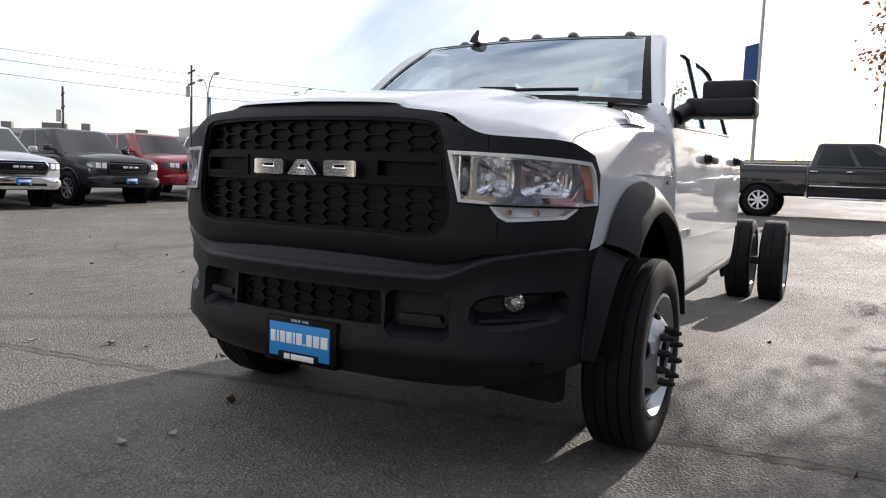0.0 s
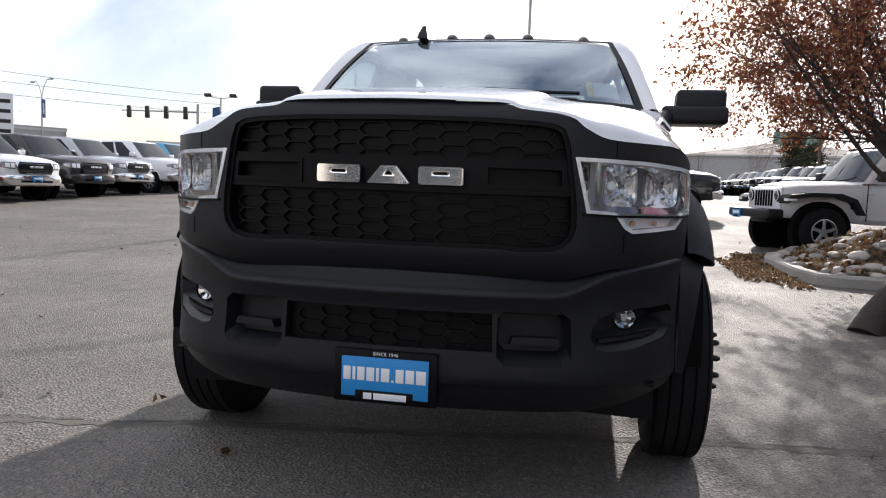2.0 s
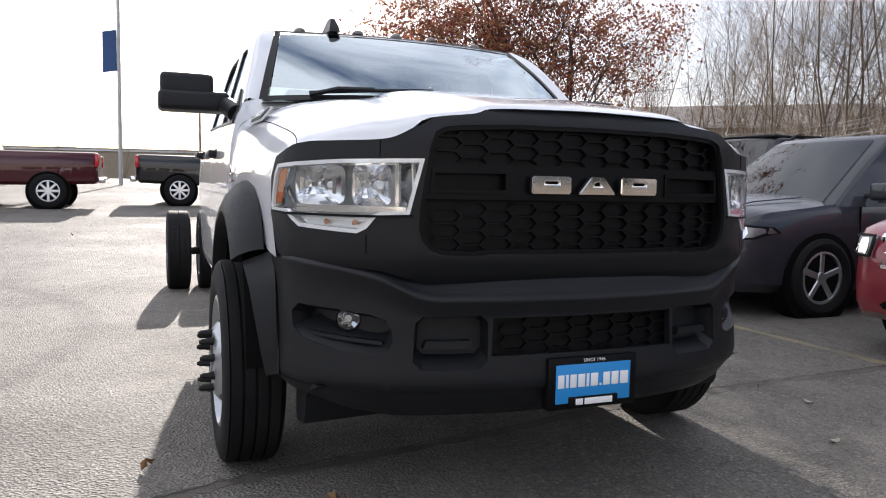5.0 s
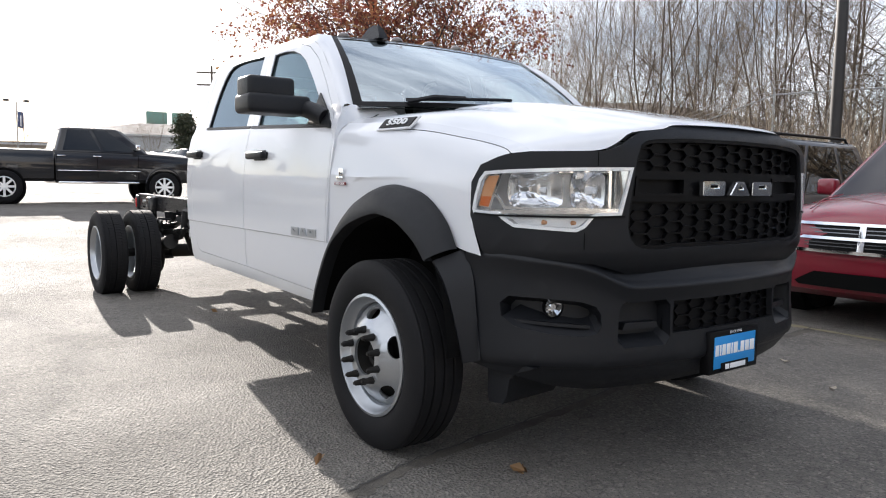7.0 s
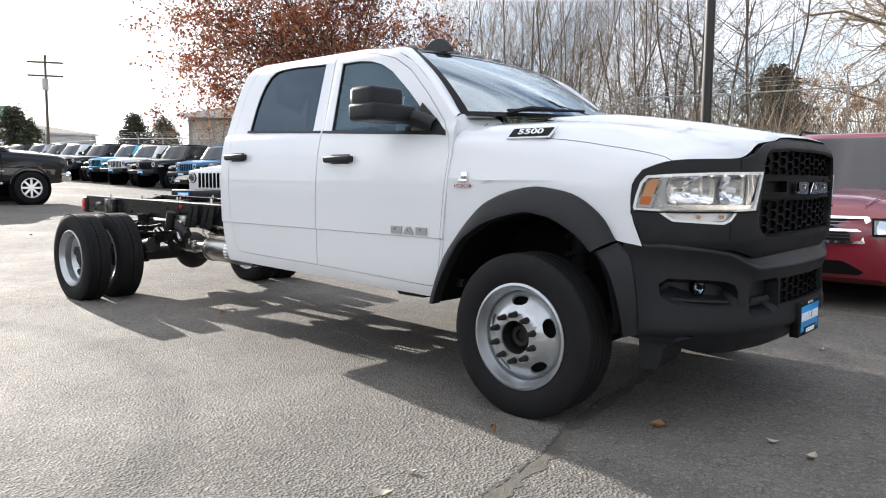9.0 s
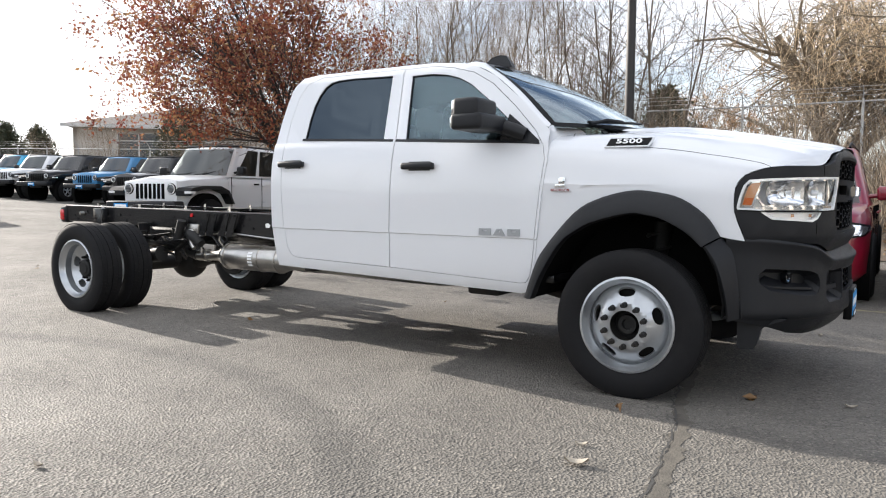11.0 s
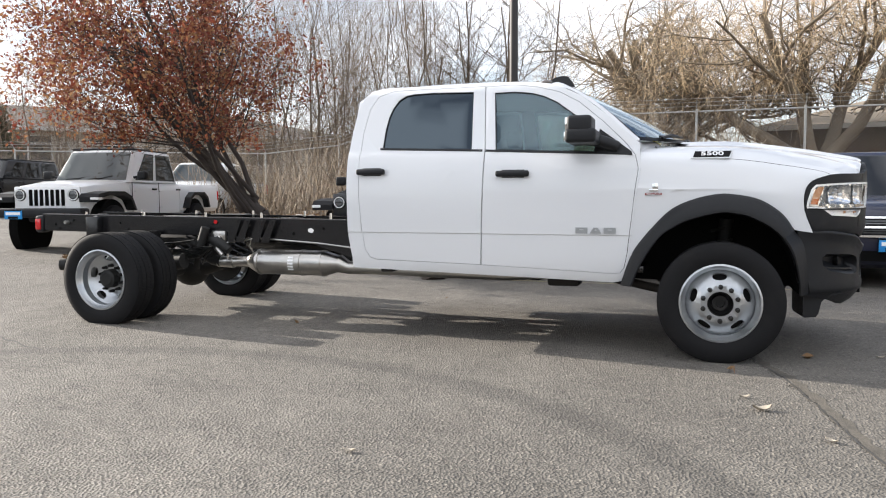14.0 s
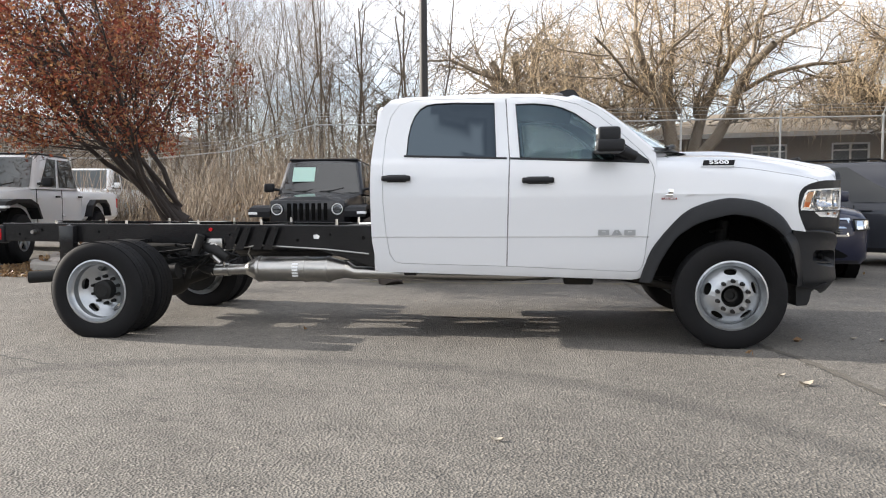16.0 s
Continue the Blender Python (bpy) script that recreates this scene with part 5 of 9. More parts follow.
# brackets and gussets on the outside of the rails
for sgn in (-1, 1):
    for x0, x1 in ((-4.12, -4.00), (-3.86, -3.78)):
        for dx in (0.0, 0.10):
            bm = panel([(x0 - 0.10 + dx, 0.70), (x0 - 0.02 + dx, 0.70), (x0 + 0.06 + dx, 0.90), (x0 + dx, 0.90)], [], lambda u, v: Vector((u, sgn * 0.49, v)), (), (), 0.012, (0, sgn, 0))
            rod(bm, (x0 - 0.06 + dx, sgn * 0.445, 0.72), (x0 + 0.03 + dx, sgn * 0.495, 0.90), 0.007, 0.007, 6)
            part("bracket", bm, M["frame_paint"], truck)
    for x, z in ((-5.74, 0.905), (-5.74, 0.800), (-6.10, 0.86)):
        part("bolt", rod(bmesh.new(), (x, sgn * 0.44, z), (x, sgn * 0.475, z), 0.024, 0.018, 8), M["steel"], truck)
    for x in (-4.62, -4.4, -3.6, -3.3, -3.1, -5.3, -5.9):
        part("rivet", rod(bmesh.new(), (x, sgn * 0.44, 0.86), (x, sgn * 0.449, 0.86), 0.012, 0.009, 8), M["frame_paint"], truck)
    part("red_marker", rod(bmesh.new(), (-4.36, sgn * 0.44, 0.878), (-4.36, sgn * 0.452, 0.878), 0.017, 0.017, 14), M["red_lens"], truck)
    # spring hanger, leaf springs, shock absorber
    bm = bmesh.new()
    box(bm, -5.80, -5.66, sgn * 0.44, sgn * 0.52, 0.60, 0.92, 0.01)
    part("spring_hanger", bm, M["frame_paint"], truck)
    bm = bmesh.new()
    for k in range(8):
        h = 0.70 - 0.13 * k / 6
        x0, x1 = -5.014 - h, -5.014 + h
        z0 = 0.612 - 0.0145 * k
        tube(bm, [(x0, sgn * 0.545, z0 + 0.05), (-5.35, sgn * 0.545, z0 + 0.012), (-5.014, sgn * 0.545, z0), (-4.68, sgn * 0.545, z0 + 0.012), (x1, sgn * 0.545, z0 + 0.05)], 0.0065, 6)
    for v in bm.verts:
        v.co.y = sgn * 0.545 + (v.co.y - sgn * 0.545) * 5.2
    part("leaf_spring", bm, M["dark_iron"], truck)
    bm = bmesh.new()
    for k in range(4):
        h = 0.50 - 0.07 * k
        tube(bm, [(-5.014 - h, sgn * 0.545, 0.715 - 0.0145 * k), (-5.26, sgn * 0.545, 0.685 - 0.0145 * k), (-5.014, sgn * 0.545, 0.675 - 0.0145 * k), (-4.76, sgn * 0.545, 0.685 - 0.0145 * k), (-5.014 + h, sgn * 0.545, 0.715 - 0.0145 * k)], 0.0065, 6)
    for v in bm.verts:
        v.co.y = sgn * 0.545 + (v.co.y - sgn * 0.545) * 5.2
    part("overload_spring", bm, M["dark_iron"], truck)
    for x in (-5.09, -4.94):
        bm = tube(bmesh.new(), [(x, sgn * 0.500, 0.33), (x, sgn * 0.500, 0.70), (x, sgn * 0.508, 0.715), (x, sgn * 0.582, 0.715), (x, sgn * 0.590, 0.70), (x, sgn * 0.590, 0.33)], 0.010, 8)
        part("u_bolt", bm, M["dark_iron"], truck)
    part("spring_plate", box(bmesh.new(), -5.13, -4.90, sgn * 0.49, sgn * 0.60, 0.325, 0.350, 0.006), M["dark_iron"], truck)
    part("bump_stop", rod(bmesh.new(), (-5.014, sgn * 0.50, 0.715), (-5.014, sgn * 0.50, 0.79), 0.035, 0.045, 12), M["rubber"], truck)
    part("brake_drum", rod(bmesh.new(), (-5.014, sgn * 0.60, 0.393), (-5.014, sgn * 0.665, 0.393), 0.205, 0.19, 24), M["dark_iron"], truck)
    bm = tube(bmesh.new(), smooth_line([(-4.30, sgn * 0.42, 0.80), (-4.46, sgn * 0.46, 0.66), (-4.60, sgn * 0.42, 0.56), (-4.80, sgn * 0.44, 0.60), (-4.93, sgn * 0.50, 0.47)], 16), 0.011, 8)
    part("brake_hose", bm, M["rubber"], truck)
    bm = tube(bmesh.new(), smooth_line([(-4.25, sgn * 0.40, 0.76), (-4.52, sgn * 0.40, 0.72), (-4.70, sgn * 0.36, 0.63), (-4.90, sgn * 0.30, 0.50)], 16), 0.008, 8)
    part("sensor_cable", bm, M["rubber"], truck)
    bm = bmesh.new()
    rod(bm, (-4.62, sgn * 0.40, 0.44), (-4.50, sgn * 0.50, 0.66), 0.030, 0.030, 12)
    rod(bm, (-4.50, sgn * 0.50, 0.64), (-4.43, sgn * 0.50, 0.83), 0.040, 0.040, 12)
    part("shock_absorber", bm, M["dark_iron"], truck)
    bm = bmesh.new()
    rod(bm, (0.0, sgn * 0.55, 0.42), (0.05, sgn * 0.62, 0.95), 0.035, 0.05, 12)
    tube(bm, [(0.02 + 0.07 * math.cos(t), sgn * 0.58 + 0.07 * math.sin(t), 0.50 + t * 0.016) for t in np.linspace(0, 8 * math.pi, 90)], 0.012, 6)
    part("coil_spring", bm, M["dark_iron"], truck)
# axles
bm = bmesh.new()
rod(bm, (-5.014, -0.80, 0.393), (-5.014, 0.80, 0.393), 0.066, 0.066, 18)
rod(bm, (-5.014, -0.98, 0.393), (-5.014, 0.98, 0.393), 0.04, 0.04, 12)
part("rear_axle", bm, M["dark_iron"], truck)
bm = bmesh.new()
bmesh.ops.create_uvsphere(bm, u_segments=20, v_segments=12, radius=0.20)
bmesh.ops.scale(bm, vec=(1.0, 0.85, 0.95), verts=bm.verts)
bmesh.ops.translate(bm, vec=(-5.0, 0.03, 0.40), verts=bm.verts)
rod(bm, (-4.86, 0.03, 0.41), (-4.62, 0.03, 0.45), 0.10, 0.06, 14)
part("differential", bm, M["dark_iron"], truck)
part("drive_shaft", rod(rod(bmesh.new(), (-4.64, 0.03, 0.45), (-2.6, 0.03, 0.55), 0.05, 0.05, 14), (-2.62, 0.03, 0.55), (-1.2, 0.03, 0.58), 0.045, 0.045, 14), M["dark_iron"], truck)
bm = bmesh.new()
rod(bm, (0, -0.86, 0.393), (0, 0.86, 0.393), 0.055, 0.055, 16)
bmesh.ops.create_uvsphere(bm, u_segments=16, v_segments=10, radius=0.16, matrix=pose(0, -0.25, 0.40))
part("front_axle", bm, M["dark_iron"], truck)
part("steering_link", tube(bmesh.new(), [(0.22, -0.75, 0.40), (0.24, -0.2, 0.42), (0.22, 0.75, 0.40)], 0.02, 8), M["dark_iron"], truck)
# gearbox, transfer case and pans under the cab
bm = bmesh.new()
box(bm, -0.45, 0.45, -0.24, 0.24, 0.42, 0.75, 0.05)
box(bm, -1.35, -0.45, -0.20, 0.20, 0.45, 0.70, 0.06)
box(bm, -1.75, -1.30, -0.36, 0.16, 0.42, 0.66, 0.06)
part("gearbox", bm, M["dark_iron"], truck)
part("skid_box", box(bmesh.new(), -1.22, -0.98, -0.72, -0.50, 0.43, 0.56, 0.02), M["dark_iron"], truck)
part("fuel_tank", box(bmesh.new(), -2.65, -1.30, 0.46, 0.86, 0.38, 0.60, 0.06, 3), M["black_plastic"], truck)
part("control_arm", rod(bmesh.new(), (-0.85, -0.50, 0.50), (-0.08, -0.62, 0.36), 0.035, 0.03, 10), M["dark_iron"], truck)
part("control_arm", rod(bmesh.new(), (-0.85, 0.50, 0.50), (-0.08, 0.62, 0.36), 0.035, 0.03, 10), M["dark_iron"], truck)
for x0 in (-2.5, -1.5):
    part("rocker_bracket", box(bmesh.new(), x0, x0 + 0.1, -0.93, -0.45, 0.52, 0.56, 0.01), M["frame_paint"], truck)
# exhaust: front pipe, catalyst can, silencer, tail pipe
bm = bmesh.new()
MUF = -0.36
tube(bm, [(-0.9, -0.46, 0.52), (-1.6, MUF - 0.12, 0.475), (-2.3, MUF - 0.06, 0.475), (-2.75, MUF, 0.48), (-3.05, MUF, 0.485), (-3.14, MUF, 0.515)], [0.038, 0.045, 0.045, 0.05, 0.058, 0.08], 18)
pipe = part("exhaust_pipe", bm, M["steel"], truck)
bm = bmesh.new()
tube(bm, [(-3.13, MUF, 0.515), (-3.26, MUF, 0.515), (-3.28, MUF, 0.515), (-3.94, MUF, 0.515), (-3.96, MUF, 0.515), (-4.05, MUF, 0.515)], [0.070, 0.106, 0.113, 0.113, 0.106, 0.06], 32)
for x in (-3.29, -3.50, -3.93):
    tube(bm, [(x - 0.012, MUF, 0.515), (x + 0.012, MUF, 0.515)], 0.119, 32)
muf = part("silencer", bm, M["steel"], truck, "bare stainless steel silencer can", 30)
lab = bmesh.new()
for k in range(5):
    a0, a1 = -0.55 + 0.24 * k, -0.40 + 0.24 * k
    join(lab, grid_sheet(lambda u, a: (-3.60 + u, MUF - 0.1165 * math.cos(a), 0.515 + 0.1165 * math.sin(a)), [0, 0.055], list(np.linspace(a0, a1, 4))))
part("label", lab, M["letter_white"], muf)
part("outlet_pipe", tube(bmesh.new(), [(-4.02, MUF, 0.515), (-4.10, MUF, 0.512), (-4.24, MUF, 0.508), (-4.25, MUF, 0.508), (-4.39, MUF, 0.504)], [0.055, 0.047, 0.047, 0.052, 0.052], 20), M["steel"], truck)
clamp = part("pipe_clamp", tube(bmesh.new(), [(-4.225, MUF, 0.508), (-4.275, MUF, 0.508)], 0.059, 24), M["steel"], truck)
part("clamp_bolt", rod(bmesh.new(), (-4.25, MUF - 0.07, 0.535), (-4.25, MUF - 0.07, 0.585), 0.010, 0.010, 8), M["steel"], clamp)
part("hanger_wire", tube(bmesh.new(), [(-4.00, MUF - 0.03, 0.60), (-4.02, MUF - 0.06, 0.66), (-4.00, MUF - 0.06, 0.72), (-3.93, MUF - 0.05, 0.72)], 0.008, 8), M["steel"], truck)
bm = bmesh.new()
tube(bm, [(-4.36, MUF, 0.505), (-4.46, MUF, 0.52), (-4.54, MUF, 0.58), (-4.62, MUF + 0.02, 0.66), (-4.75, MUF + 0.04, 0.70), (-5.2, MUF + 0.04, 0.70), (-5.5, MUF + 0.02, 0.62), (-5.70, MUF - 0.06, 0.50), (-5.92, MUF - 0.14, 0.452), (-6.08, MUF - 0.20, 0.445)], [0.055, 0.05, 0.05, 0.05, 0.05, 0.05, 0.05, 0.052, 0.056, 0.056], 18)
# darker than the steel ahead of it: the shade over the axle put into its colour
part("tail_pipe", bm, M["dark_iron"], truck)
part("tail_pipe_mouth", rod(bmesh.new(), (-6.075, MUF - 0.20, 0.445), (-6.085, MUF - 0.205, 0.445), 0.05, 0.05, 18), M["void"], truck)
# heat shield, hoses and wiring along the frame
bm = bmesh.new()
tube(bm, [(-4.45, -0.40, 0.74), (-4.32, -0.47, 0.70), (-4.2, -0.47, 0.62)], [0.05, 0.06, 0.04], 10)
part("heat_shield", bm, M["dark_iron"], truck)
for k in range(4):
    bm = tube(bmesh.new(), [(-2.6, -0.30 + 0.05 * k, 0.78), (-3.3, -0.32 + 0.04 * k, 0.76 - 0.02 * k), (-4.0, -0.28 + 0.05 * k, 0.80), (-4.8, -0.30 + 0.04 * k, 0.74), (-5.5, -0.33, 0.80), (-6.2, -0.30 + 0.03 * k, 0.83)], 0.011, 6)
    part("brake_line", bm, M["black_plastic"], truck)
# springs' clamps, cast bracket and loose hoses round the rear axle
for sgn in (-1, 1):
    for x in (-5.10, -4.93):
        bm = bmesh.new()
        for dy in (-0.04, 0.04):
            rod(bm, (x, sgn * 0.545 + dy, 0.36), (x, sgn * 0.545 + dy, 0.62), 0.010, 0.010, 6)
        box(bm, x - 0.018, x + 0.018, sgn * 0.545 - 0.055, sgn * 0.545 + 0.055, 0.605, 0.625, 0.004)
        part("spring_clamp", bm, M["dark_iron"], truck)
    bm = bmesh.new()
    box(bm, -4.36, -4.28, sgn * 0.44, sgn * 0.50, 0.62, 0.76, 0.02)
    box(bm, -4.40, -4.24, sgn * 0.44, sgn * 0.475, 0.70, 0.80, 0.015)
    rod(bm, (-4.32, sgn * 0.50, 0.64), (-4.24, sgn * 0.52, 0.58), 0.022, 0.018, 10)
    part("cast_bracket", bm, M["steel"], truck)
    for k in range(5):
        z, x0 = 0.66 - 0.03 * k, -4.15 - 0.07 * k
        part("hose", tube(bmesh.new(), [(x0, sgn * 0.42, z + 0.12), (x0 - 0.10, sgn * 0.46, z), (x0 - 0.28, sgn * (0.40 - 0.04 * k), z - 0.10), (x0 - 0.45, sgn * 0.34, z - 0.03), (x0 - 0.60, sgn * 0.36, z + 0.08)], 0.011, 6), M["black_plastic"], truck)
    part("brake_chamber", rod(rod(bmesh.new(), (-4.74, sgn * 0.60, 0.50), (-4.60, sgn * 0.60, 0.52), 0.07, 0.07, 16), (-4.76, sgn * 0.60, 0.50), (-4.86, sgn * 0.60, 0.46), 0.025, 0.02, 8), M["dark_iron"], truck)
    part("stop_bumper", rod(bmesh.new(), (-5.014, sgn * 0.47, 0.70), (-5.014, sgn * 0.47, 0.78), 0.035, 0.05, 12), M["rubber"], truck)
for x0, x1, y0 in ((-4.3, -3.3, -0.05), (-3.6, -2.8, 0.12)):
    part("air_tank", tube(bmesh.new(), [(x0, y0, 0.70), (x0 + 0.06, y0, 0.70), (x1 - 0.06, y0, 0.70), (x1, y0, 0.70)], [0.05, 0.10, 0.10, 0.05], 16), M["frame_paint"], truck)
for k in range(9):
    x = -6.2 + 0.42 * k
    part("rail_bolt", rod(bmesh.new(), (x, -0.44, 0.80), (x, -0.452, 0.80), 0.011, 0.010, 6), M["frame_paint"], truck)
part("cable_tie", tube(bmesh.new(), [(-2.95 + 0.05 * math.cos(t), -0.36 + 0.07 * math.sin(t), 0.925) for t in np.linspace(0, 6.0, 16)], 0.007, 6), M["letter_white"], truck, "loose white cable loop on the frame")
for sgn in (-1, 1):
    for x, z, r in ((-2.95, 0.80, 0.016), (-3.25, 0.83, 0.012), (-3.55, 0.78, 0.014), (-4.18, 0.83, 0.012), (-5.45, 0.86, 0.012), (-6.02, 0.88, 0.013), (-6.25, 0.84, 0.012)):
        part("rail_hole", rod(bmesh.new(), (x, sgn * 0.4395, z), (x, sgn * 0.4415, z), r, r, 12), M["void"], truck)
    part("paper_label", panel([(-3.40, 0.795), (-3.36, 0.79), (-3.345, 0.815), (-3.37, 0.832), (-3.405, 0.825)], [], lambda u, v: Vector((u, sgn * 0.4425, v)), (), (), 0.0008, (0, sgn, 0)), M["lamp_silver"], truck)
    for x in (-5.90, -5.20, -4.50, -3.90, -3.20):
        part("rail_stud", rod(bmesh.new(), (x, sgn * 0.40, 0.905), (x, sgn * 0.40, 0.965), 0.012, 0.010, 8), M["steel"], truck)
    part("brake_cable", tube(bmesh.new(), [(-2.9, sgn * 0.46, 0.66), (-3.3, sgn * 0.45, 0.70), (-3.9, sgn * 0.455, 0.735), (-4.3, sgn * 0.47, 0.68), (-4.8, sgn * 0.55, 0.50)], 0.008, 6), M["steel"], truck)
# tail lamps
for sgn in (-1, 1):
    bm = box(bmesh.new(), -6.50, -6.40, sgn * 0.36, sgn * 0.46, 0.755, 0.925, 0.02)
    tl = part("tail_lamp", bm, M["black_plastic"], truck)
    part("red_lens", box(bmesh.new(), -6.492, -6.425, sgn * 0.455, sgn * 0.468, 0.785, 0.895, 0.01), M["red_lens"], tl)

# ---- cab interior ----
cabin = part("dashboard", box(box(bmesh.new(), -0.95, -0.45, -0.80, 0.80, 1.12, 1.42, 0.08, 4), -1.05, -0.9, 0.18, 0.62, 1.26, 1.46, 0.05, 3), M["interior"], truck)
bm = bmesh.new()
tube(bm, [(-1.12 + 0.06 * math.sin(t), 0.40 + 0.19 * math.cos(t), 1.30 + 0.18 * math.sin(t)) for t in np.linspace(0, 2 * math.pi, 28)], 0.016, 8)
rod(bm, (-1.12, 0.40, 1.30), (-0.95, 0.40, 1.22), 0.05, 0.04, 10)
part("steering_wheel", bm, M["interior"], truck)
for x, ys_seat in ((-1.62, (-0.42, 0.42)), (-2.45, (-0.45, 0.0, 0.45))):
    for y in ys_seat:
        bm = bmesh.new()
        w = 0.26 if x > -2 else 0.22
        box(bm, x - 0.02, x + 0.50, y - w, y + w, 0.84, 1.02, 0.06, 3)
        box(bm, x - 0.12, x + 0.05, y - w, y + w, 0.98, 1.50, 0.06, 3, Matrix.Translation((x, y, 1.0)) @ pose(0, 0, 0, 0, -9, 0) @ Matrix.Translation((-x, -y, -1.0)))
        box(bm, x - 0.17, x - 0.06, y - 0.13, y + 0.13, 1.54, 1.71, 0.045, 3)
        rod(bm, (x - 0.11, y - 0.05, 1.46), (x - 0.115, y - 0.05, 1.58), 0.008)
        rod(bm, (x - 0.11, y + 0.05, 1.46), (x - 0.115, y + 0.05, 1.58), 0.008)
        part("seat", bm, M["interior"], truck)
part("headliner", grid_sheet(lambda x, y: (x, y * 0.93, roof_z(x, y) - 0.045), list(np.linspace(-2.62, -1.12, 8)), ys_roof[::4]), M["interior"], truck)
part("rear_view_mirror", box(bmesh.new(), -0.93, -0.90, -0.12, 0.12, 1.70, 1.765, 0.02, 3), M["interior"], truck)

# ---- parked vehicles ----
def paint(name, color, rough=0.3, metal=0.0):
    dark = max(color) < 0.2
    m = material(name, color, 0.5 if dark else rough, metal, coat=0.8 if dark else 0.9)
    m.node_tree.nodes["Principled BSDF"].inputs["Specular IOR Level"].default_value = 0.25 if dark else 0.5
    return m


PAINT = {
    "silver": paint("silver_paint", (0.42, 0.44, 0.46), 0.3, 0.4), "charcoal": paint("charcoal_paint", (0.016, 0.017, 0.021), 0.3, 0.2),
    "red": paint("red_paint", (0.30, 0.008, 0.014)), "wine": paint("wine_paint", (0.205, 0.006, 0.020)), "white": paint("parked_white_paint", (0.80, 0.81, 0.82)), "black": paint("black_paint", (0.008, 0.008, 0.010)),
    "blue": paint("blue_paint", (0.03, 0.20, 0.42)), "light_blue": paint("light_blue_paint", (0.02, 0.32, 0.56)), "maroon": paint("maroon_paint", (0.057, 0.0018, 0.0060)),
    "grey": paint("grey_paint", (0.030, 0.032, 0.040), 0.3, 0.3), "navy": paint("navy_paint", (0.008, 0.010, 0.030)),
}
M["car_glass"] = glass("car_glass", (0.14, 0.16, 0.16), 0.0, 0.55, 0.05)
M["car_screen"] = glass("car_screen", (0.30, 0.34, 0.34), 0.0, 0.45, 0.075)


def ring_section(x, w, z0, z1, crown):
    half = [(0.0, z0), (w * 0.90, z0), (w * 0.985, z0 + 0.08), (w, z0 + (z1 - z0) * 0.45), (w * 0.995, z0 + (z1 - z0) * 0.72), (w * 0.97, z1 - 0.075), (w * 0.93, z1 - 0.025), (w * 0.84, z1), (w * 0.45, z1 + crown * 0.8), (0.0, z1 + crown)]
    return [(x, y, z) for y, z in half] + [(x, -y, z) for y, z in half[::-1][1:-1]]


def loft(stations):
    """A closed body through cross-sections (x, half width, bottom, top, crown)."""
    bm = bmesh.new()
    rings = [[bm.verts.new(p) for p in ring_section(*s)] for s in stations]
    n = len(rings[0])
    for a, b in zip(rings, rings[1:]):
        for k in range(n):
            bm.faces.new((a[k], a[(k + 1) % n], b[(k + 1) % n], b[k]))
    bm.faces.new(rings[0])
    bm.faces.new(rings[-1][::-1])
    bmesh.ops.recalc_face_normals(bm, faces=bm.faces)
    return bm


def cabin_corner(g, a, b, side):
    """A point of a cabin's wall: a from front (0) to rear (1), b from belt (0) to roof (1)."""
    x = (g["f0"] + (g["r0"] - g["f0"]) * a) * (1 - b) + (g["f1"] + (g["r1"] - g["f1"]) * a) * b
    y = g["w0"] + (g["w1"] - g["w0"]) * b
    return Vector((x, side * y, g["z0"] + (g["z1"] - g["z0"]) * b))


def cabin_mesh(g):
    """The upper body: walls leaning in to a rounded roof."""
    bm = bmesh.new()
    rows = []
    for b, ins in ((0.0, 0.0), (0.5, 0.0), (0.93, 0.0), (0.985, 0.02), (1.01, 0.07)):
        f, r = g["f0"] + (g["f1"] - g["f0"]) * b - ins, g["r0"] + (g["r1"] - g["r0"]) * b + ins
        w, z = g["w0"] + (g["w1"] - g["w0"]) * b - ins, g["z0"] + (g["z1"] - g["z0"]) * b
        c = 0.09
        pts = [(f, w - c), (f - c * 0.8, w - c * 0.25), (f - c * 1.6, w), (r + c * 1.2, w), (r + c * 0.35, w - c * 0.3), (r, w - c)]
        bow = 0.05
        front = [(f + bow * (1 - (y / (w - c)) ** 2), y, z) for y in np.linspace(-(w - c), w - c, 7)[1:-1]]
        rows.append([bm.verts.new(p) for p in [(x, y, z) for x, y in pts] + [(x, -y, z) for x, y in pts[::-1]] + front])
    n = len(rows[0])
    for p, q in zip(rows, rows[1:]):
        for k in range(n):
            bm.faces.new((p[k], p[(k + 1) % n], q[(k + 1) % n], q[k]))
    bm.faces.new(rows[-1])
    bmesh.ops.recalc_face_normals(bm, faces=bm.faces)
    return bm


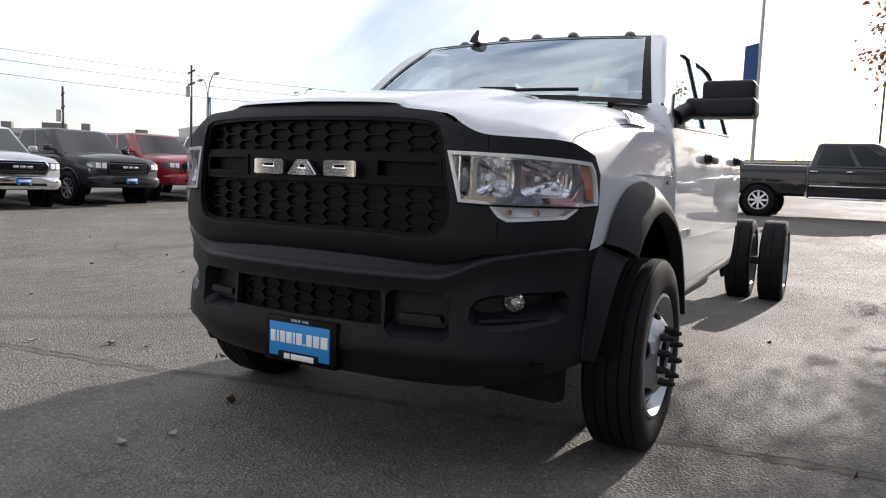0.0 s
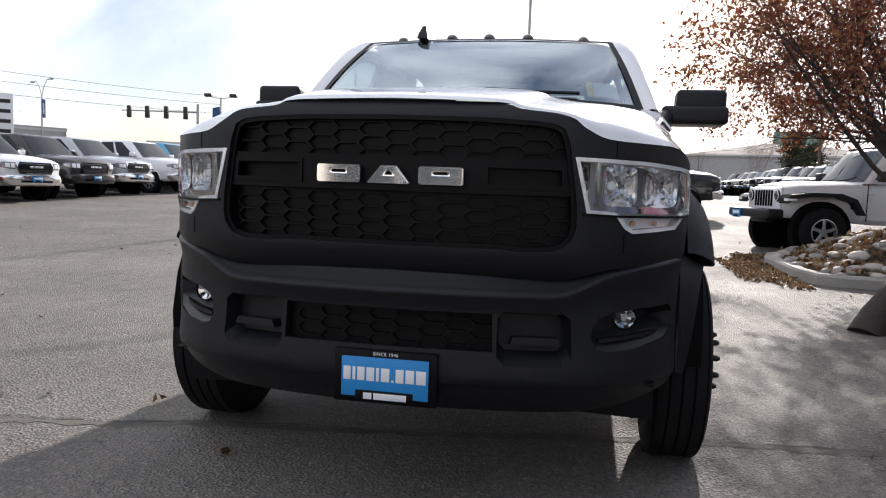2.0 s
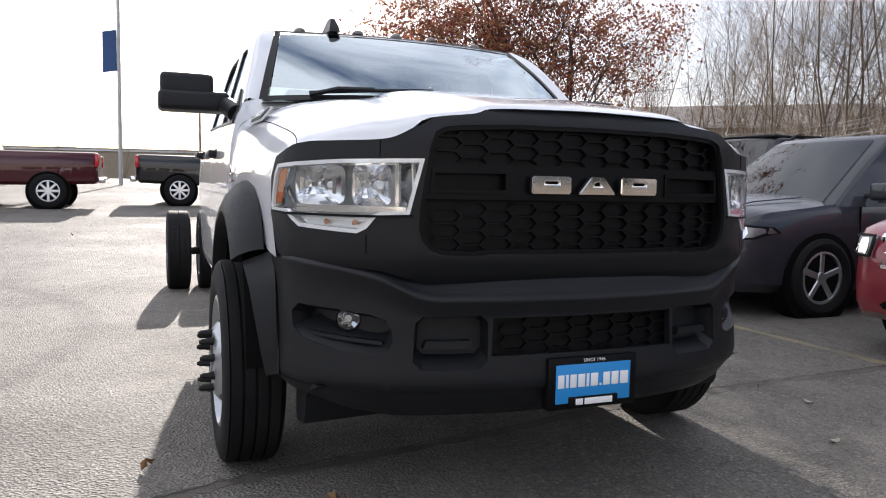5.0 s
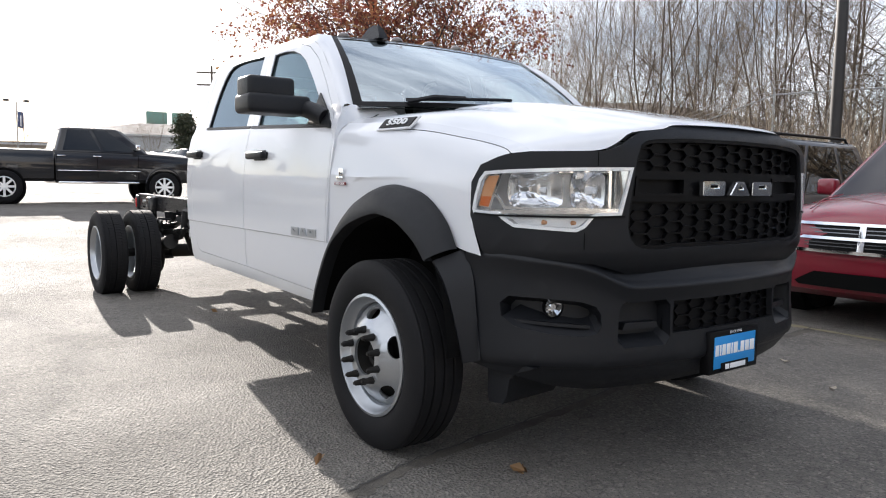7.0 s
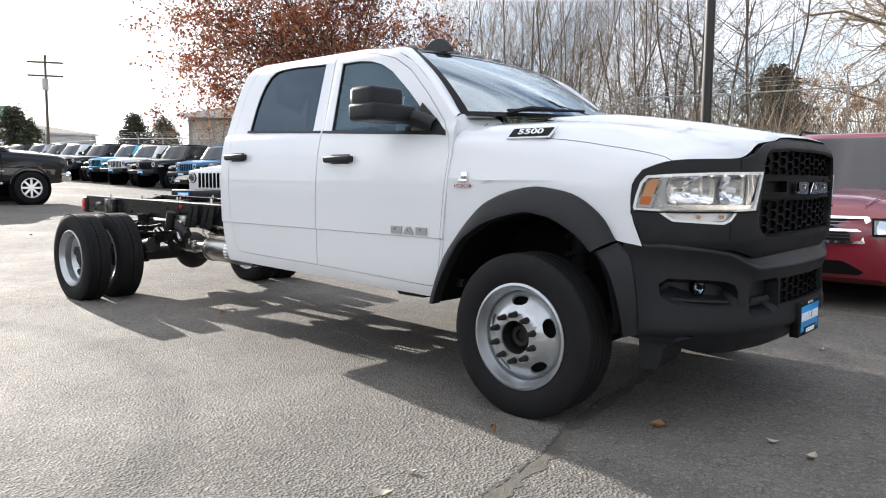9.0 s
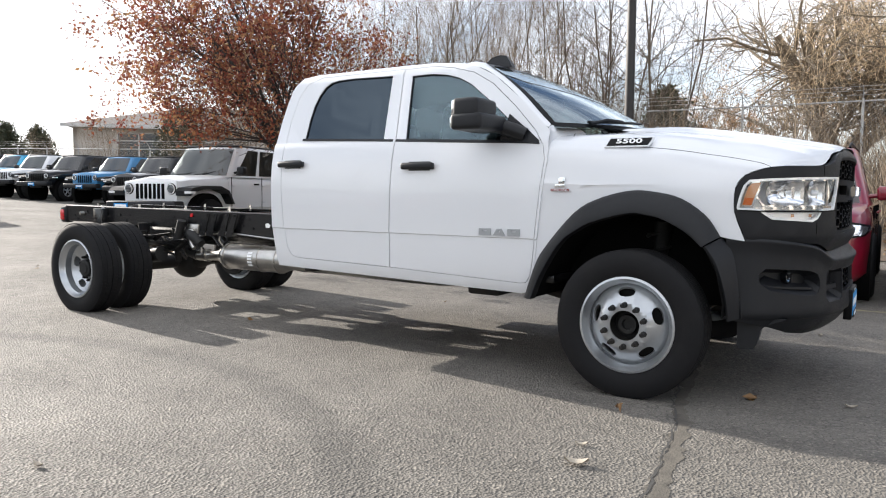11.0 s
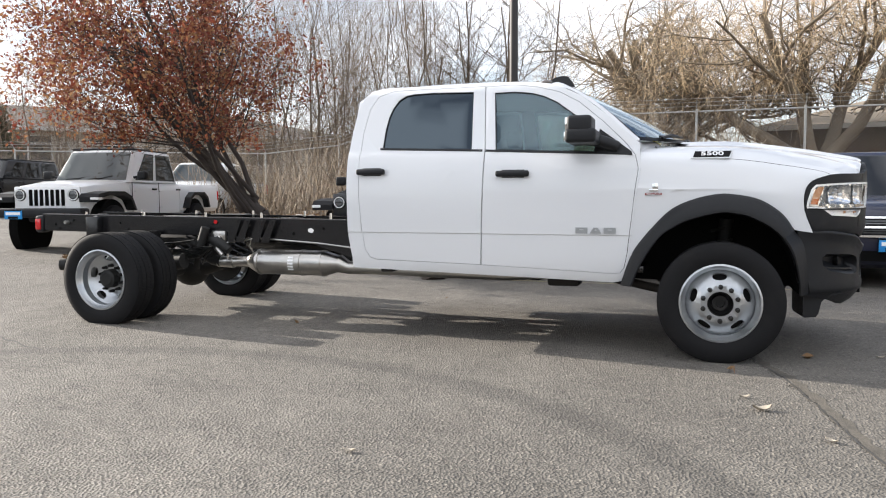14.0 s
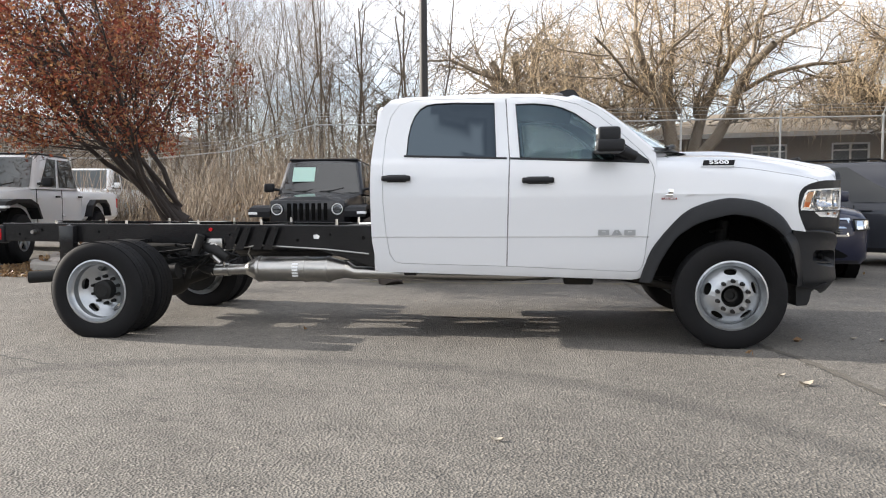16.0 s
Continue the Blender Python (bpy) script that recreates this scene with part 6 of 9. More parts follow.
def cabin_windows(car, g, splits, rear=True):
    for side in (1, -1):
        for a0, a1, t0, t1 in splits:
            q = [(a0, 0.06), (a1, 0.06), (t1, 0.90), (t0, 0.90)]
            bm = panel([(i, j) for i, j in q], [], lambda a, b: cabin_corner(g, a, b, side) + Vector((0, side * 0.006, 0.002)), (), (0.3, 0.6), 0, (0, side, 0))
            part("side_window", bm, M["car_glass"], car)
    w0, w1, c = g["w0"] - 0.10, g["w1"] - 0.10, 0.0

    def ws(y, b):
        x = g["f0"] + (g["f1"] - g["f0"]) * b
        w = g["w0"] - 0.09 + (g["w1"] - g["w0"]) * b
        return Vector((x + 0.05 * (1 - (y) ** 2) + 0.010, y * w, g["z0"] + (g["z1"] - g["z0"]) * b + 0.004))
    part("windscreen", grid_sheet(ws, list(np.linspace(-1, 1, 9)), [0.05, 0.3, 0.6, 0.92]), M["car_screen"], car)
    if rear:
        def rw(y, b):
            x = g["r0"] + (g["r1"] - g["r0"]) * b
            w = g["w0"] - 0.16 + (g["w1"] - g["w0"]) * b
            return Vector((x - 0.008, y * w, g["z0"] + (g["z1"] - g["z0"]) * b))
        part("rear_window", grid_sheet(rw, [-1, 0, 1], [0.1, 0.88]), M["car_glass"], car)


CAR_TYRE, CAR_RIM = {}, {}


def car_wheel(car, x, y, r, rim_r, side, spokes=7, mat="silver_rim"):
    """A tyre with a spoked rim and a dark arch behind it."""
    bm = lathe(bmesh.new(), [(rim_r, -0.09), (rim_r + 0.02, -0.11), (r - 0.05, -0.12), (r - 0.012, -0.10), (r, -0.07), (r, 0.07), (r - 0.02, 0.11), (rim_r, 0.10)], 32)
    bmesh.ops.recalc_face_normals(bm, faces=bm.faces)
    wh = part("wheel", bm, M["rubber"], car, "", 35)
    wh.matrix_basis = pose(x, y, r, 0, 0, 0 if side < 0 else 180)
    bm = lathe(bmesh.new(), [(rim_r, -0.10), (rim_r - 0.02, -0.105), (rim_r - 0.03, -0.06), (rim_r - 0.03, 0.05)], 32)
    for k in range(spokes):
        a = 2 * math.pi * k / spokes
        box(bm, -0.028, 0.028, -0.092, -0.065, 0.03, rim_r - 0.012, 0.008, 1, pose(0, 0, 0, 0, math.degrees(a), 0))
    rod(bm, (0, -0.06, 0), (0, -0.098, 0), 0.07, 0.05, 16)
    part("rim", bm, M[mat], wh, "", 35)
    part("brake", lathe(bmesh.new(), [(0.0, -0.03), (rim_r - 0.03, -0.03)], 24), M["void"], wh)
    return wh


def arch(car, x, y, r, side):
    bm = rod(bmesh.new(), (x, y - side * 0.16, r * 0.92), (x, y + side * 0.004, r * 0.92), r * 1.15, r * 1.15, 28)
    part("wheel_arch", bm, M["void"], car)


def front_plate(car, x, z, y=0.0):
    pl = part("plate", box(bmesh.new(), x - 0.012, x + 0.012, y - 0.155, y + 0.155, z - 0.08, z + 0.08, 0.004), M["plate_blue"], car, "blue dealer plate with white writing bar")
    part("writing_bar", box(bmesh.new(), x + 0.012, x + 0.015, y - 0.13, y + 0.13, z - 0.012, z + 0.035, 0.001), M["letter_white"], pl)
    part("plate_tab", box(box(bmesh.new(), x + 0.012, x + 0.016, y - 0.09, y + 0.09, z - 0.075, z - 0.035, 0.001), x + 0.011, x + 0.015, y - 0.155, y + 0.155, z + 0.058, z + 0.08, 0.001), M["mesh_plastic"], pl)


def car_mirrors(car, x, w, z, mat):
    for s in (1, -1):
        bm = box(bmesh.new(), x - 0.06, x + 0.08, s * (w + 0.06), s * (w + 0.24), z - 0.06, z + 0.10, 0.035, 3)
        rod(bm, (x, s * (w - 0.04), z - 0.02), (x, s * (w + 0.1), z), 0.025)
        part("side_mirror", bm, mat, car)


def pickup(place, turn, color, label, heavy=False, chrome=True):
    """A parked crew-cab pickup, nose at the origin pointing to +x."""
    car = thing("pickup_truck", label, "pickup truck", place, turn, "parked pickup trucks")
    p = PAINT[color]
    lift = 0.10 if heavy else 0.0
    L, W, belt = (6.05, 1.0, 1.36) if heavy else (5.80, 0.99, 1.27)
    H = 1.98 if heavy else 1.90
    st = [(-0.02, 0.80, 0.62 + lift, 1.02 + lift, 0.02), (-0.10, 0.90, 0.50 + lift, 1.12 + lift, 0.05), (-0.28, 0.955, 0.44 + lift, belt - 0.09, 0.07), (-0.75, W, 0.42 + lift, belt - 0.05, 0.085), (-1.40, W, 0.42 + lift, belt - 0.01, 0.08),
          (-1.62, W, 0.42 + lift, belt, 0.02), (-3.75, W, 0.42 + lift, belt + 0.02, 0.0)]
    part("body", loft(st), p, car, "", 35)
    bed = loft([(-3.79, W, 0.45 + lift, belt + 0.02, -0.30), (-4.5, W, 0.45 + lift, belt + 0.02, -0.30), (-L + 0.12, W, 0.50 + lift, belt + 0.03, -0.30), (-L + 0.02, 0.94, 0.58 + lift, belt + 0.02, 0.0)])
    part("cargo_bed", bed, p, car, "", 35)
    g = dict(f0=-1.42, f1=-2.15, r0=-3.74, r1=-3.55, w0=W - 0.045, w1=W - 0.23, z0=belt - 0.02, z1=H)
    part("cab", cabin_mesh(g), p, car, "", 35)
    cabin_windows(car, g, ((0.10, 0.47, 0.26, 0.50), (0.52, 0.93, 0.55, 0.90)))
    gm = M["chrome"] if chrome else M["mesh_plastic"]
    front = lambda y, z, o: Vector((interp(abs(y), [0.0, 0.45, 0.62, 0.74, 0.82, 0.89, 0.935, 0.965], [0.045, 0.030, 0.012, -0.008, -0.030, -0.085, -0.19, -0.33]) + o - 0.22 * max(0, z - 1.0), y, z + lift))
    cuts = [q * sg_ for q in (0.15, 0.3, 0.4, 0.48, 0.55, 0.62, 0.68, 0.74, 0.79, 0.83, 0.87, 0.90, 0.93) for sg_ in (1, -1)]
    mouth = [(-0.49, 0.79), (0.49, 0.79), (0.555, 0.90), (0.56, 1.00), (0.50, 1.095), (-0.50, 1.095), (-0.56, 1.00), (-0.555, 0.90)]
    gr = part("grille", panel(mouth, [], lambda y, z: front(y, z, -0.01), cuts, [0.9, 1.0], 0.04, (1, 0, 0)), M["mesh_plastic"], car)
    part("grille_frame", panel(grown(mouth, 0.030), [grown(mouth, -0.006)], lambda y, z: front(y, z, 0.022), cuts, [0.9, 1.0], 0.05, (1, 0, 0)), gm if chrome else p, gr)
    for z in (0.835, 0.875, 1.045):
        part("grille_bar", panel([(-0.53, z - 0.006), (0.53, z - 0.006), (0.53, z + 0.006), (-0.53, z + 0.006)], [], lambda y, zz: front(y, zz, 0.004), cuts, (), 0.02, (1, 0, 0)), M["lamp_grey"], gr)
    part("grille_bar", panel([(-0.55, 0.905), (0.55, 0.905), (0.55, 1.01), (-0.55, 1.01)], [], lambda y, zz: front(y, zz, 0.010), cuts, (), 0.03, (1, 0, 0)), M["mesh_plastic"], gr)
    for y in (-0.15, 0.0, 0.15):
        part("maker_badge", box(bmesh.new(), 0.052, 0.072, y - 0.062, y + 0.062, 0.93 + lift, 0.985 + lift, 0.008), M["chrome"], gr)
    for s in (1, -1):
        lamp_loop = [(s * 0.612, 0.895), (s * 0.78, 0.90), (s * 0.90, 0.925), (s * 0.955, 0.965), (s * 0.958, 1.035), (s * 0.90, 1.075), (s * 0.60, 1.075)]
        hl = part("headlight", panel(lamp_loop, [], lambda y, z: front(y, z, 0.014), cuts, (), 0.05, (1, 0, 0)), M["lamp_grey"], car)
        for y0, y1 in ((0.63, 0.735), (0.76, 0.86)):
            part("reflector", panel([(s * y0, 0.925), (s * y1, 0.93), (s * y1, 1.05), (s * y0, 1.05)], [], lambda y, z: front(y, z, 0.020), cuts, (), 0.01, (1, 0, 0)), M["lamp_silver"], hl)
        part("flare_lip", tube(bmesh.new(), [(-1.02 + 0.50 * math.cos(t), s * (W + 0.002), 0.40 + lift * 0.5 + 0.50 * math.sin(t)) for t in np.linspace(0.15, math.pi - 0.15, 14)], 0.020, 6), p, car)
        car_wheel(car, -1.02, s * (W - 0.068), 0.415 if heavy else 0.40, 0.26, s, 8, "lamp_silver" if heavy else "silver_rim")
        car_wheel(car, -1.02 - (3.9 if heavy else 3.67), s * (W - 0.068), 0.415 if heavy else 0.40, 0.26, s, 8, "lamp_silver" if heavy else "silver_rim")
        for xw in (-1.02, -1.02 - (3.9 if heavy else 3.67)):
            arch(car, xw, s * (W - 0.005), 0.43, s)
        part("tail_lamp", box(bmesh.new(), -L - 0.005, -L + 0.09, s * (W - 0.19), s * (W + 0.004), 0.92 + lift, 1.24 + lift, 0.02), M["red_lens"], car)
        for xg in (-1.70, -2.74, -3.72):
            part("door_gap", box(bmesh.new(), xg - 0.005, xg + 0.005, s * (W - 0.02), s * (W + 0.0015), 0.55 + lift, belt - 0.10, 0), M["void"], car)
        for xh in (-2.75, -3.62):
            part("door_handle", box(bmesh.new(), xh - 0.10, xh + 0.10, s * W, s * (W + 0.035), 1.13 + lift * 0.8, 1.165 + lift * 0.8, 0.01), M["chrome"] if chrome else p, car)
        part("side_step", box(bmesh.new(), -3.7, -1.7, s * (W - 0.08), s * (W + 0.05), 0.40 + lift, 0.46 + lift, 0.015), M["chrome"] if heavy else M["mesh_plastic"], car)
        if heavy:
            part("chrome_strip", box(bmesh.new(), -3.7, -1.65, s * (W - 0.01), s * (W + 0.008), 0.83, 0.855, 0.004), M["chrome"], car)
    bm = loft([(0.10, 0.72, 0.52 + lift, 0.72 + lift, 0.0), (0.06, 0.84, 0.47 + lift, 0.75 + lift, 0.0), (-0.06, 0.94, 0.47 + lift, 0.75 + lift, 0.0), (-0.24, 0.985, 0.50 + lift, 0.74 + lift, 0.0)])
    part("front_bumper", bm, M["chrome"] if chrome else p, car)
    part("bumper_inlet", box(bmesh.new(), 0.05, 0.112, -0.50, 0.50, 0.54 + lift, 0.60 + lift, 0.01), M["void"], car)
    part("rear_bumper", box(bmesh.new(), -L - 0.14, -L + 0.02, -0.93, 0.93, 0.52 + lift, 0.68 + lift, 0.04, 3), M["chrome"], car)
    front_plate(car, 0.125, 0.64 + lift)
    car_mirrors(car, -1.75, W - 0.06, belt + 0.10, M["chrome"] if heavy else p)
    return car


def suv(place, turn, color, label):
    """A parked crossover, nose at the origin pointing to +x."""
    car = thing("crossover_car", label, "car", place, turn, "parked crossovers")
    p = PAINT[color]
    W, belt, H, L = 0.915, 1.06, 1.70, 4.89
    st = [(0.0, 0.62, 0.46, 0.74, 0.03), (-0.05, 0.74, 0.30, 0.83, 0.05), (-0.16, 0.83, 0.24, 0.905, 0.06), (-0.42, 0.89, 0.23, 0.965, 0.075), (-0.8, W, 0.22, 1.005, 0.08), (-1.2, W, 0.22, 1.05, 0.06), (-4.5, W, 0.24, 1.10, 0.0), (-L + 0.1, 0.86, 0.34, 1.06, 0.0), (-L, 0.76, 0.45, 0.98, 0.0)]
    part("body", loft(st), p, car, "", 35)
    g = dict(f0=-1.05, f1=-2.00, r0=-4.72, r1=-4.35, w0=W - 0.04, w1=W - 0.24, z0=1.0, z1=H)
    part("cabin", cabin_mesh(g), p, car, "", 35)
    cabin_windows(car, g, ((0.16, 0.40, 0.30, 0.42), (0.44, 0.70, 0.45, 0.70), (0.73, 0.94, 0.73, 0.90)))

    def nose(y, z):
        a = abs(y)
        return 0.034 - 0.19 * y * y - 0.55 * max(0, a - 0.60) ** 1.2 - 0.30 * max(0, z - 0.70)

    gr = part("grille", panel([(-0.50, 0.635), (0.50, 0.635), (0.555, 0.73), (0.52, 0.845), (-0.52, 0.845), (-0.555, 0.73)], [], lambda y, z: Vector((nose(y, z), y, z)), list(np.arange(-0.5, 0.51, 0.1)), (0.7, 0.76), 0.04, (1, 0, 0)), M["mesh_plastic"], car)
    for lp in ([(-0.52, 0.615), (0.52, 0.615), (0.53, 0.640), (-0.53, 0.640)], [(-0.55, 0.835), (0.55, 0.835), (0.54, 0.858), (-0.54, 0.858)], [(-0.57, 0.722), (0.57, 0.722), (0.57, 0.745), (-0.57, 0.745)],
               [(-0.024, 0.614), (0.024, 0.614), (0.024, 0.856), (-0.024, 0.856)], [(-0.605, 0.735), (-0.53, 0.615), (-0.495, 0.63), (-0.56, 0.735), (-0.51, 0.84), (-0.55, 0.856)], [(0.605, 0.735), (0.53, 0.615), (0.495, 0.63), (0.56, 0.735), (0.51, 0.84), (0.55, 0.856)]):
        part("chrome_bar", panel(lp, [], lambda y, z: Vector((nose(y, z) + 0.022, y, z)), list(np.arange(-0.5, 0.51, 0.1)), (), 0.03, (1, 0, 0)), M["chrome"], gr)
    for z in (0.668, 0.695, 0.775, 0.805):
        part("grille_slat", panel([(-0.50, z - 0.004), (0.50, z - 0.004), (0.50, z + 0.004), (-0.50, z + 0.004)], [], lambda y, zz: Vector((nose(y, zz) + 0.006, y, zz)), list(np.arange(-0.5, 0.51, 0.1)), (), 0.01, (1, 0, 0)), M["lamp_grey"], gr)
    for s in (1, -1):
        lp = [(s * 0.60, 0.690), (s * 0.72, 0.688), (s * 0.86, 0.712), (s * 0.898, 0.765), (s * 0.890, 0.812), (s * 0.76, 0.842), (s * 0.585, 0.842)]
        face = lambda y, z, o: Vector((interp(abs(y), [0.0, 0.55, 0.62, 0.74, 0.83, 0.89, 0.905], [0.03, 0.015, 0.0, -0.05, -0.16, -0.36, -0.52]) + o - 0.30 * max(0, z - 0.72), y * (1 + 0.012 * (abs(y) > 0.8)), z))
        cuts = [s * q for q in (0.62, 0.66, 0.70, 0.74, 0.78, 0.81, 0.84, 0.865, 0.885)]
        hl = part("headlight", panel(lp, [], lambda y, z: face(y, z, 0.020), cuts, (), 0.05, (1, 0, 0)), M["lamp_grey"], car, "clear angular headlight")
        for y0, y1 in ((0.628, 0.712), (0.735, 0.825)):
            rf = panel([(s * y0, 0.716), (s * (y0 + 0.012), 0.706), (s * y1, 0.712), (s * (y1 + 0.01), 0.76), (s * y1, 0.815), (s * (y0 + 0.01), 0.822), (s * (y0 - 0.006), 0.77)], [], lambda y, z: face(y, z, 0.0235), cuts, (), 0.01, (1, 0, 0))
            part("reflector", rf, M["reflector"], hl)
        part("black_lip", panel(grown(lp, 0.004), [grown(lp, -0.014)], lambda y, z: face(y, z, 0.024), cuts, (), 0.012, (1, 0, 0)), M["mesh_plastic"], hl)
        fc = Vector((nose(0.62, 0.42) - 0.02, s * 0.62, 0.42))
        part("fog_lamp", rod(bmesh.new(), fc, fc + Vector((0.03, s * 0.01, 0)), 0.045, 0.04, 16), M["lamp_grey"], car)
        part("hood_crease", tube(bmesh.new(), [(-0.16, s * 0.50, 0.955), (-0.5, s * 0.56, 1.03), (-1.0, s * 0.62, 1.075)], 0.006, 6), p, car)
        for xg in (-1.42, -2.50, -3.45):
            part("door_gap", box(bmesh.new(), xg - 0.004, xg + 0.004, s * (W - 0.02), s * (W + 0.0015), 0.34, 1.00, 0), M["void"], car)
        for xh in (-2.32, -3.30):
            part("door_handle", box(bmesh.new(), xh - 0.09, xh + 0.09, s * W, s * (W + 0.03), 0.90, 0.93, 0.01), p, car)
        car_wheel(car, -0.97, s * (W - 0.080), 0.36, 0.24, s, 5)
        car_wheel(car, -3.86, s * (W - 0.080), 0.36, 0.24, s, 5)
        for xw in (-0.97, -3.86):
            arch(car, xw, s * (W - 0.002), 0.37, s)
        part("roof_rail", tube(bmesh.new(), [(-2.1, s * 0.60, H), (-2.2, s * 0.61, H + 0.055), (-4.1, s * 0.61, H + 0.055), (-4.2, s * 0.60, H)], 0.018, 8), M["mesh_plastic"], car)
    part("lower_inlet", panel([(-0.50, 0.335), (0.50, 0.335), (0.60, 0.40), (0.57, 0.455), (-0.57, 0.455), (-0.60, 0.40)], [], lambda y, z: Vector((nose(y, z) - 0.010, y, z)), list(np.arange(-0.5, 0.51, 0.1)), (), 0.03, (1, 0, 0)), M["void"], car)
    if color != "wine":
        front_plate(car, 0.055, 0.53)
    car_mirrors(car, -1.55, W - 0.05, 1.12, p)
    part("wiper", tube(bmesh.new(), [(-1.02, -0.5, 1.045), (-1.04, 0.0, 1.055), (-1.10, 0.45, 1.075)], 0.010, 6), M["mesh_plastic"], car)
    return car


def off_roader(place, turn, color, label, bed=False, sticker=False, tyre=0.40):
    """A parked square off-roader with round lamps, nose at the origin pointing to +x; bed: with a cargo box behind."""
    car = thing("off_roader", label, "off-road car", place, turn, "parked off-roaders")
    p = PAINT[color]
    W = 0.80
    L = 5.45 if bed else 4.65
    body = loft([(-0.02, 0.60, 0.66, 1.10, 0.03), (-0.06, 0.63, 0.62, 1.14, 0.05), (-0.35, 0.66, 0.60, 1.18, 0.06), (-1.30, W - 0.02, 0.58, 1.24, 0.04)])
    part("hood", body, p, car, "", 35)
    cab_end = -3.35 if bed else -L + 0.05
    part("body", loft([(-1.30, W, 0.55, 1.22, 0.02), (-1.45, W + 0.01, 0.54, 1.24, 0.02), (cab_end, W + 0.01, 0.54, 1.25, 0.0)]), p, car, "", 35)
    if bed:
        part("cargo_bed", loft([(cab_end - 0.03, W + 0.01, 0.58, 1.22, -0.3), (-L + 0.02, W + 0.01, 0.60, 1.22, -0.3), (-L, W - 0.04, 0.66, 1.20, 0)]), p, car, "", 35)
    g = dict(f0=-1.33, f1=-1.80, r0=cab_end + 0.02, r1=cab_end + 0.12, w0=W - 0.01, w1=W - 0.12, z0=1.23, z1=1.86)
    top = part("cabin", cabin_mesh(g), p if color != "black" else PAINT["black"], car, "", 35)
    cabin_windows(car, g, ((0.08, 0.44, 0.22, 0.47), (0.50, 0.93, 0.52, 0.92)) if bed else ((0.07, 0.31, 0.17, 0.34), (0.36, 0.60, 0.38, 0.61), (0.65, 0.95, 0.66, 0.94)))
    part("roof_panel", box(bmesh.new(), g["r1"] + 0.02, -1.80, -0.64, 0.64, 1.855, 1.90, 0.03, 3), M["black_plastic"], car)
    # grille face with slots and round lamps
    gr = part("grille", box(bmesh.new(), -0.04, 0.012, -0.60, 0.60, 0.74, 1.13, 0.02, 2), p, car)
    for k in range(7):
        y = (k - 3) * 0.098
        part("grille_slot", box(bmesh.new(), 0.010, 0.016, y - 0.030, y + 0.030, 0.80, 1.08, 0.012), M["void"], gr)
    for s in (1, -1):
        c = Vector((0.01, s * 0.485, 0.985))
        hl = part("headlight", rod(bmesh.new(), c, c + Vector((0.025, 0, 0)), 0.105, 0.098, 24), M["mesh_plastic"], car)
        part("lamp_ring", lathe(bmesh.new(), [(0.074, -0.024), (0.080, -0.034), (0.090, -0.034), (0.094, -0.024)], 24, Matrix.Translation(c) @ pose(0, 0, 0, 0, 0, 90)), M["lamp_silver"], hl)
        part("reflector", rod(bmesh.new(), c + Vector((0.02, 0, 0)), c + Vector((0.034, 0, 0)), 0.076, 0.050, 12), M["lamp_grey"], hl, smooth=0)
        part("lamp_bar", box(bmesh.new(), c.x + 0.02, c.x + 0.037, c.y - 0.06, c.y + 0.06, c.z - 0.008, c.z + 0.008, 0.002), M["mesh_plastic"], hl)
        # flared front fender and rear flare
        bm = bmesh.new()
        yc0, yc1 = s * 0.60, s * 0.94
        lp = [(0.04, 0.86), (0.05, 0.95), (-0.02, 1.01), (-0.35, 1.05), (-0.85, 1.05), (-1.12, 0.96), (-1.28, 0.70), (-1.22, 0.70), (-1.07, 0.90), (-0.83, 0.98), (-0.35, 0.98), (-0.06, 0.93)]
        join(bm, panel(lp, [], lambda x, z: Vector((x, yc1, z)), (), (), 0, (0, s, 0)))
        bmesh.ops.solidify(bm, geom=bm.faces[:], thickness=0.34)
        fm = M["flare_plastic"]
        part("fender_flare", bm, fm, car, "", 30)
        part("marker_lamp", box(bmesh.new(), -0.10, 0.056, s * 0.80, s * 0.945, 0.90, 0.945, 0.01), M["letter_white"], car)
        xr = -0.62 - (3.48 if bed else 3.0)
        lp = [(xr + 0.60, 0.70), (xr + 0.48, 0.93), (xr + 0.28, 1.05), (xr - 0.28, 1.05), (xr - 0.48, 0.93), (xr - 0.58, 0.70), (xr - 0.52, 0.70), (xr - 0.42, 0.89), (xr - 0.25, 0.98), (xr + 0.25, 0.98), (xr + 0.42, 0.89), (xr + 0.54, 0.70)]
        bm = panel(lp, [], lambda x, z: Vector((x, s * 0.94, z)), (), (), 0, (0, s, 0))
        bmesh.ops.solidify(bm, geom=bm.faces[:], thickness=0.15)
        part("fender_flare", bm, fm, car, "", 30)
        for xw in (-0.62, xr):
            car_wheel(car, xw, s * 0.80, tyre, 0.225, s, 5)
            arch(car, xw, s * (W + 0.014), tyre * 1.10, s)
        for xd in (-1.36, -2.42):
            part("door_handle", box(bmesh.new(), xd - 0.92, xd - 0.76, s * (W + 0.01), s * (W + 0.045), 1.08, 1.115, 0.01), M["mesh_plastic"], car)
            part("door_hinge", box(box(bmesh.new(), xd - 0.10, xd, s * (W + 0.005), s * (W + 0.03), 1.05, 1.08, 0.008), xd - 0.10, xd, s * (W + 0.005), s * (W + 0.03), 0.72, 0.75, 0.008), p, car)
            part("door_gap", box(bmesh.new(), xd - 0.006, xd + 0.006, s * (W + 0.004), s * (W + 0.0125), 0.60, 1.23, 0), M["void"], car)
        part("tail_lamp", box(bmesh.new(), -L - 0.012, -L + 0.06, s * 0.66, s * 0.82, 0.86, 1.08, 0.02), M["red_lens"], car)
    bm = bmesh.new()
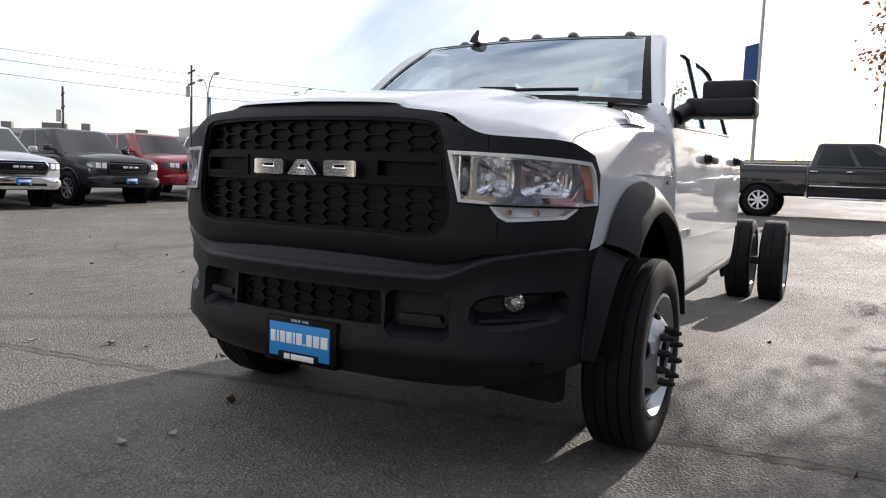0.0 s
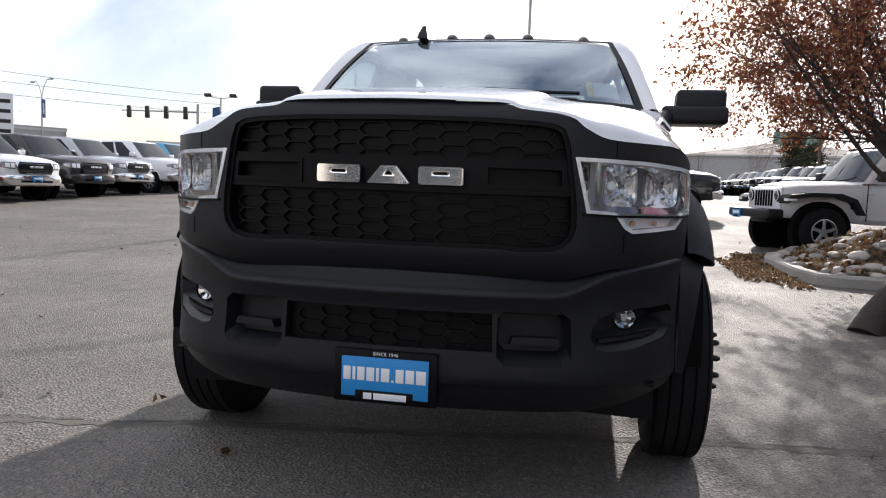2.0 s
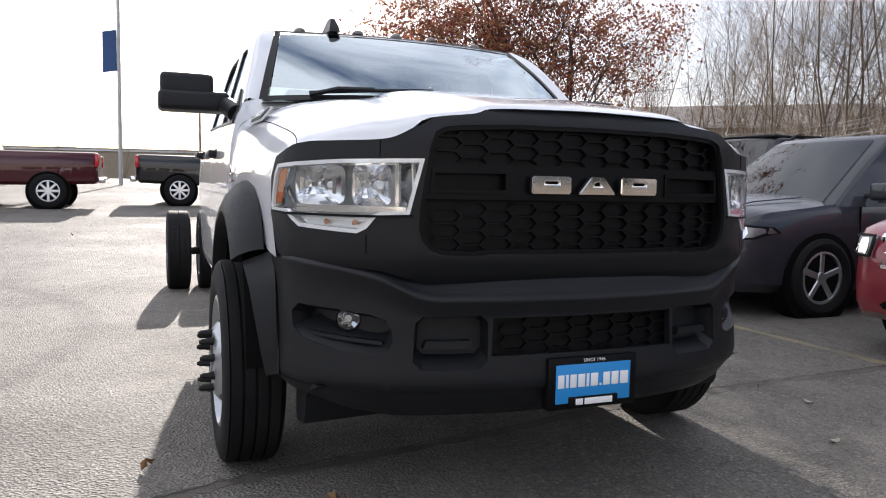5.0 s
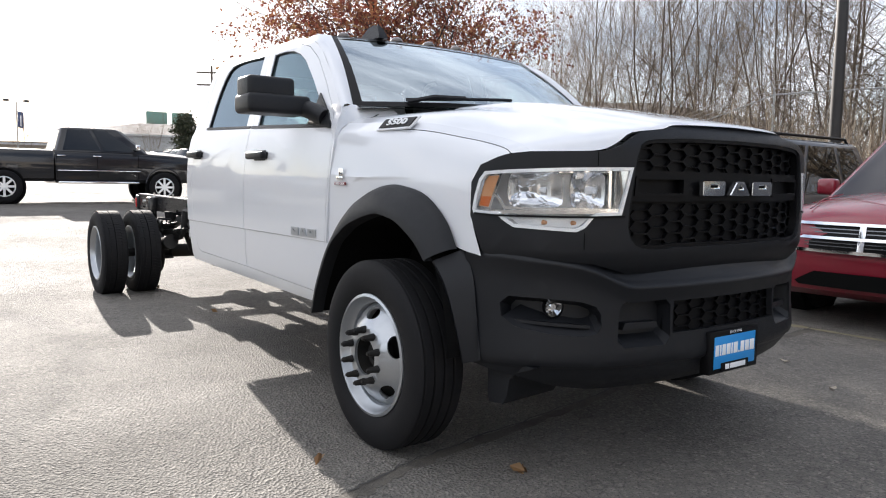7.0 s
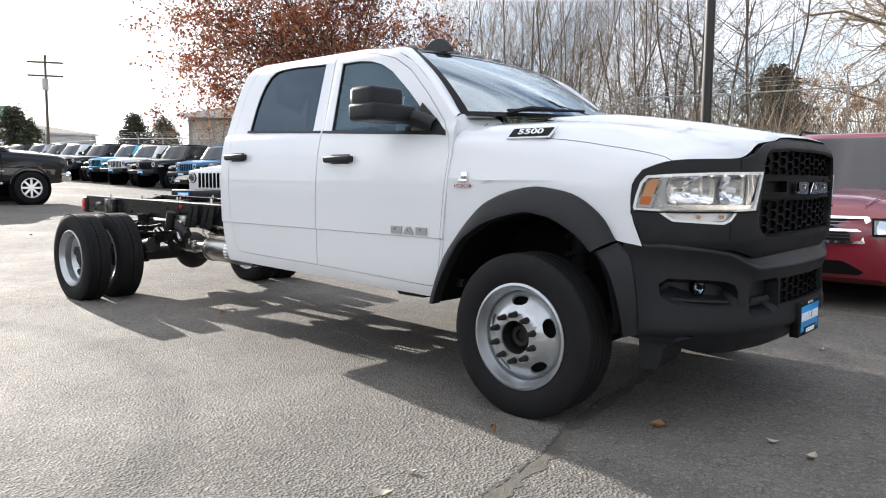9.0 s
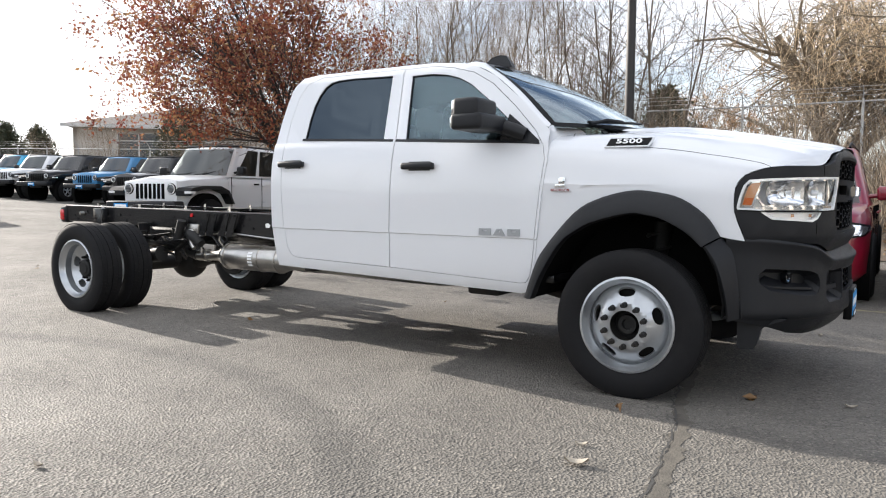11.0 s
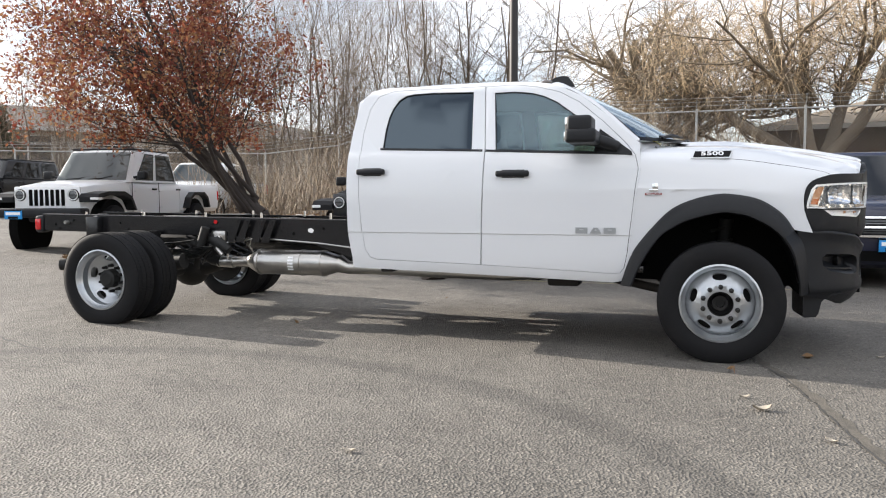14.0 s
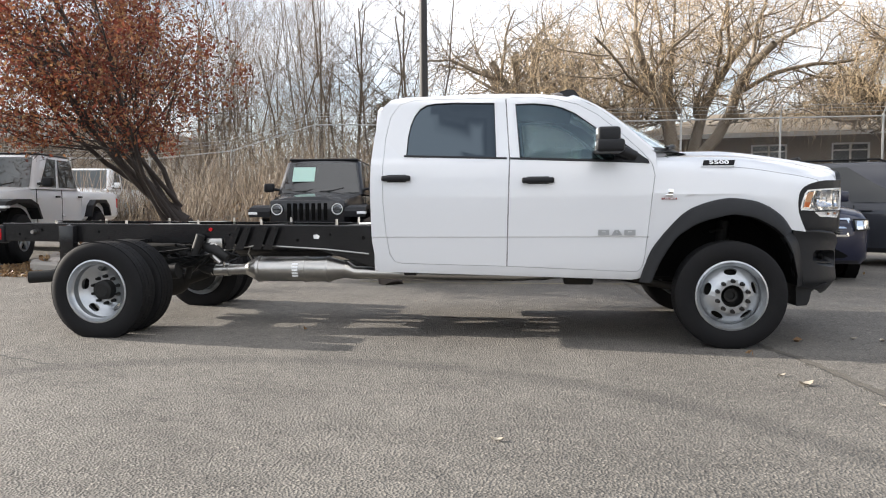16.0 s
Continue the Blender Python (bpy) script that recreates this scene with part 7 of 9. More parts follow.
    box(bm, 0.02, 0.30, -0.78, 0.78, 0.60, 0.76, 0.035, 3)
    box(bm, -0.05, 0.10, -0.30, 0.30, 0.52, 0.66, 0.03)
    part("front_bumper", bm, M["black_plastic"], car)
    front_plate(car, 0.305, 0.66, -0.42 if bed else 0.0)
    car_mirrors(car, -1.52, W, 1.34, M["black_plastic"])
    for y in (-0.45, 0.0):
        part("wiper", tube(bmesh.new(), [(-1.27, y, 1.285), (-1.32, y + 0.22, 1.30), (-1.38, y + 0.42, 1.35)], 0.009, 6), M["mesh_plastic"], car)
    if sticker:
        bm = grid_sheet(lambda y, b: Vector((g["f0"] + (g["f1"] - g["f0"]) * b + 0.07, y, g["z0"] + (g["z1"] - g["z0"]) * b)), [-0.52, -0.12], [0.38, 0.80])
        part("window_sticker", bm, material("sticker_green", (0.45, 0.66, 0.58), 0.5), car, "pale green price sheet behind the glass")
    if bed:
        part("maker_badge", box(bmesh.new(), -1.24, -1.09, W - 0.01, W + 0.016, 0.80, 0.85, 0.004), M["mesh_plastic"], car)
    return car


def on_ground(x, y):
    return (x, y, ground_height(x, y))


# the row facing the truck's left-hand side
suv(on_ground(-2.72, 3.27), -90, "grey", "dark grey crossover with a chrome cross grille and blue plate")
suv(on_ground(0.01, 3.31), -89, "wine", "dark red crossover with a chrome cross grille")
suv(on_ground(2.05, 3.45), -90, "navy", "dark navy crossover parked beside the red one")
off_roader(on_ground(-5.14, 4.75), -82, "black", "black four-door off-roader with a price sheet", sticker=True)
suv(on_ground(6.3, 5.6), -32, "grey", "grey crossover parked across the row")
off_roader(on_ground(-10.70, 3.69), -77, "white", "white pickup off-roader with black fender flares", bed=True)
pickup(on_ground(-14.4, 11.6), -76, "white", "white crew-cab pickup behind the tree island")
# trucks across the aisle behind
pickup(on_ground(-19.75, 4.32), 90, "black", "black heavy pickup with chrome wheels and steps", heavy=True)
pickup(on_ground(-18.2, -8.59), -90, "maroon", "dark maroon heavy pickup with chrome wheels", heavy=True)
# long row of pickups along the street side
ROW = ("silver", "charcoal", "red", "white", "black", "silver", "white", "light_blue", "black", "silver", "charcoal", "light_blue", "black", "white", "silver", "blue", "charcoal", "white")
for k, c in enumerate(ROW):
    x = -6.6 - 2.62 * k
    y = -14.4 + 0.25 * math.sin(k * 2.3)
    pickup(on_ground(x, y), 84 + 3 * math.sin(k * 1.7), c, {"silver": "silver", "charcoal": "charcoal grey", "red": "bright red", "white": "white", "black": "black", "light_blue": "light blue", "blue": "blue"}[c] + " crew-cab pickup with a blue plate in the row", chrome=c in ("white", "silver", "light_blue"))
# row of off-roaders at the far fence
ROW = ("black", "blue", "black", "white", "light_blue", "charcoal", "white", "black", "silver", "charcoal", "white", "black", "silver", "white", "charcoal", "black")
for k, c in enumerate(ROW):
    x = -22.6 - 2.75 * k
    off_roader(on_ground(x, 11.2 + 0.2 * math.sin(k * 1.9)), -78 + 2 * math.sin(k), c, {"silver": "silver", "charcoal": "charcoal grey", "white": "white", "black": "black", "light_blue": "light blue", "blue": "deep blue"}[c] + " four-door off-roader in the row before the fence")

# ---- plants ----
def limbs_mesh(segs, sides=5):
    """One mesh of tapered pieces (a, b, ra, rb)."""
    a, b = np.array([s[0] for s in segs], float), np.array([s[1] for s in segs], float)
    ra, rb = np.array([s[2] for s in segs], float), np.array([s[3] for s in segs], float)
    d = b - a
    d /= np.maximum(np.linalg.norm(d, axis=1), 1e-9)[:, None]
    ref = np.where(np.abs(d[:, 2:3]) > 0.9, np.array([[1.0, 0, 0]]), np.array([[0, 0, 1.0]]))
    u = np.cross(d, ref)
    u /= np.linalg.norm(u, axis=1)[:, None]
    v = np.cross(d, u)
    n = len(segs)
    verts = np.zeros((n, 2 * sides, 3))
    for k in range(sides):
        c, s = math.cos(2 * math.pi * k / sides), math.sin(2 * math.pi * k / sides)
        w = u * c + v * s
        verts[:, k], verts[:, sides + k] = a + w * ra[:, None], b + w * rb[:, None]
    faces = []
    for i in range(n):
        o = i * 2 * sides
        for k in range(sides):
            j = (k + 1) % sides
            faces.append((o + k, o + j, o + sides + j, o + sides + k))
    me = bpy.data.meshes.new("limbs")
    me.from_pydata(verts.reshape(-1, 3).tolist(), [], faces)
    me.polygons.foreach_set("use_smooth", [True] * len(faces))
    return me


def mesh_part(name, me, mat, parent=None, label=""):
    me.name = name
    me.materials.append(mat)
    ob = new(name, me)
    if parent:
        ob.parent = parent
    if label:
        tagged(ob, label)
    return ob


def grow(rng, p, d, r, length, depth, rule, segs, tips):
    """Grows a limb from p along d and its side shoots; rule: bend, lift, spread, shoots, shrink."""
    steps = rule["steps"] if depth < rule["deep"] else rule.get("end_steps", rule["steps"])
    p, d = np.array(p, float), np.array(d, float) / np.linalg.norm(d)
    for k in range(steps):
        d = d + rng.normal(0, rule["bend"], 3) + np.array([0, 0, rule["lift"] if depth < rule["deep"] else rule["droop"]])
        d /= np.linalg.norm(d)
        q = p + d * length / steps
        r1 = r * rule["taper"]
        segs[min(depth, 2) if depth < 2 else 2].append((p, q, r, r1))
        if depth < rule["deep"]:
            for _ in range(rule["shoots"][min(depth, len(rule["shoots"]) - 1)]):
                side = rng.normal(0, 1, 3)
                side -= d * side.dot(d)
                side /= np.linalg.norm(side)
                nd = d * (1 - rule["spread"]) + side * rule["spread"]
                if q[2] < rule.get("low", -9):
                    continue
                grow(rng, p + (q - p) * rng.random(), nd, r1 * rule["shrink"], length * rng.uniform(*rule["len"]), depth + 1, rule, segs, tips)
        else:
            tips.append(q)
        p, r = q, r1
    tips.append(p)


def leaf_cloud(rng, tips, count, size, spread, clumps=0):
    """count small four-cornered leaves near tips, as one mesh; clumps: only that many of the tips carry leaves."""
    t = np.array(tips)
    if clumps:
        t = t[rng.permutation(len(t))[:clumps]]
        weight = rng.gamma(0.9, 1.0, len(t))
        c = t[rng.choice(len(t), count, p=weight / weight.sum())] + rng.normal(0, spread, (count, 3))
    else:
        c = t[rng.integers(0, len(t), count)] + rng.normal(0, spread, (count, 3))
    u = rng.normal(0, 1, (count, 3))
    u /= np.linalg.norm(u, axis=1)[:, None]
    v = np.cross(u, rng.normal(0, 1, (count, 3)))
    v /= np.linalg.norm(v, axis=1)[:, None]
    s = (size * rng.uniform(0.6, 1.3, count))[:, None]
    n = np.cross(u, v) * s * 0.25
    verts = np.stack([c - u * s, c + v * s * 0.55 + n, c + u * s, c - v * s * 0.55 + n], 1).reshape(-1, 3)
    me = bpy.data.meshes.new("leaves")
    me.from_pydata(verts.tolist(), [], [(4 * i, 4 * i + 1, 4 * i + 2, 4 * i + 3) for i in range(count)])
    return me


def leaf_material(name, colors, through_light=0.35):
    """Leaves whose colour varies leaf by leaf and which let some light through."""
    m = bpy.data.materials.new(name)
    m.use_nodes = True
    n, l = m.node_tree.nodes, m.node_tree.links
    p = n["Principled BSDF"]
    p.inputs["Roughness"].default_value = 0.6
    g, r, tr, mx = n.new("ShaderNodeNewGeometry"), n.new("ShaderNodeValToRGB"), n.new("ShaderNodeBsdfTranslucent"), n.new("ShaderNodeMixShader")
    e = r.color_ramp.elements
    while len(e) < len(colors):
        e.new(0.5)
    for k, c in enumerate(colors):
        e[k].position, e[k].color = k / (len(colors) - 1), (*c, 1)
    l.new(g.outputs["Random Per Island"], r.inputs["Fac"])
    l.new(r.outputs["Color"], p.inputs["Base Color"])
    l.new(r.outputs["Color"], tr.inputs["Color"])
    mx.inputs["Fac"].default_value = through_light
    l.new(p.outputs[0], mx.inputs[1])
    l.new(tr.outputs[0], mx.inputs[2])
    l.new(mx.outputs[0], n["Material Output"].inputs["Surface"])
    return m


M["bark"] = material("bark", (0.036, 0.028, 0.024), 0.9, grain=0.4, size=30, bump=0.9, stain=0.4, second=(0.075, 0.060, 0.05))
M["pale_bark"] = material("pale_bark", (0.140, 0.108, 0.080), 0.9, grain=0.35, size=20, bump=0.6, stain=0.4, second=(0.07, 0.056, 0.045))
M["twig"] = material("twig", (0.215, 0.158, 0.108), 0.9, grain=0.3, size=10)
M["straw_twig"] = material("straw_twig", (0.54, 0.41, 0.26), 0.9, grain=0.3, size=10)
M["willow_bark"] = material("willow_bark", (0.22, 0.18, 0.135), 0.95, grain=0.45, size=14, bump=1.0, stain=0.4, second=(0.07, 0.055, 0.04))
M["red_leaf"] = leaf_material("red_leaf", [(0.095, 0.022, 0.015), (0.17, 0.042, 0.025), (0.21, 0.070, 0.036), (0.24, 0.105, 0.048), (0.30, 0.18, 0.085)], 0.48)
M["needles"] = leaf_material("needles", [(0.020, 0.028, 0.012), (0.038, 0.046, 0.02), (0.075, 0.07, 0.035)], 0.1)
M["litter"] = leaf_material("litter", [(0.10, 0.05, 0.02), (0.20, 0.11, 0.045), (0.32, 0.22, 0.11)], 0.1)
M["pale_leaf"] = material("pale_leaf", (0.42, 0.37, 0.30), 0.8, grain=0.3, size=60)
M["soil"] = material("soil", (0.095, 0.072, 0.05), 0.95, grain=0.5, size=18, bump=1.0, stain=0.6, second=(0.24, 0.19, 0.13))
M["concrete"] = material("concrete", (0.33, 0.31, 0.28), 0.85, grain=0.15, size=40, bump=0.3, stain=0.4)
M["cobble"] = material("cobble", (0.30, 0.27, 0.24), 0.8, grain=0.3, size=20, bump=0.2, stain=0.4, second=(0.18, 0.15, 0.13))
M["galvanised"] = material("galvanised", (0.42, 0.42, 0.41), 0.5, 0.5, grain=0.15, size=12)
M["pole_dark"] = material("pole_dark", (0.02, 0.018, 0.017), 0.55, grain=0.2, size=10)
M["pole_wood"] = material("pole_wood", (0.11, 0.085, 0.065), 0.9, grain=0.3, size=9, bump=0.4)
M["banner_blue"] = material("banner_blue", (0.03, 0.075, 0.20), 0.7)
M["stucco"] = material("stucco", (0.52, 0.47, 0.41), 0.9, grain=0.06, size=20, stain=0.15)
M["white_wall"] = material("white_wall", (0.60, 0.59, 0.57), 0.85, grain=0.06, size=6, stain=0.2)
M["shingle"] = material("shingle", (0.17, 0.155, 0.145), 0.95, grain=0.3, size=7, bump=0.5, stain=0.3)
M["tan_roof"] = material("tan_roof", (0.30, 0.25, 0.19), 0.9, grain=0.2, size=5, stain=0.3)
M["dark_window"] = material("dark_window", (0.03, 0.035, 0.04), 0.08)
M["sign_green"] = material("sign_green", (0.16, 0.30, 0.24), 0.5)
M["hill"] = material("hill", (0.21, 0.185, 0.165), 1.0, grain=0.3, size=0.05, stain=0.5, second=(0.11, 0.10, 0.09))
M["patch"] = material("patch", (0.05, 0.048, 0.046), 0.75, grain=0.4, size=60, bump=0.4)
M["pale_line"] = material("pale_line", (0.17, 0.163, 0.15), 0.85, grain=0.4, size=50)
M["seam_fill"] = material("seam_fill", (0.105, 0.094, 0.078), 0.9, grain=0.6, size=110, bump=1.0, stain=0.8, second=(0.05, 0.046, 0.04))
M["stripe"] = material("stripe", (0.22, 0.19, 0.115), 0.8, grain=0.5, size=25, stain=0.9, second=(0.10, 0.10, 0.09))

# the ornamental tree on the island: several leaning stems and a red-brown crown
rng = np.random.default_rng(5)
tree = thing("ornamental_tree", "leaning multi-stem tree with red-brown autumn leaves", "tree", (-7.52, 5.57, 0.56))
segs, tips = {0: [], 1: [], 2: []}, []
rule = dict(steps=5, bend=0.11, lift=0.03, droop=0.0, spread=0.55, shoots=(1, 2, 1), taper=0.86, shrink=0.50, len=(0.42, 0.72), deep=3, low=1.3)
base = np.array([0.0, 0.0, 0.02])
fork = np.array([-0.26, -0.10, 0.36])
segs[0] += [(base + [0.06, 0.03, -0.15], base + [-0.12, -0.06, 0.22], 0.17, 0.14), (base + [-0.12, -0.05, 0.2], fork, 0.142, 0.11)]
for dx, dy, dz, r, ln in ((-0.80, -0.75, 0.95, 0.078, 3.8), (-0.30, -0.85, 1.0, 0.070, 3.5), (-1.0, -0.25, 0.95, 0.082, 3.9), (-0.65, -0.15, 1.1, 0.07, 3.9), (-0.55, 0.20, 1.0, 0.075, 3.8), (-0.75, 0.05, 1.0, 0.065, 3.6), (-0.40, -0.35, 1.1, 0.085, 4.3), (-0.95, -0.60, 0.80, 0.075, 3.4), (-0.50, -0.70, 1.1, 0.07, 3.7), (-0.05, -1.0, 0.60, 0.06, 3.5), (-0.45, -1.0, 0.62, 0.06, 3.5)):
    grow(rng, fork + rng.normal(0, 0.07, 3) * np.array([1, 1, 1.6]), (dx, dy, dz), r * 0.74, ln, 0, rule, segs, tips)
mesh_part("trunk", limbs_mesh(segs[0], 9), M["bark"], tree)
segs[2] = [s for s in segs[2] if s[1][2] > 1.2]
mesh_part("bough", limbs_mesh(segs[1] + segs[2], 5), M["bark"], tree)
tips = [t for t in tips if t[2] > 1.45 and t[1] > -3.85 and t[0] < 1.30 and math.hypot(t[0] + 1.15, (t[1] + 1.2) * 0.95) < 3.3]
crown = mesh_part("crown", leaf_cloud(rng, tips, 31000, 0.036, 0.10, 2500), M["red_leaf"], tree, "sparse red and brown leaves")


def bare_tree(seed, height, spread, shoots, mat_twig, base_r=0.055, stems=4, lift=0.13, bend=0.04, lean=0.16):
    """A leafless tree at the origin, as trunk and twigs: upright, or fanned open where the lift is small."""
    rg = np.random.default_rng(seed)
    sg, tp = {0: [], 1: [], 2: []}, []
    rl = dict(steps=5, bend=bend, lift=lift, droop=0.05, spread=spread, shoots=shoots, taper=0.85, shrink=0.62, len=(0.34, 0.58), deep=3, end_steps=2)
    turn = rg.uniform(0, 6.28)
    for k in range(stems):
        a = turn + 6.28 * k / stems + rg.normal(0, 0.3)
        grow(rg, (0.12 * math.cos(a), 0.12 * math.sin(a), -0.2), (lean * math.cos(a), lean * math.sin(a), 1), base_r * rg.uniform(0.6, 1), height * rg.uniform(0.75, 1), 0, rl, sg, tp)
    ob = thing("bare_tree", "leafless grey-brown tree with fine twigs behind the fence", "tree", group="bare trees behind the fence")
    mesh_part("trunk", limbs_mesh(sg[0], 6), M["pale_bark"], ob)
    tagged(mesh_part("brushwood", limbs_mesh(sg[1] + sg[2], 3), mat_twig, ob), kind="stuff")
    return ob


VARIANTS = [bare_tree(11, 9.0, 0.55, (2, 2, 1), M["pale_bark"], 0.062, 3, 0.055, 0.06, 0.22), bare_tree(12, 9.0, 0.45, (2, 2, 1), M["twig"], 0.034, 4, 0.10, 0.06), bare_tree(13, 8.0, 0.60, (2, 2, 1), M["pale_bark"], 0.056, 2, 0.04, 0.085, 0.20)]
# each: place and which of the three it is
spots = [(-5.7, 19.1, 0), (-31, 24, 1), (-10.9, 20.2, 2), (-28.5, 22, 1), (-26, 25, 1), (-23.5, 21.5, 2), (-21.5, 24, 1), (-19.5, 20.8, 1), (-17.8, 22.6, 1), (-16.2, 20.4, 2), (-14.8, 23.2, 1), (-13.4, 20.6, 1),
         (-12.2, 22.4, 1), (-9.8, 23.0, 2), (-8.6, 20.7, 0), (-7.0, 18.6, 2), (-15.5, 26, 1), (-11.5, 26.5, 2), (16, 24, 1), (19, 21, 1), (22, 25, 1), (-20.5, 19.4, 1), (-18.6, 18.9, 1), (-16.9, 18.7, 1), (-15.4, 19.3, 1),
         (-13.9, 18.8, 0), (-12.7, 19.5, 1), (-11.6, 18.6, 1), (-9.2, 18.5, 1), (-10.2, 21.8, 1), (-24.8, 19.6, 1), (-27.2, 19.2, 2), (-30, 19.8, 1)]
rs = random.Random(3)
used = set()
for x, y, k in spots:
    m = pose(x, y, ground_height(x, y), 0, 0, rs.uniform(0, 360)) @ Matrix.Diagonal((1, 1, rs.uniform(0.85, 1.1), 1))
    if k in used:
        copy_thing(VARIANTS[k], m)
    else:
        VARIANTS[k].matrix_world = m
        used.add(k)


def willow(seed, place, height, label, twigs=1.0, clear=0.0):
    """A large old tree with thick spreading limbs and hanging straw-coloured twigs."""
    rg = np.random.default_rng(seed)
    sg, tp = {0: [], 1: [], 2: []}, []
    rl = dict(steps=6, bend=0.16, lift=0.03, droop=-0.03, spread=0.60, shoots=(1, 1, 2), taper=0.88, shrink=0.60, len=(0.45, 0.75), deep=3)
    ob = thing("willow_tree", label, "tree", place)
    for k in range(5):
        a = 2 * math.pi * k / 5 + 0.5
        grow(rg, (0.15 * math.cos(a), 0.15 * math.sin(a), 0.9), (0.65 * math.cos(a), 0.65 * math.sin(a), 0.9), 0.31, height * 0.62, 0, rl, sg, tp)
    sg[0].append((np.array([0, 0, -0.3]), np.array([0.05, 0, 1.3]), 0.62, 0.48))
    mesh_part("trunk", limbs_mesh(sg[0], 9), M["willow_bark"], ob)
    mesh_part("bough", limbs_mesh([q for q in sg[1] + sg[2] if q[0][2] > clear - 0.6 or q[1][2] > clear], 4), M["willow_bark"], ob)
    hang = []
    t = np.array(tp)
    for i in rg.integers(0, len(t), int(5200 * twigs)):
        p = t[i] + rg.normal(0, 0.25, 3)
        if p[2] < clear:
            continue
        d = np.array([rg.normal(0, 0.35), rg.normal(0, 0.35), rg.normal(0.0, 0.35)])
        for _ in range(3):
            q = p + d * 0.42
            hang.append((p, q, 0.0075, 0.0055))
            p, d = q, d + np.array([rg.normal(0, 0.12), rg.normal(0, 0.12), -0.30])
    tagged(mesh_part("brushwood", limbs_mesh(hang, 3), M["straw_twig"], ob), kind="stuff")
    return ob


willow(31, on_ground(4.7, 27.0), 11, "huge old willow with straw-coloured hanging twigs", 2.0, 3.8)
willow(32, on_ground(-1.6, 29.5), 10, "old willow with crooked bare limbs behind the fence", 0.6, 3.0)
willow(33, on_ground(14.0, 25.0), 9, "broad willow with dense straw-coloured twigs", 2.0, 3.2)

# undergrowth along the fence: upright dry stems
rg = np.random.default_rng(8)
stems = []
for _ in range(8500):
    x = rg.uniform(-16, 16) if rg.random() < 0.4 else rg.uniform(-15, 1)
    y = rg.uniform(11.0, 21)
    h = rg.uniform(0.6, 3.0) * (0.5 + 0.5 * math.sin(x * 1.3) ** 2) * (1.0 if x < 2.0 else 0.28)
    p = np.array([x, y, ground_height(x, y) - 0.05])
    d = np.array([rg.normal(0, 0.25), rg.normal(0, 0.25), 1.0])
    for k in range(3):
        q = p + d * h / 3
        stems.append((p, q, 0.011 - 0.003 * k, 0.008 - 0.003 * k))
        p, d = q, d + rg.normal(0, 0.18, 3)
tagged(mesh_part("undergrowth", limbs_mesh(stems, 3), leaf_material("brush", [(0.07, 0.05, 0.035), (0.15, 0.11, 0.075), (0.22, 0.165, 0.11), (0.36, 0.28, 0.19)], 0.0)), "dry leafless brush along the fence", "brush", kind="stuff")


def pine(x, y, h, label):
    rg = np.random.default_rng(int(abs(x * 7 + y)))
    ob = thing("pine_tree", label, "tree", on_ground(x, y))
    sg = [(np.array([0, 0, -0.2]), np.array([0, 0, h * 0.97]), h * 0.022, 0.02)]
    pts = []
    for k in range(130):
        z = h * (0.08 + 0.9 * (k / 130))
        ln = h * 0.40 * (1 - k / 130) ** 0.55 * rg.uniform(0.65, 1.15) + 0.15
        a = rg.uniform(0, 6.28)
        e = np.array([ln * math.cos(a), ln * math.sin(a), z - ln * 0.12 + rg.normal(0, 0.1)])
        sg.append((np.array([0, 0, z]), e, 0.03, 0.01))
        for t in np.linspace(0.25, 1, 7):
            pts.append(np.array([0, 0, z]) * (1 - t) + e * t)
    mesh_part("trunk", limbs_mesh(sg, 4), M["bark"], ob)
    mesh_part("crown", leaf_cloud(rg, pts, 7000, h * 0.022, h * 0.036), M["needles"], ob)


pine(-34.0, 22.5, 5.0, "dark green pine beyond the far fence")
pine(-58.0, 16.0, 5.0, "tall dark green pine beyond the lot")
pine(-62.0, 18.5, 4.4, "dark green pine beyond the lot")
pine(-62.0, 27.0, 5.4, "dark green pine behind the row of off-roaders")
pine(-66.0, 32.0, 5.6, "dark green pine behind the row of off-roaders")
pine(-9.3, 32.2, 5.0, "rounded dark pine behind the bare trees")
pine(-95.0, -26.0, 4.2, "small dark pine far down the street")

# a small tree with tan and orange leaves left on it, far behind the fence
rg = np.random.default_rng(21)
autumn = thing("autumn_tree", "small tree with thinning tan and orange leaves", "tree", on_ground(-8.2, 43.5))
sg, tp = {0: [], 1: [], 2: []}, []
for k in range(4):
    a = 1.6 * k + 0.4
    grow(rg, (0, 0, -0.2), (0.35 * math.cos(a), 0.35 * math.sin(a), 1), 0.08, 5.6, 0, dict(steps=5, bend=0.12, lift=0.0, droop=0.0, spread=0.6, shoots=(2, 2, 1), taper=0.82, shrink=0.5, len=(0.36, 0.6), deep=2), sg, tp)
mesh_part("trunk", limbs_mesh(sg[0] + sg[1], 5), M["pale_bark"], autumn)
mesh_part("crown", leaf_cloud(rg, [q for q in tp if q[2] > 1.6], 9000, 0.062, 0.16, 260), leaf_material("tan_leaf", [(0.22, 0.10, 0.04), (0.34, 0.17, 0.07), (0.42, 0.26, 0.13), (0.50, 0.36, 0.22)], 0.4), autumn)

# small leafless trees far off
def far_tree(x, y, s):
    m = pose(x, y, ground_height(x, y), 0, 0, x * 37 % 360) @ Matrix.Diagonal((s * 1.5, s * 1.5, s, 1))
    ob = copy_thing(VARIANTS[1], m)
    tagged(ob, "small leafless street tree far off", "tree", "far street trees")


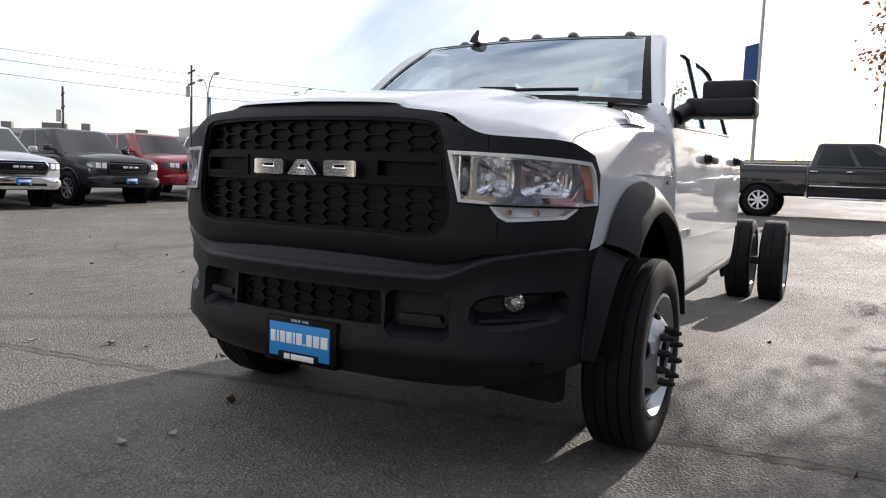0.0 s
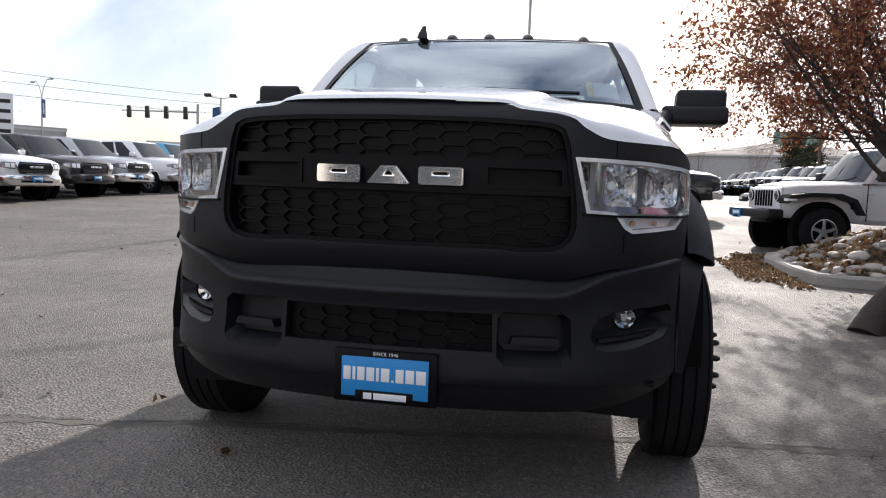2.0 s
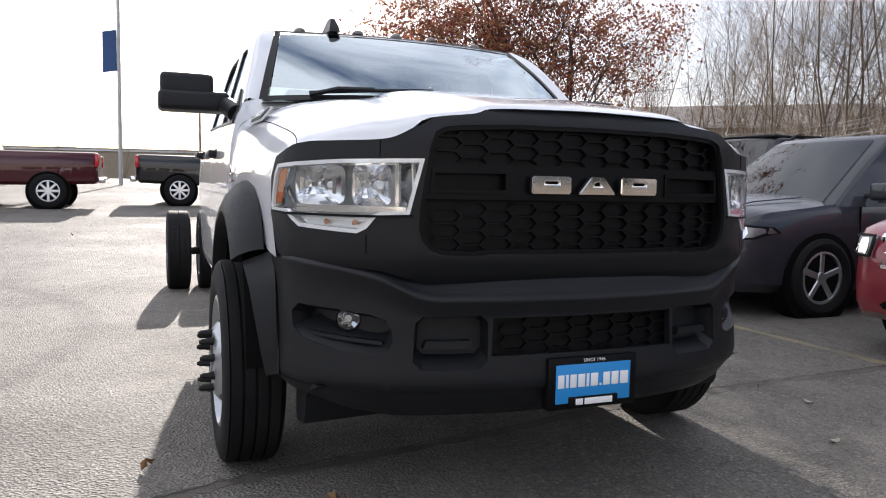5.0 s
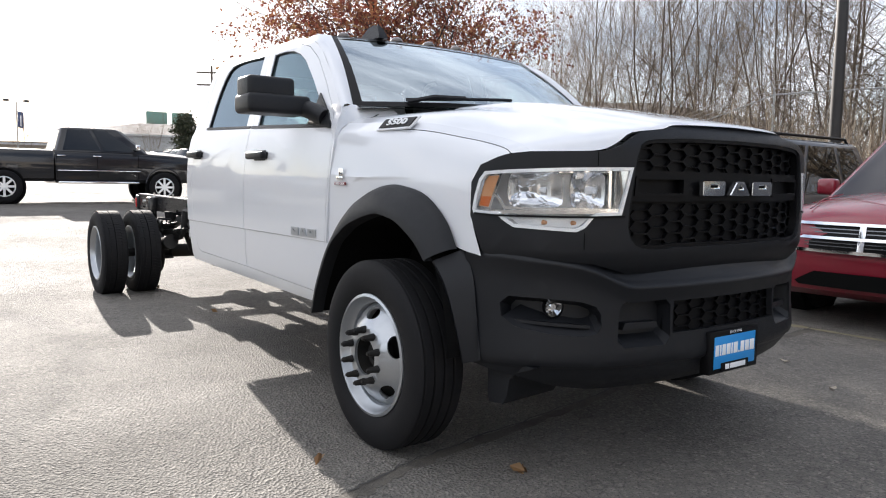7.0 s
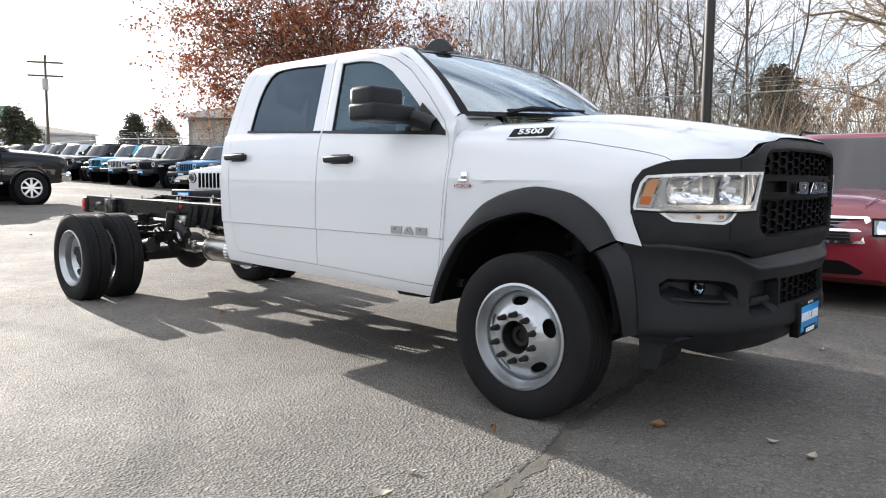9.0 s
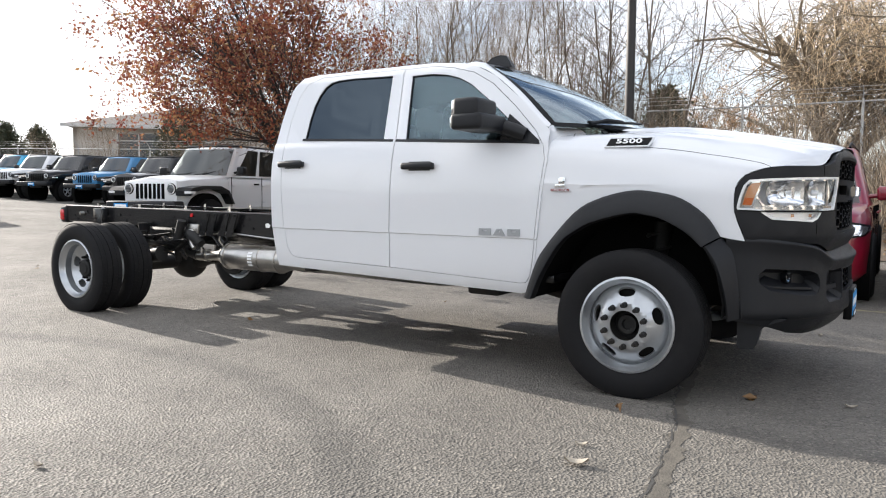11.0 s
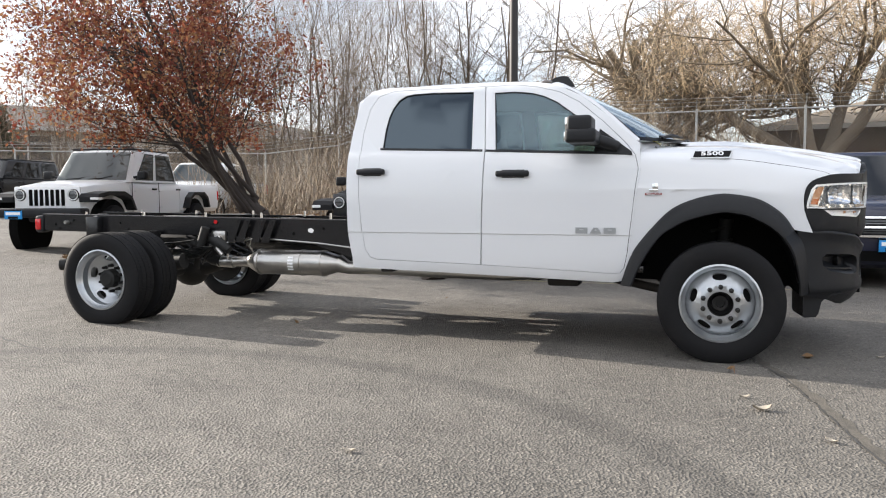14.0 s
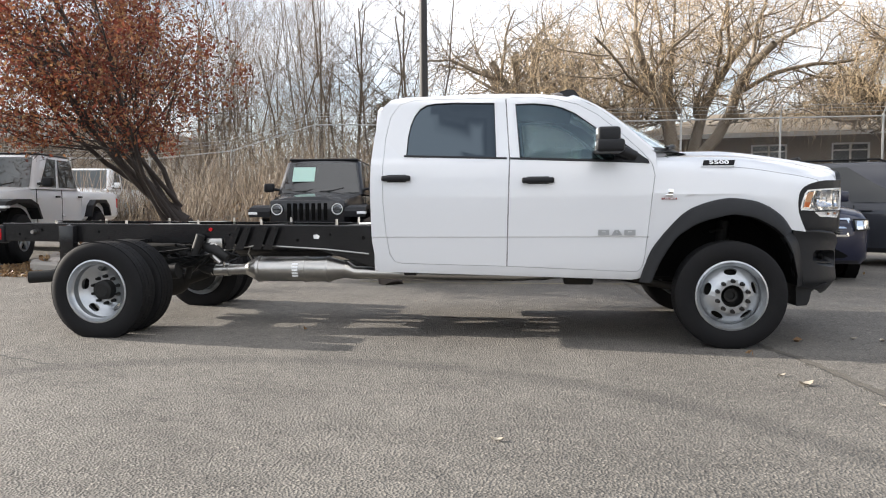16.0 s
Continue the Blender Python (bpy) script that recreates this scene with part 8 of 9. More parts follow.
for x, y, s in ((-70, 6, 0.75), (-78, 12, 0.7), (-82, -4, 0.7), (-74, -14, 0.65), (-60, 14, 0.55), (-88, -30, 0.7), (-80, -44, 0.8), (-66, -62, 0.8), (-72, 22, 0.6), (-55, 26, 0.5), (-50, 30, 0.55), (-92, 2, 0.8), (-96, -12, 0.8), (-90, 20, 0.8), (-44, 24.5, 0.5), (-39, 20.5, 0.42), (-30.5, 16.2, 0.5)):
    far_tree(x, y, s)

# ---- tree island and planted bank ----
def bed_height(x, y):
    """The planting bed is heaped up round the tree."""
    k = min(1.0, max(0.0, min(x + 9.25, -6.45 - x, y - 3.45, 9.3 - y) / 1.25))
    return ground_height(x, y) + 0.10 + 0.46 * k * k * (3 - 2 * k)



ISL = [(-9.30, 3.75), (-9.05, 3.40), (-8.60, 3.28), (-7.0, 3.32), (-6.55, 3.45), (-6.38, 3.80), (-6.38, 9.4), (-9.9, 9.4)]
soft = []
for i in range(len(ISL)):
    a, b = Vector(ISL[i]), Vector(ISL[(i + 1) % len(ISL)])
    soft += [tuple(a.lerp(b, t)) for t in (0.0, 0.5)]
kb = bmesh.new()
inner = grown(soft, -0.15)
rows = []
for (x, y), (xi, yi) in zip(soft, inner):
    g0 = ground_height(x, y)
    rows.append([kb.verts.new(p) for p in ((x, y, g0 - 0.05), (x, y, g0 + 0.11), (x + (xi - x) * 0.15, y + (yi - y) * 0.15, g0 + 0.14), (x + (xi - x) * 0.9, y + (yi - y) * 0.9, g0 + 0.145), (xi, yi, g0 + 0.13), (xi, yi, g0 - 0.05))])
for i in range(len(rows)):
    a, b = rows[i], rows[(i + 1) % len(rows)]
    for j in range(5):
        kb.faces.new((a[j], b[j], b[j + 1], a[j + 1]))
bmesh.ops.recalc_face_normals(kb, faces=kb.faces)
tagged(part("kerb", kb, M["concrete"], smooth=30), "worn concrete kerb round the tree island", "kerb", kind="structure")
bm = panel(inner, [], lambda x, y: Vector((x, y, bed_height(x, y))), list(np.arange(-9.2, -6.4, 0.2)), list(np.arange(3.5, 9.4, 0.25)), 0, (0, 0, 1))
tagged(part("planting_bed", bm, M["soil"]), "dry soil bed under the tree", "soil", kind="structure")
bm = grid_sheet(lambda x, y: (x, y, ground_height(x, y) + 0.03), list(np.arange(-14, 40, 1.0)), list(np.arange(9.4, 60, 1.5)))
tagged(part("planting_bank", bm, M["soil"]), "leaf-strewn earth bank below the fence", "bank", kind="structure")

# river stones in the bed
bm = bmesh.new()
bmesh.ops.create_icosphere(bm, subdivisions=2, radius=1)
for v in bm.verts:
    v.co *= 1 + 0.10 * noise.noise(v.co * 1.3)
stone_me = bpy.data.meshes.new("stone")
bm.to_mesh(stone_me)
bm.free()
stone_me.polygons.foreach_set("use_smooth", [True] * len(stone_me.polygons))
stone_me.materials.append(M["cobble"])
n = M["cobble"].node_tree.nodes
info, bright = n.new("ShaderNodeObjectInfo"), n.new("ShaderNodeHueSaturation")
mr = n.new("ShaderNodeMapRange")
mr.inputs["To Min"].default_value, mr.inputs["To Max"].default_value = 0.6, 1.5
ln = M["cobble"].node_tree.links
src = n["Principled BSDF"].inputs["Base Color"].links[0].from_socket
ln.new(info.outputs["Random"], mr.inputs["Value"])
ln.new(mr.outputs["Result"], bright.inputs["Value"])
ln.new(src, bright.inputs["Color"])
ln.new(bright.outputs["Color"], n["Principled BSDF"].inputs["Base Color"])
bed = thing("river_stones", "bed of rounded river stones round the tree", "stones", (0, 0, 0))
rs = random.Random(9)
count = 0
while count < 290:
    x, y = rs.uniform(-9.3, -6.4), rs.uniform(3.4, 7.5)
    if not inside(x, y, inner):
        continue
    r = rs.uniform(0.06, 0.125)
    ob = new("stone", stone_me)
    ob.parent = bed
    ob.matrix_basis = pose(x, y, bed_height(x, y) + r * 0.28, rs.uniform(-15, 15), rs.uniform(-15, 15), rs.uniform(0, 360)) @ Matrix.Diagonal((r * 1.35, r, r * 0.55, 1))
    count += 1


def litter(name, label, boxes, count, size, seed):
    rg = np.random.default_rng(seed)
    pts = []
    for _ in range(count):
        x0, x1, y0, y1 = boxes[rg.integers(0, len(boxes))]
        x, y = rg.uniform(x0, x1), rg.uniform(y0, y1)
        pts.append((x, y, bed_height(x, y) + 0.06 if inside(x, y, inner) else ground_height(x, y) + (0.045 if y > 9.4 else 0.018)))
    me = leaf_cloud(rg, pts, count, size, 0.012)
    return tagged(mesh_part(name, me, M["litter"]), label, "leaves", kind="stuff")


litter("leaf_litter", "fallen brown leaves against the kerb", [(-9.6, -6.0, 2.95, 3.30), (-9.8, -9.2, 3.0, 4.6), (-9.0, -6.5, 2.6, 3.0)], 2600, 0.030, 4)
litter("leaf_litter", "fallen leaves over the bank and bed", [(-13, 14, 9.5, 17), (-13, 2, 9.5, 15), (-9.2, -6.5, 3.5, 9)], 12000, 0.05, 6)
litter("leaf_scatter", "single dry leaves on the asphalt", [(-12, 8, -10, 8)], 110, 0.032, 7)

# large curled leaves near the truck
for x, y, s, a in ((0.17, -2.18, 0.05, 20), (1.23, -0.70, 0.035, 80), (0.42, -2.62, 0.03, 140), (1.05, -0.62, 0.03, 10), (0.1, -1.95, 0.028, 200), (1.9, -1.6, 0.03, 60), (-1.6, -3.4, 0.03, 0), (-2.3, -4.4, 0.04, 100), (-0.55, -4.2, 0.035, 40), (-6.2, -5.9, 0.035, 30), (0.2, 1.9, 0.03, 10), (0.7, 1.5, 0.03, 80)):
    bm = grid_sheet(lambda u, v: (u * s, v * s * 0.55 * (1 - u * u) ** 0.5 if abs(u) < 1 else 0, s * 0.35 * u * u + s * 0.25 * v * v + 0.004), [-1, -0.5, 0, 0.5, 1], [-1, 0, 1])
    ob = part("dry_leaf", bm, M["pale_leaf"])
    ob.matrix_world = pose(x, y, ground_height(x, y), 0, 0, a)
    tagged(ob, "single curled dry leaf on the asphalt", "leaf", "dry leaves on the asphalt")

# sawn-off leaning trunk before the grey crossover
stump = thing("tree_stump", "leaning sawn-off brown tree stump", "tree stump", (-3.42, 2.98, 0))
bm = tube(bmesh.new(), [(0.02, -0.02, -0.04), (-0.05, 0.07, 0.12), (-0.24, 0.38, 0.45), (-0.42, 0.70, 0.82)], [0.165, 0.145, 0.132, 0.125], 12)
part("trunk", bm, M["bark"], stump)


# ---- asphalt details: seams, cracks, worn stripes ----
def strip(name, pts, width, mat, label, lift=0.003, wobble=0.02, seed=1):
    rg = random.Random(seed)
    line = smooth_line(pts, max(12, int(12 * sum(math.dist(a, b) for a, b in zip(pts, pts[1:])))))
    bm = bmesh.new()
    rows = []
    for k, (x, y) in enumerate(line):
        a, b = line[max(k - 1, 0)], line[min(k + 1, len(line) - 1)]
        tx, ty = b[0] - a[0], b[1] - a[1]
        q = math.hypot(tx, ty) or 1
        nx, ny = -ty / q, tx / q
        o, w = rg.uniform(-wobble, wobble), width * rg.uniform(0.5, 1.3) / 2
        rows.append([bm.verts.new((x + nx * (o + e), y + ny * (o + e), ground_height(x, y) + lift)) for e in (-w, w)])
    for a, b in zip(rows, rows[1:]):
        bm.faces.new((a[0], b[0], b[1], a[1]))
    bmesh.ops.recalc_face_normals(bm, faces=bm.faces)
    if sum(f.normal.z for f in bm.faces) < 0:
        bmesh.ops.reverse_faces(bm, faces=bm.faces[:])
    return tagged(part(name, bm, mat, smooth=0), label, "crack", kind="structure")


SEAM = [(1.15, -6.5), (0.60, -3.0), (0.47, -2.1), (0.37, -1.45), (0.24, -1.0), (0.08, 0.0), (-0.16, 1.2), (-0.24, 2.2), (-0.30, 3.2)]
strip("seam", SEAM, 0.010, M["patch"], "open paving seam in the asphalt", 0.0045, 0.012, seed=2)
strip("seam", [(x + 0.035, y) for x, y in SEAM], 0.075, M["seam_fill"], "old brown filling along the paving seam", 0.002, 0.012, 3)
strip("crack", [(-4.6, -2.2), (-6.5, -1.6), (-8.8, -1.8), (-11.5, -1.2)], 0.018, M["patch"], "hairline crack in the asphalt", seed=4)
strip("crack", [(-2.5, -5.2), (-4.0, -7.6), (-7.5, -9.0), (-12, -9.4)], 0.02, M["patch"], "hairline crack in the asphalt", seed=5)
strip("stripe", [(-3.9, 3.24), (-2.6, 3.14), (-1.0, 3.16), (1.6, 3.2)], 0.09, M["stripe"], "worn yellow parking stripe", 0.003, 0.004, 10)
rg = random.Random(12)
for k in range(10):
    x, y = (-2.3 if k < 6 else -11.5) + rg.uniform(-1.2, 1.2), (-5.2 if k < 6 else -6.5) + rg.uniform(-0.5, 0.5)
    a = rg.uniform(-0.6, 0.6)
    strip("crack", [(x - 0.9 * math.cos(a), y - 0.9 * math.sin(a)), (x + rg.uniform(-0.2, 0.2), y + rg.uniform(-0.2, 0.2)), (x + 0.9 * math.cos(a), y + 0.9 * math.sin(a))], 0.025, M["pale_line"], "pale patched crack in the asphalt", 0.003, 0.03, 20 + k)

# ---- fence, poles, lamps ----
FY = 17.6
fence = thing("chain_link_fence", "tall galvanised chain-link fence with wire arms", "fence", (0, FY, 0))
xs_f = list(np.arange(-69.0, 20.1, 3.0))
for x in xs_f:
    g0 = ground_height(x, FY)
    bm = rod(bmesh.new(), (x, 0, g0 - 0.1), (x, 0, g0 + 2.45), 0.035, 0.035, 8)
    rod(bm, (x, 0, g0 + 2.43), (x, -0.22, g0 + 2.75), 0.018, 0.014, 6)
    part("fence_post", bm, M["galvanised"], fence)
for nm, dz, dy, r in (("top_rail", 2.38, 0.0, 0.024), ("barbed_wire", 2.53, -0.06, 0.006), ("barbed_wire", 2.64, -0.14, 0.006), ("barbed_wire", 2.74, -0.21, 0.006)):
    part(nm, tube(bmesh.new(), [(x, dy, ground_height(x, FY) + dz) for x in xs_f], r, 5), M["galvanised"], fence)
wires = []
for k in range(int(89 / 0.11)):
    x = -69 + 0.11 * k
    for s in (1, -1):
        x2 = x + s * 2.3
        if -69 < x2 < 20:
            wires.append((np.array([x, 0, ground_height(x, FY) + 0.04]), np.array([x2, 0, ground_height(x2, FY) + 2.36]), 0.0022, 0.0022))
w_ob = mesh_part("wire_mesh", limbs_mesh(wires, 3), M["galvanised"], fence)
tagged(w_ob, kind="stuff")

pole = thing("light_pole", "tall dark brown steel light pole before the fence", "light pole", on_ground(-4.3, 11.6))
part("shaft", rod(bmesh.new(), (0, 0, -0.1), (0, 0, 9.5), 0.115, 0.085, 14), M["pole_dark"], pole)
part("base_plate", box(bmesh.new(), -0.2, 0.2, -0.2, 0.2, 0.02, 0.10, 0.01), M["concrete"], pole)
part("lamp_head", box(bmesh.new(), -0.3, 0.3, -0.8, 0.1, 9.4, 9.6, 0.05), M["pole_dark"], pole)


def lot_lamp(x, y, h, banner_z, turn, label="steel lot lamp with twin heads and a blue banner"):
    ob = thing("lot_lamp", label, "street lamp", on_ground(x, y), turn, "lot lamps with banners")
    part("shaft", rod(bmesh.new(), (0, 0, -0.1), (0, 0, h), 0.09, 0.06, 10), M["galvanised"], ob)
    for s in (-1, 1):
        part("arm", rod(bmesh.new(), (0, 0, h - 0.1), (0, s * 0.9, h + 0.05), 0.03, 0.03, 6), M["galvanised"], ob)
        part("lamp_head", box(bmesh.new(), -0.2, 0.2, s * 0.7, s * 1.25, h + 0.02, h + 0.28, 0.05), M["pole_dark"], ob)
    bn = part("banner", grid_sheet(lambda u, v: (0.05 * math.sin(3 * v + u), 0.08 + 0.58 * u, banner_z - v * 1.8 - 0.12 * u), list(np.linspace(0, 1, 6)), list(np.linspace(0, 1, 10))), M["banner_blue"], ob, "dark blue cloth banner with a pale writing bar")
    part("writing_bar", grid_sheet(lambda u, v: (0.05 * math.sin(3 * v + u) + 0.012, 0.08 + 0.58 * u, banner_z - v * 2.0 - 0.12 * u), [0.38, 0.62], list(np.linspace(0.2, 0.8, 8))), M["letter_white"], bn)
    return ob


lot_lamp(-33.5, -2.6, 12.5, 6.9, 180, "very tall lot pole with a dark blue banner")
lot_lamp(-52.3, -23.1, 6.0, 5.3, 180)
lot_lamp(-63.9, -20.4, 6.8, 6.0, 180)
lot_lamp(-50.0, -27.6, 6.2, 5.5, 190)
lot_lamp(-92.0, 8.0, 8.0, 7.0, 0)


def street_lamp(x, y, h, turn):
    ob = thing("street_lamp", "grey street lamp with curved twin arms", "street lamp", on_ground(x, y), turn, "street lamps")
    part("shaft", rod(bmesh.new(), (0, 0, -0.1), (0, 0, h * 0.85), 0.11, 0.07, 10), M["galvanised"], ob)
    for s in (-1, 1):
        part("arm", tube(bmesh.new(), [(0, 0, h * 0.82), (0, s * 0.5, h * 0.93), (0, s * 1.3, h), (0, s * 2.0, h)], 0.035, 6), M["galvanised"], ob)
        part("lamp_head", box(bmesh.new(), -0.13, 0.13, s * 1.9, s * 2.55, h - 0.06, h + 0.08, 0.04), M["galvanised"], ob)
    bn = part("banner", grid_sheet(lambda u, v: (0.0, 0.1 + 0.75 * u, h * 0.80 - 1.7 * v - 0.1 * u), [0, 0.5, 1], [0, 0.5, 1]), M["banner_blue"], ob)
    part("writing_bar", grid_sheet(lambda u, v: (0.012, 0.1 + 0.75 * u, h * 0.80 - 1.7 * v - 0.1 * u), [0.38, 0.62], [0.2, 0.8]), M["letter_white"], bn)


street_lamp(-31.2, -35.1, 6.2, -30)
street_lamp(-58.0, -50.0, 8.5, -30)


def utility_pole(x, y, h, cross=True):
    ob = thing("utility_pole", "weathered wooden utility pole with crossarms", "utility pole", on_ground(x, y), -30, "utility poles")
    part("shaft", rod(bmesh.new(), (0, 0, -0.2), (0, 0, h), 0.11, 0.075, 10), M["pole_wood"], ob)
    if cross:
        for dz in (0.5, 1.4):
            part("crossarm", box(bmesh.new(), -0.05, 0.05, -1.1, 1.1, h - dz - 0.06, h - dz + 0.06, 0.01), M["pole_wood"], ob)
        part("transformer", rod(bmesh.new(), (0.22, 0, h - 2.4), (0.22, 0, h - 1.6), 0.2, 0.2, 12), M["galvanised"], ob)


utility_pole(-37.1, -43.2, 8.0)
utility_pole(-28.8, -46.5, 5.7)
utility_pole(-44.6, -15.0, 7.6, False)
utility_pole(-52.2, 16.2, 8.2)
utility_pole(-70.0, 3.0, 9.5, False)
cable = thing("overhead_cables", "thin overhead cables between the utility poles", "cables")
for dz, dy in ((10.2, 0.0), (9.2, 0.8), (8.2, -0.6)):
    part("cable", tube(bmesh.new(), [(-20 - 60 * t, -66 + 22 * t + dy, dz + 3.2 * (t - 0.5) ** 2) for t in np.linspace(0, 1, 14)], 0.018, 4), M["pole_dark"], cable)

# traffic signals at the crossing
mast = thing("traffic_signal", "traffic signal mast with hanging dark signal heads", "traffic light", on_ground(-57, -33.5), 0)
part("shaft", rod(bmesh.new(), (0, 0, -0.1), (0, 0, 6.4), 0.14, 0.11, 10), M["galvanised"], mast)
part("arm", rod(bmesh.new(), (0, 0, 5.7), (-3, -9.5, 6.1), 0.09, 0.05, 8), M["galvanised"], mast)
for t in (0.15, 0.4, 0.65, 0.9):
    part("signal_head", box(bmesh.new(), -3 * t - 0.16, -3 * t + 0.16, -9.5 * t - 0.18, -9.5 * t + 0.18, 5.05 + 0.4 * t, 6.15 + 0.4 * t, 0.04), M["pole_dark"], mast)


# ---- buildings ----
def building(name, label, a, b, depth, wall_h, roof_h, wall, roof, windows=(), base=0.0, eave=0.6):
    """A block whose front runs from a to b, with windows (along, sill, width, height), and a hipped or flat roof."""
    ax, ay = a
    bx, by = b
    L = math.dist(a, b)
    ang = math.degrees(math.atan2(by - ay, bx - ax))
    ob = thing(name, label, "building", (ax, ay, base), ang)
    holes = [[(u, s), (u + w, s), (u + w, s + h), (u, s + h)] for u, s, w, h in windows]
    part("wall", panel([(0, -1), (L, -1), (L, wall_h), (0, wall_h)], holes, lambda u, v: Vector((u, 0, v)), (), (), 0.25, (0, -1, 0)), wall, ob)
    part("wall", panel([(0, -1), (L, -1), (L, wall_h), (0, wall_h)], [], lambda u, v: Vector((u, depth, v)), (), (), 0.25, (0, 1, 0)), wall, ob)
    for x, s in ((0, -1), (L, 1)):
        part("wall", panel([(0, -1), (depth, -1), (depth, wall_h), (0, wall_h)], [], lambda u, v: Vector((x, u, v)), (), (), 0.25, (s, 0, 0)), wall, ob)
    for u, s, w, h in windows:
        wi = part("window", box(bmesh.new(), u, u + w, 0.10, 0.16, s, s + h, 0), M["dark_window"], ob)
        fr = bmesh.new()
        for x0, x1, z0, z1 in ((u, u + 0.08, s, s + h), (u + w - 0.08, u + w, s, s + h), (u + w / 2 - 0.04, u + w / 2 + 0.04, s, s + h), (u, u + w, s, s + 0.08), (u, u + w, s + h - 0.08, s + h), (u, u + w, s + h * 0.66, s + h * 0.66 + 0.06)):
            box(fr, x0, x1, 0.02, 0.10, z0, z1, 0)
        part("window_frame", fr, M["white_wall"], wi)
    e = eave
    bm = bmesh.new()
    if roof_h > 0.3:
        rid = min(L, depth) / 2 * 0.9
        lo = [bm.verts.new(p) for p in ((-e, -e, wall_h), (L + e, -e, wall_h), (L + e, depth + e, wall_h), (-e, depth + e, wall_h))]
        hi = [bm.verts.new(p) for p in ((rid, depth / 2, wall_h + roof_h), (L - rid, depth / 2, wall_h + roof_h))]
        for q in ((lo[0], lo[1], hi[1], hi[0]), (lo[1], lo[2], hi[1]), (lo[2], lo[3], hi[0], hi[1]), (lo[3], lo[0], hi[0]), lo[::-1]):
            bm.faces.new(q)
    else:
        box(bm, -e, L + e, -e, depth + e, wall_h, wall_h + max(0.15, roof_h), 0)
    part("roof", bm, roof, ob, smooth=0)
    part("fascia_board", box(bmesh.new(), -e, L + e, -e - 0.03, -e, wall_h - 0.18, wall_h + 0.04, 0), M["white_wall"], ob)
    return ob


building("office_building", "long pale stucco building with a grey shingle roof", (-43.0, 21.5), (-24.0, 43.0), 14, 4.6, 2.0, M["stucco"], M["shingle"], [(2.5 + 4.6 * k, 2.6, 2.6, 1.6) for k in range(5)], 0.6)
building("tan_house", "low brown building with a broad tan roof", (3.2, 31.5), (18.0, 29.0), 9, 3.0, 1.5, material("brown_wall", (0.16, 0.12, 0.085), 0.9, grain=0.1, size=8), M["tan_roof"], [(5.5, 1.4, 1.6, 1.1), (9.0, 1.4, 1.6, 1.1)], 1.2)
mall = building("strip_mall", "long flat white shop building across the street", (-24.0, -80.0), (-52.0, -57.5), 14, 3.2, 0.3, M["white_wall"], M["white_wall"], [(2 + 5.2 * k, 0.4, 3.6, 2.0) for k in range(6)], 0.8, 0.5)
for u, w, h in ((9.0, 0.9, 0.7), (13.5, 0.9, 1.0), (17.0, 0.9, 0.7), (20.5, 2.2, 0.8), (24.0, 0.8, 0.9), (29.0, 1.2, 0.6)):
    part("rooftop_unit", box(bmesh.new(), u, u + w, 2.0, 3.4, 3.5, 3.5 + h, 0.04), M["shingle"], mall)
building("warehouse", "grey ribbed metal warehouse block", (-49.0, -55.0), (-60.0, -49.0), 10, 4.4, 0.2, M["galvanised"], M["galvanised"], (), 0.8, 0.05)
building("far_store", "far grey store with a gabled front", (-90.0, 12.0), (-86.0, 34.0), 20, 5.0, 2.0, M["galvanised"], M["shingle"], (), 1.0, 0.3)
building("far_shops", "low far shop row along the street", (-78.0, -52.0), (-100.0, -20.0), 14, 4.4, 0.2, M["tan_roof"], M["white_wall"], [(3 + 6 * k, 0.6, 4, 2) for k in range(6)], 0.8, 0.1)
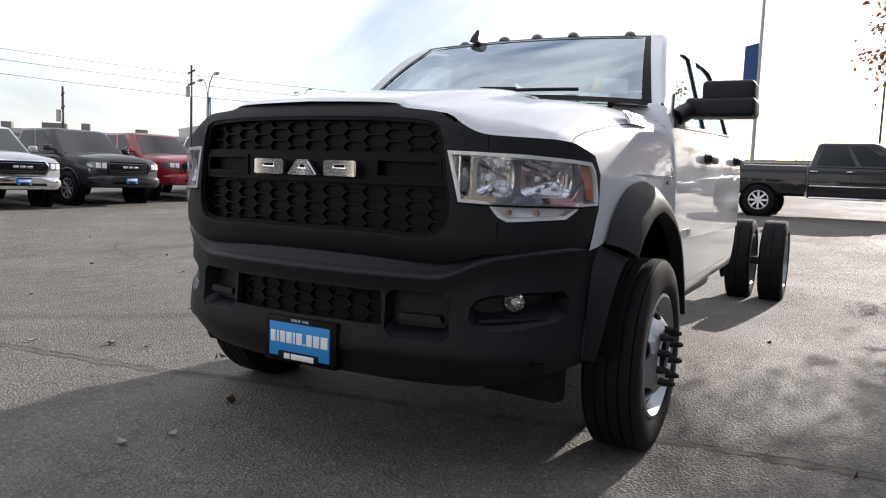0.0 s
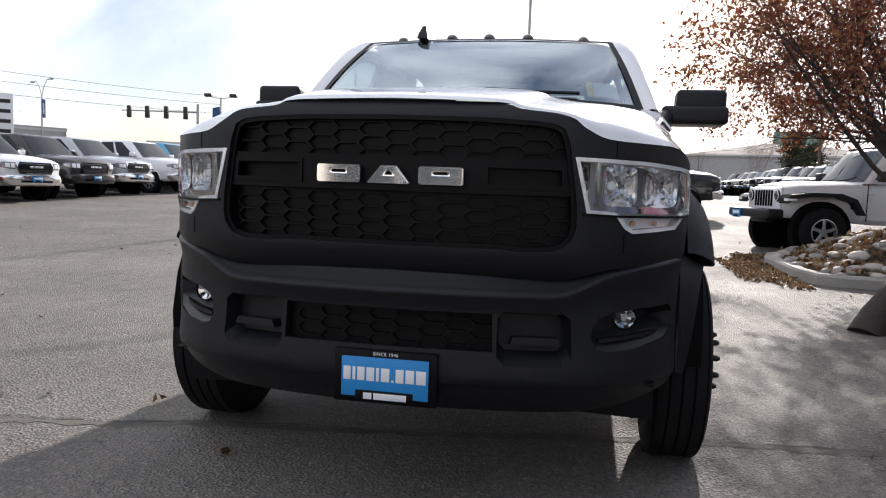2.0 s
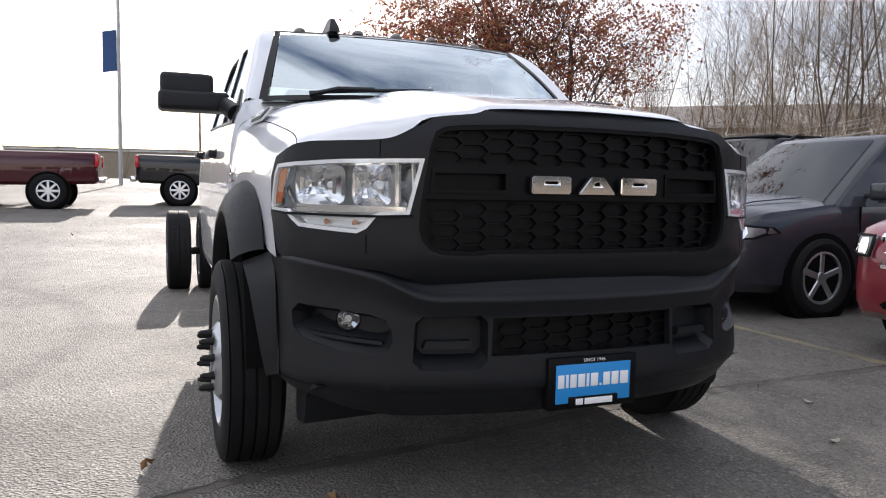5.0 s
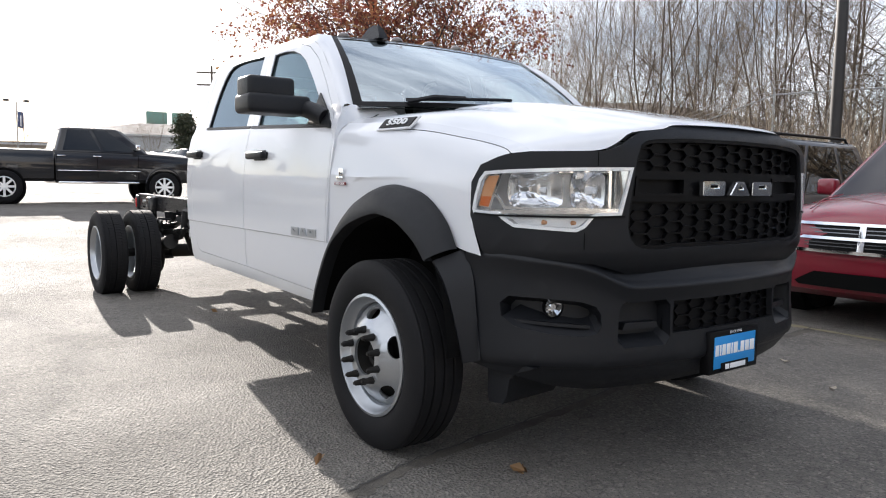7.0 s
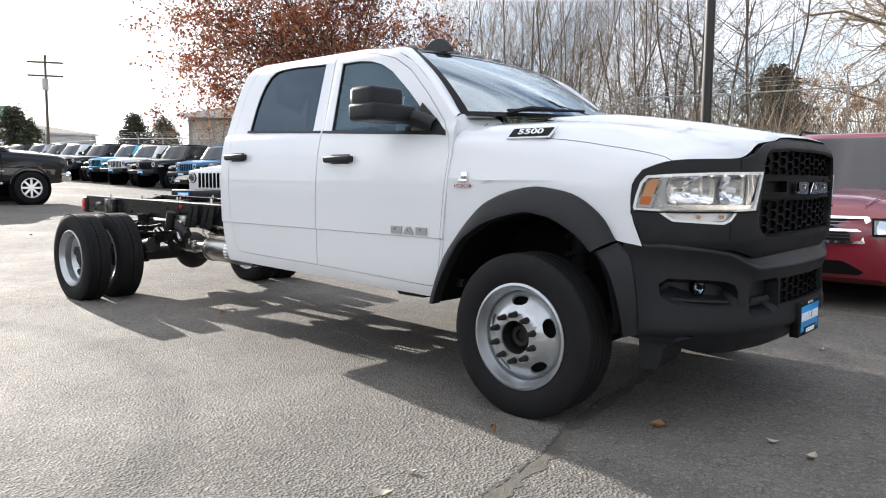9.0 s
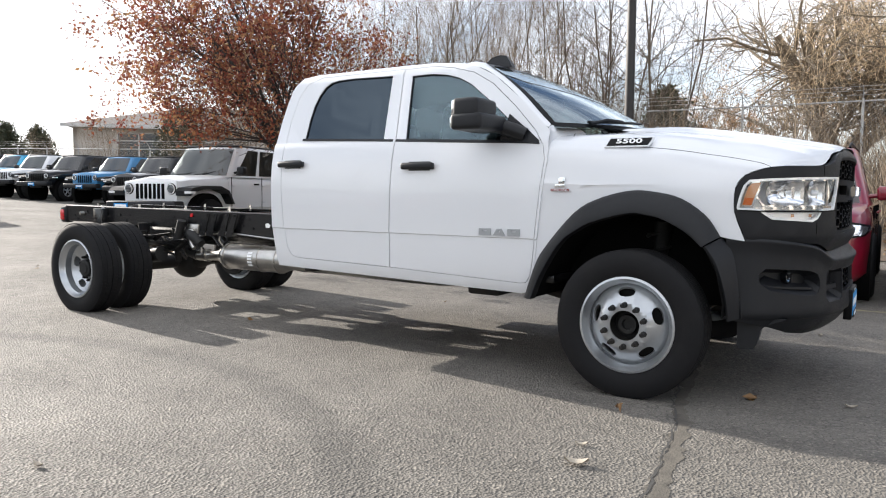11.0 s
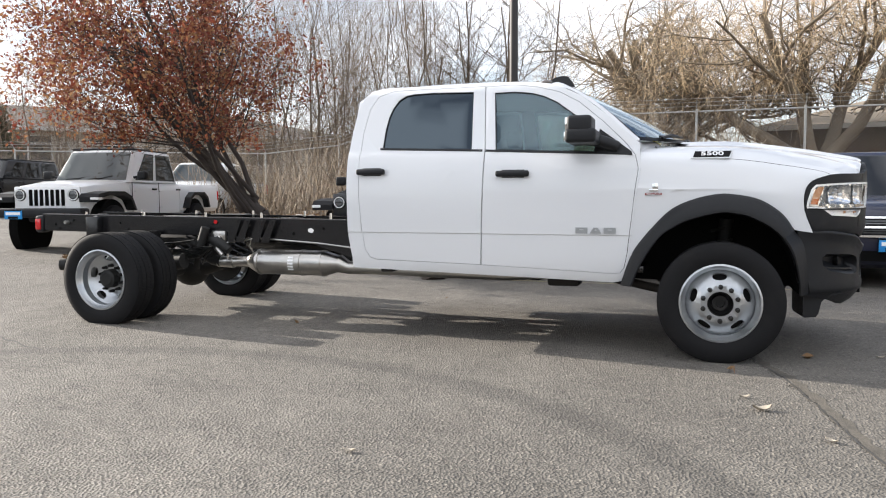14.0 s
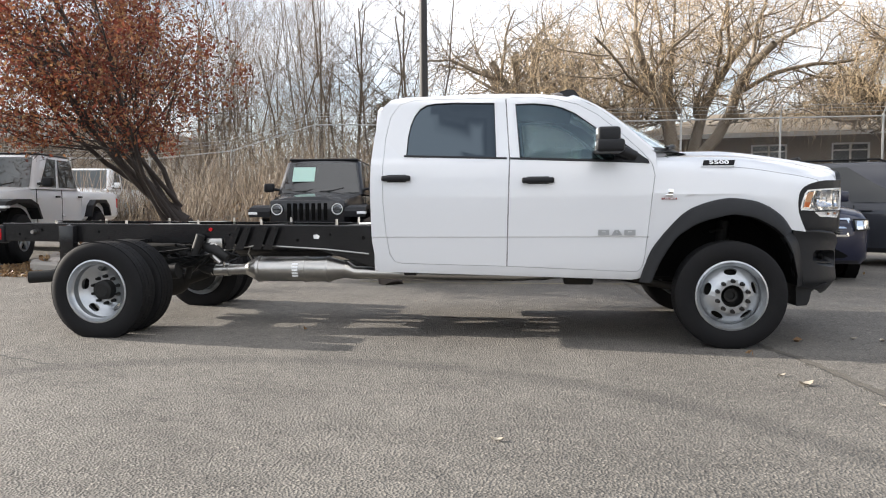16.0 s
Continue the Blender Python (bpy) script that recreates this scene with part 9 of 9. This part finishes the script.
building("far_warehouse", "low far grey warehouse beyond the lot", (-104.0, -20.0), (-96.0, 12.0), 14, 4.0, 0.2, M["tan_roof"], M["shingle"], (), 0.8, 0.1)
sg = thing("pylon_sign", "white roadside pylon sign with dark writing bars", "sign", on_ground(-48.7, -46.0), 45)
part("board", box(bmesh.new(), -0.15, 0.15, -0.8, 0.8, 1.6, 6.2, 0.03), M["letter_white"], sg)
part("post", box(bmesh.new(), -0.1, 0.1, -0.2, 0.2, -0.2, 1.6, 0.02), M["galvanised"], sg)
for z in (5.6, 4.8, 4.0, 3.2, 2.4):
    part("writing_bar", box(bmesh.new(), 0.15, 0.17, -0.6, 0.6, z - 0.18, z + 0.12, 0), M["pole_dark"], sg)
for y0 in (26.0, 29.4):
    gs = thing("road_sign", "green overhead road sign on a steel frame", "road sign", (-103, y0, 0.8), 0, "green road signs")
    part("board", box(bmesh.new(), -0.06, 0.06, -1.4, 1.4, 6.6, 9.2, 0.05), M["sign_green"], gs)
    part("post", box(bmesh.new(), -0.3, -0.1, -0.15, 0.15, -0.5, 7.0, 0.02), M["galvanised"], gs)

# low hills round the horizon
bm = grid_sheet(lambda a, v: (420 * math.cos(a) * (1 - 0.25 * v), 420 * math.sin(a) * (1 - 0.25 * v), (1 - v) * (17 + 7 * noise.noise(Vector((math.cos(a) * 4, math.sin(a) * 4, 0))) + 2.5 * noise.noise(Vector((math.cos(a) * 25, math.sin(a) * 25, 3)))) - 1), list(np.linspace(math.radians(150), math.radians(290), 160)), list(np.linspace(0, 1, 6)))
tagged(part("hills", bm, M["hill"]), "low grey-brown hills on the horizon", "hills", kind="structure")

# two unseen buildings, added behind the camera to close the place
building("showroom", "plain grey building added out of view, facing the lot", (30.0, 34.0), (30.0, -40.0), 16, 6.0, 0.2, M["stucco"], M["shingle"], [(4 + 8.5 * k, 0.2, 7.0, 3.6) for k in range(8)], 0.0, 0.2)
building("workshop", "plain long building added out of view, across the lot", (26.0, -52.0), (-14.0, -46.0), 16, 5.5, 0.2, M["tan_roof"], M["shingle"], [(4 + 9 * k, 0.2, 5.0, 3.6) for k in range(4)], 0.0, 0.2)
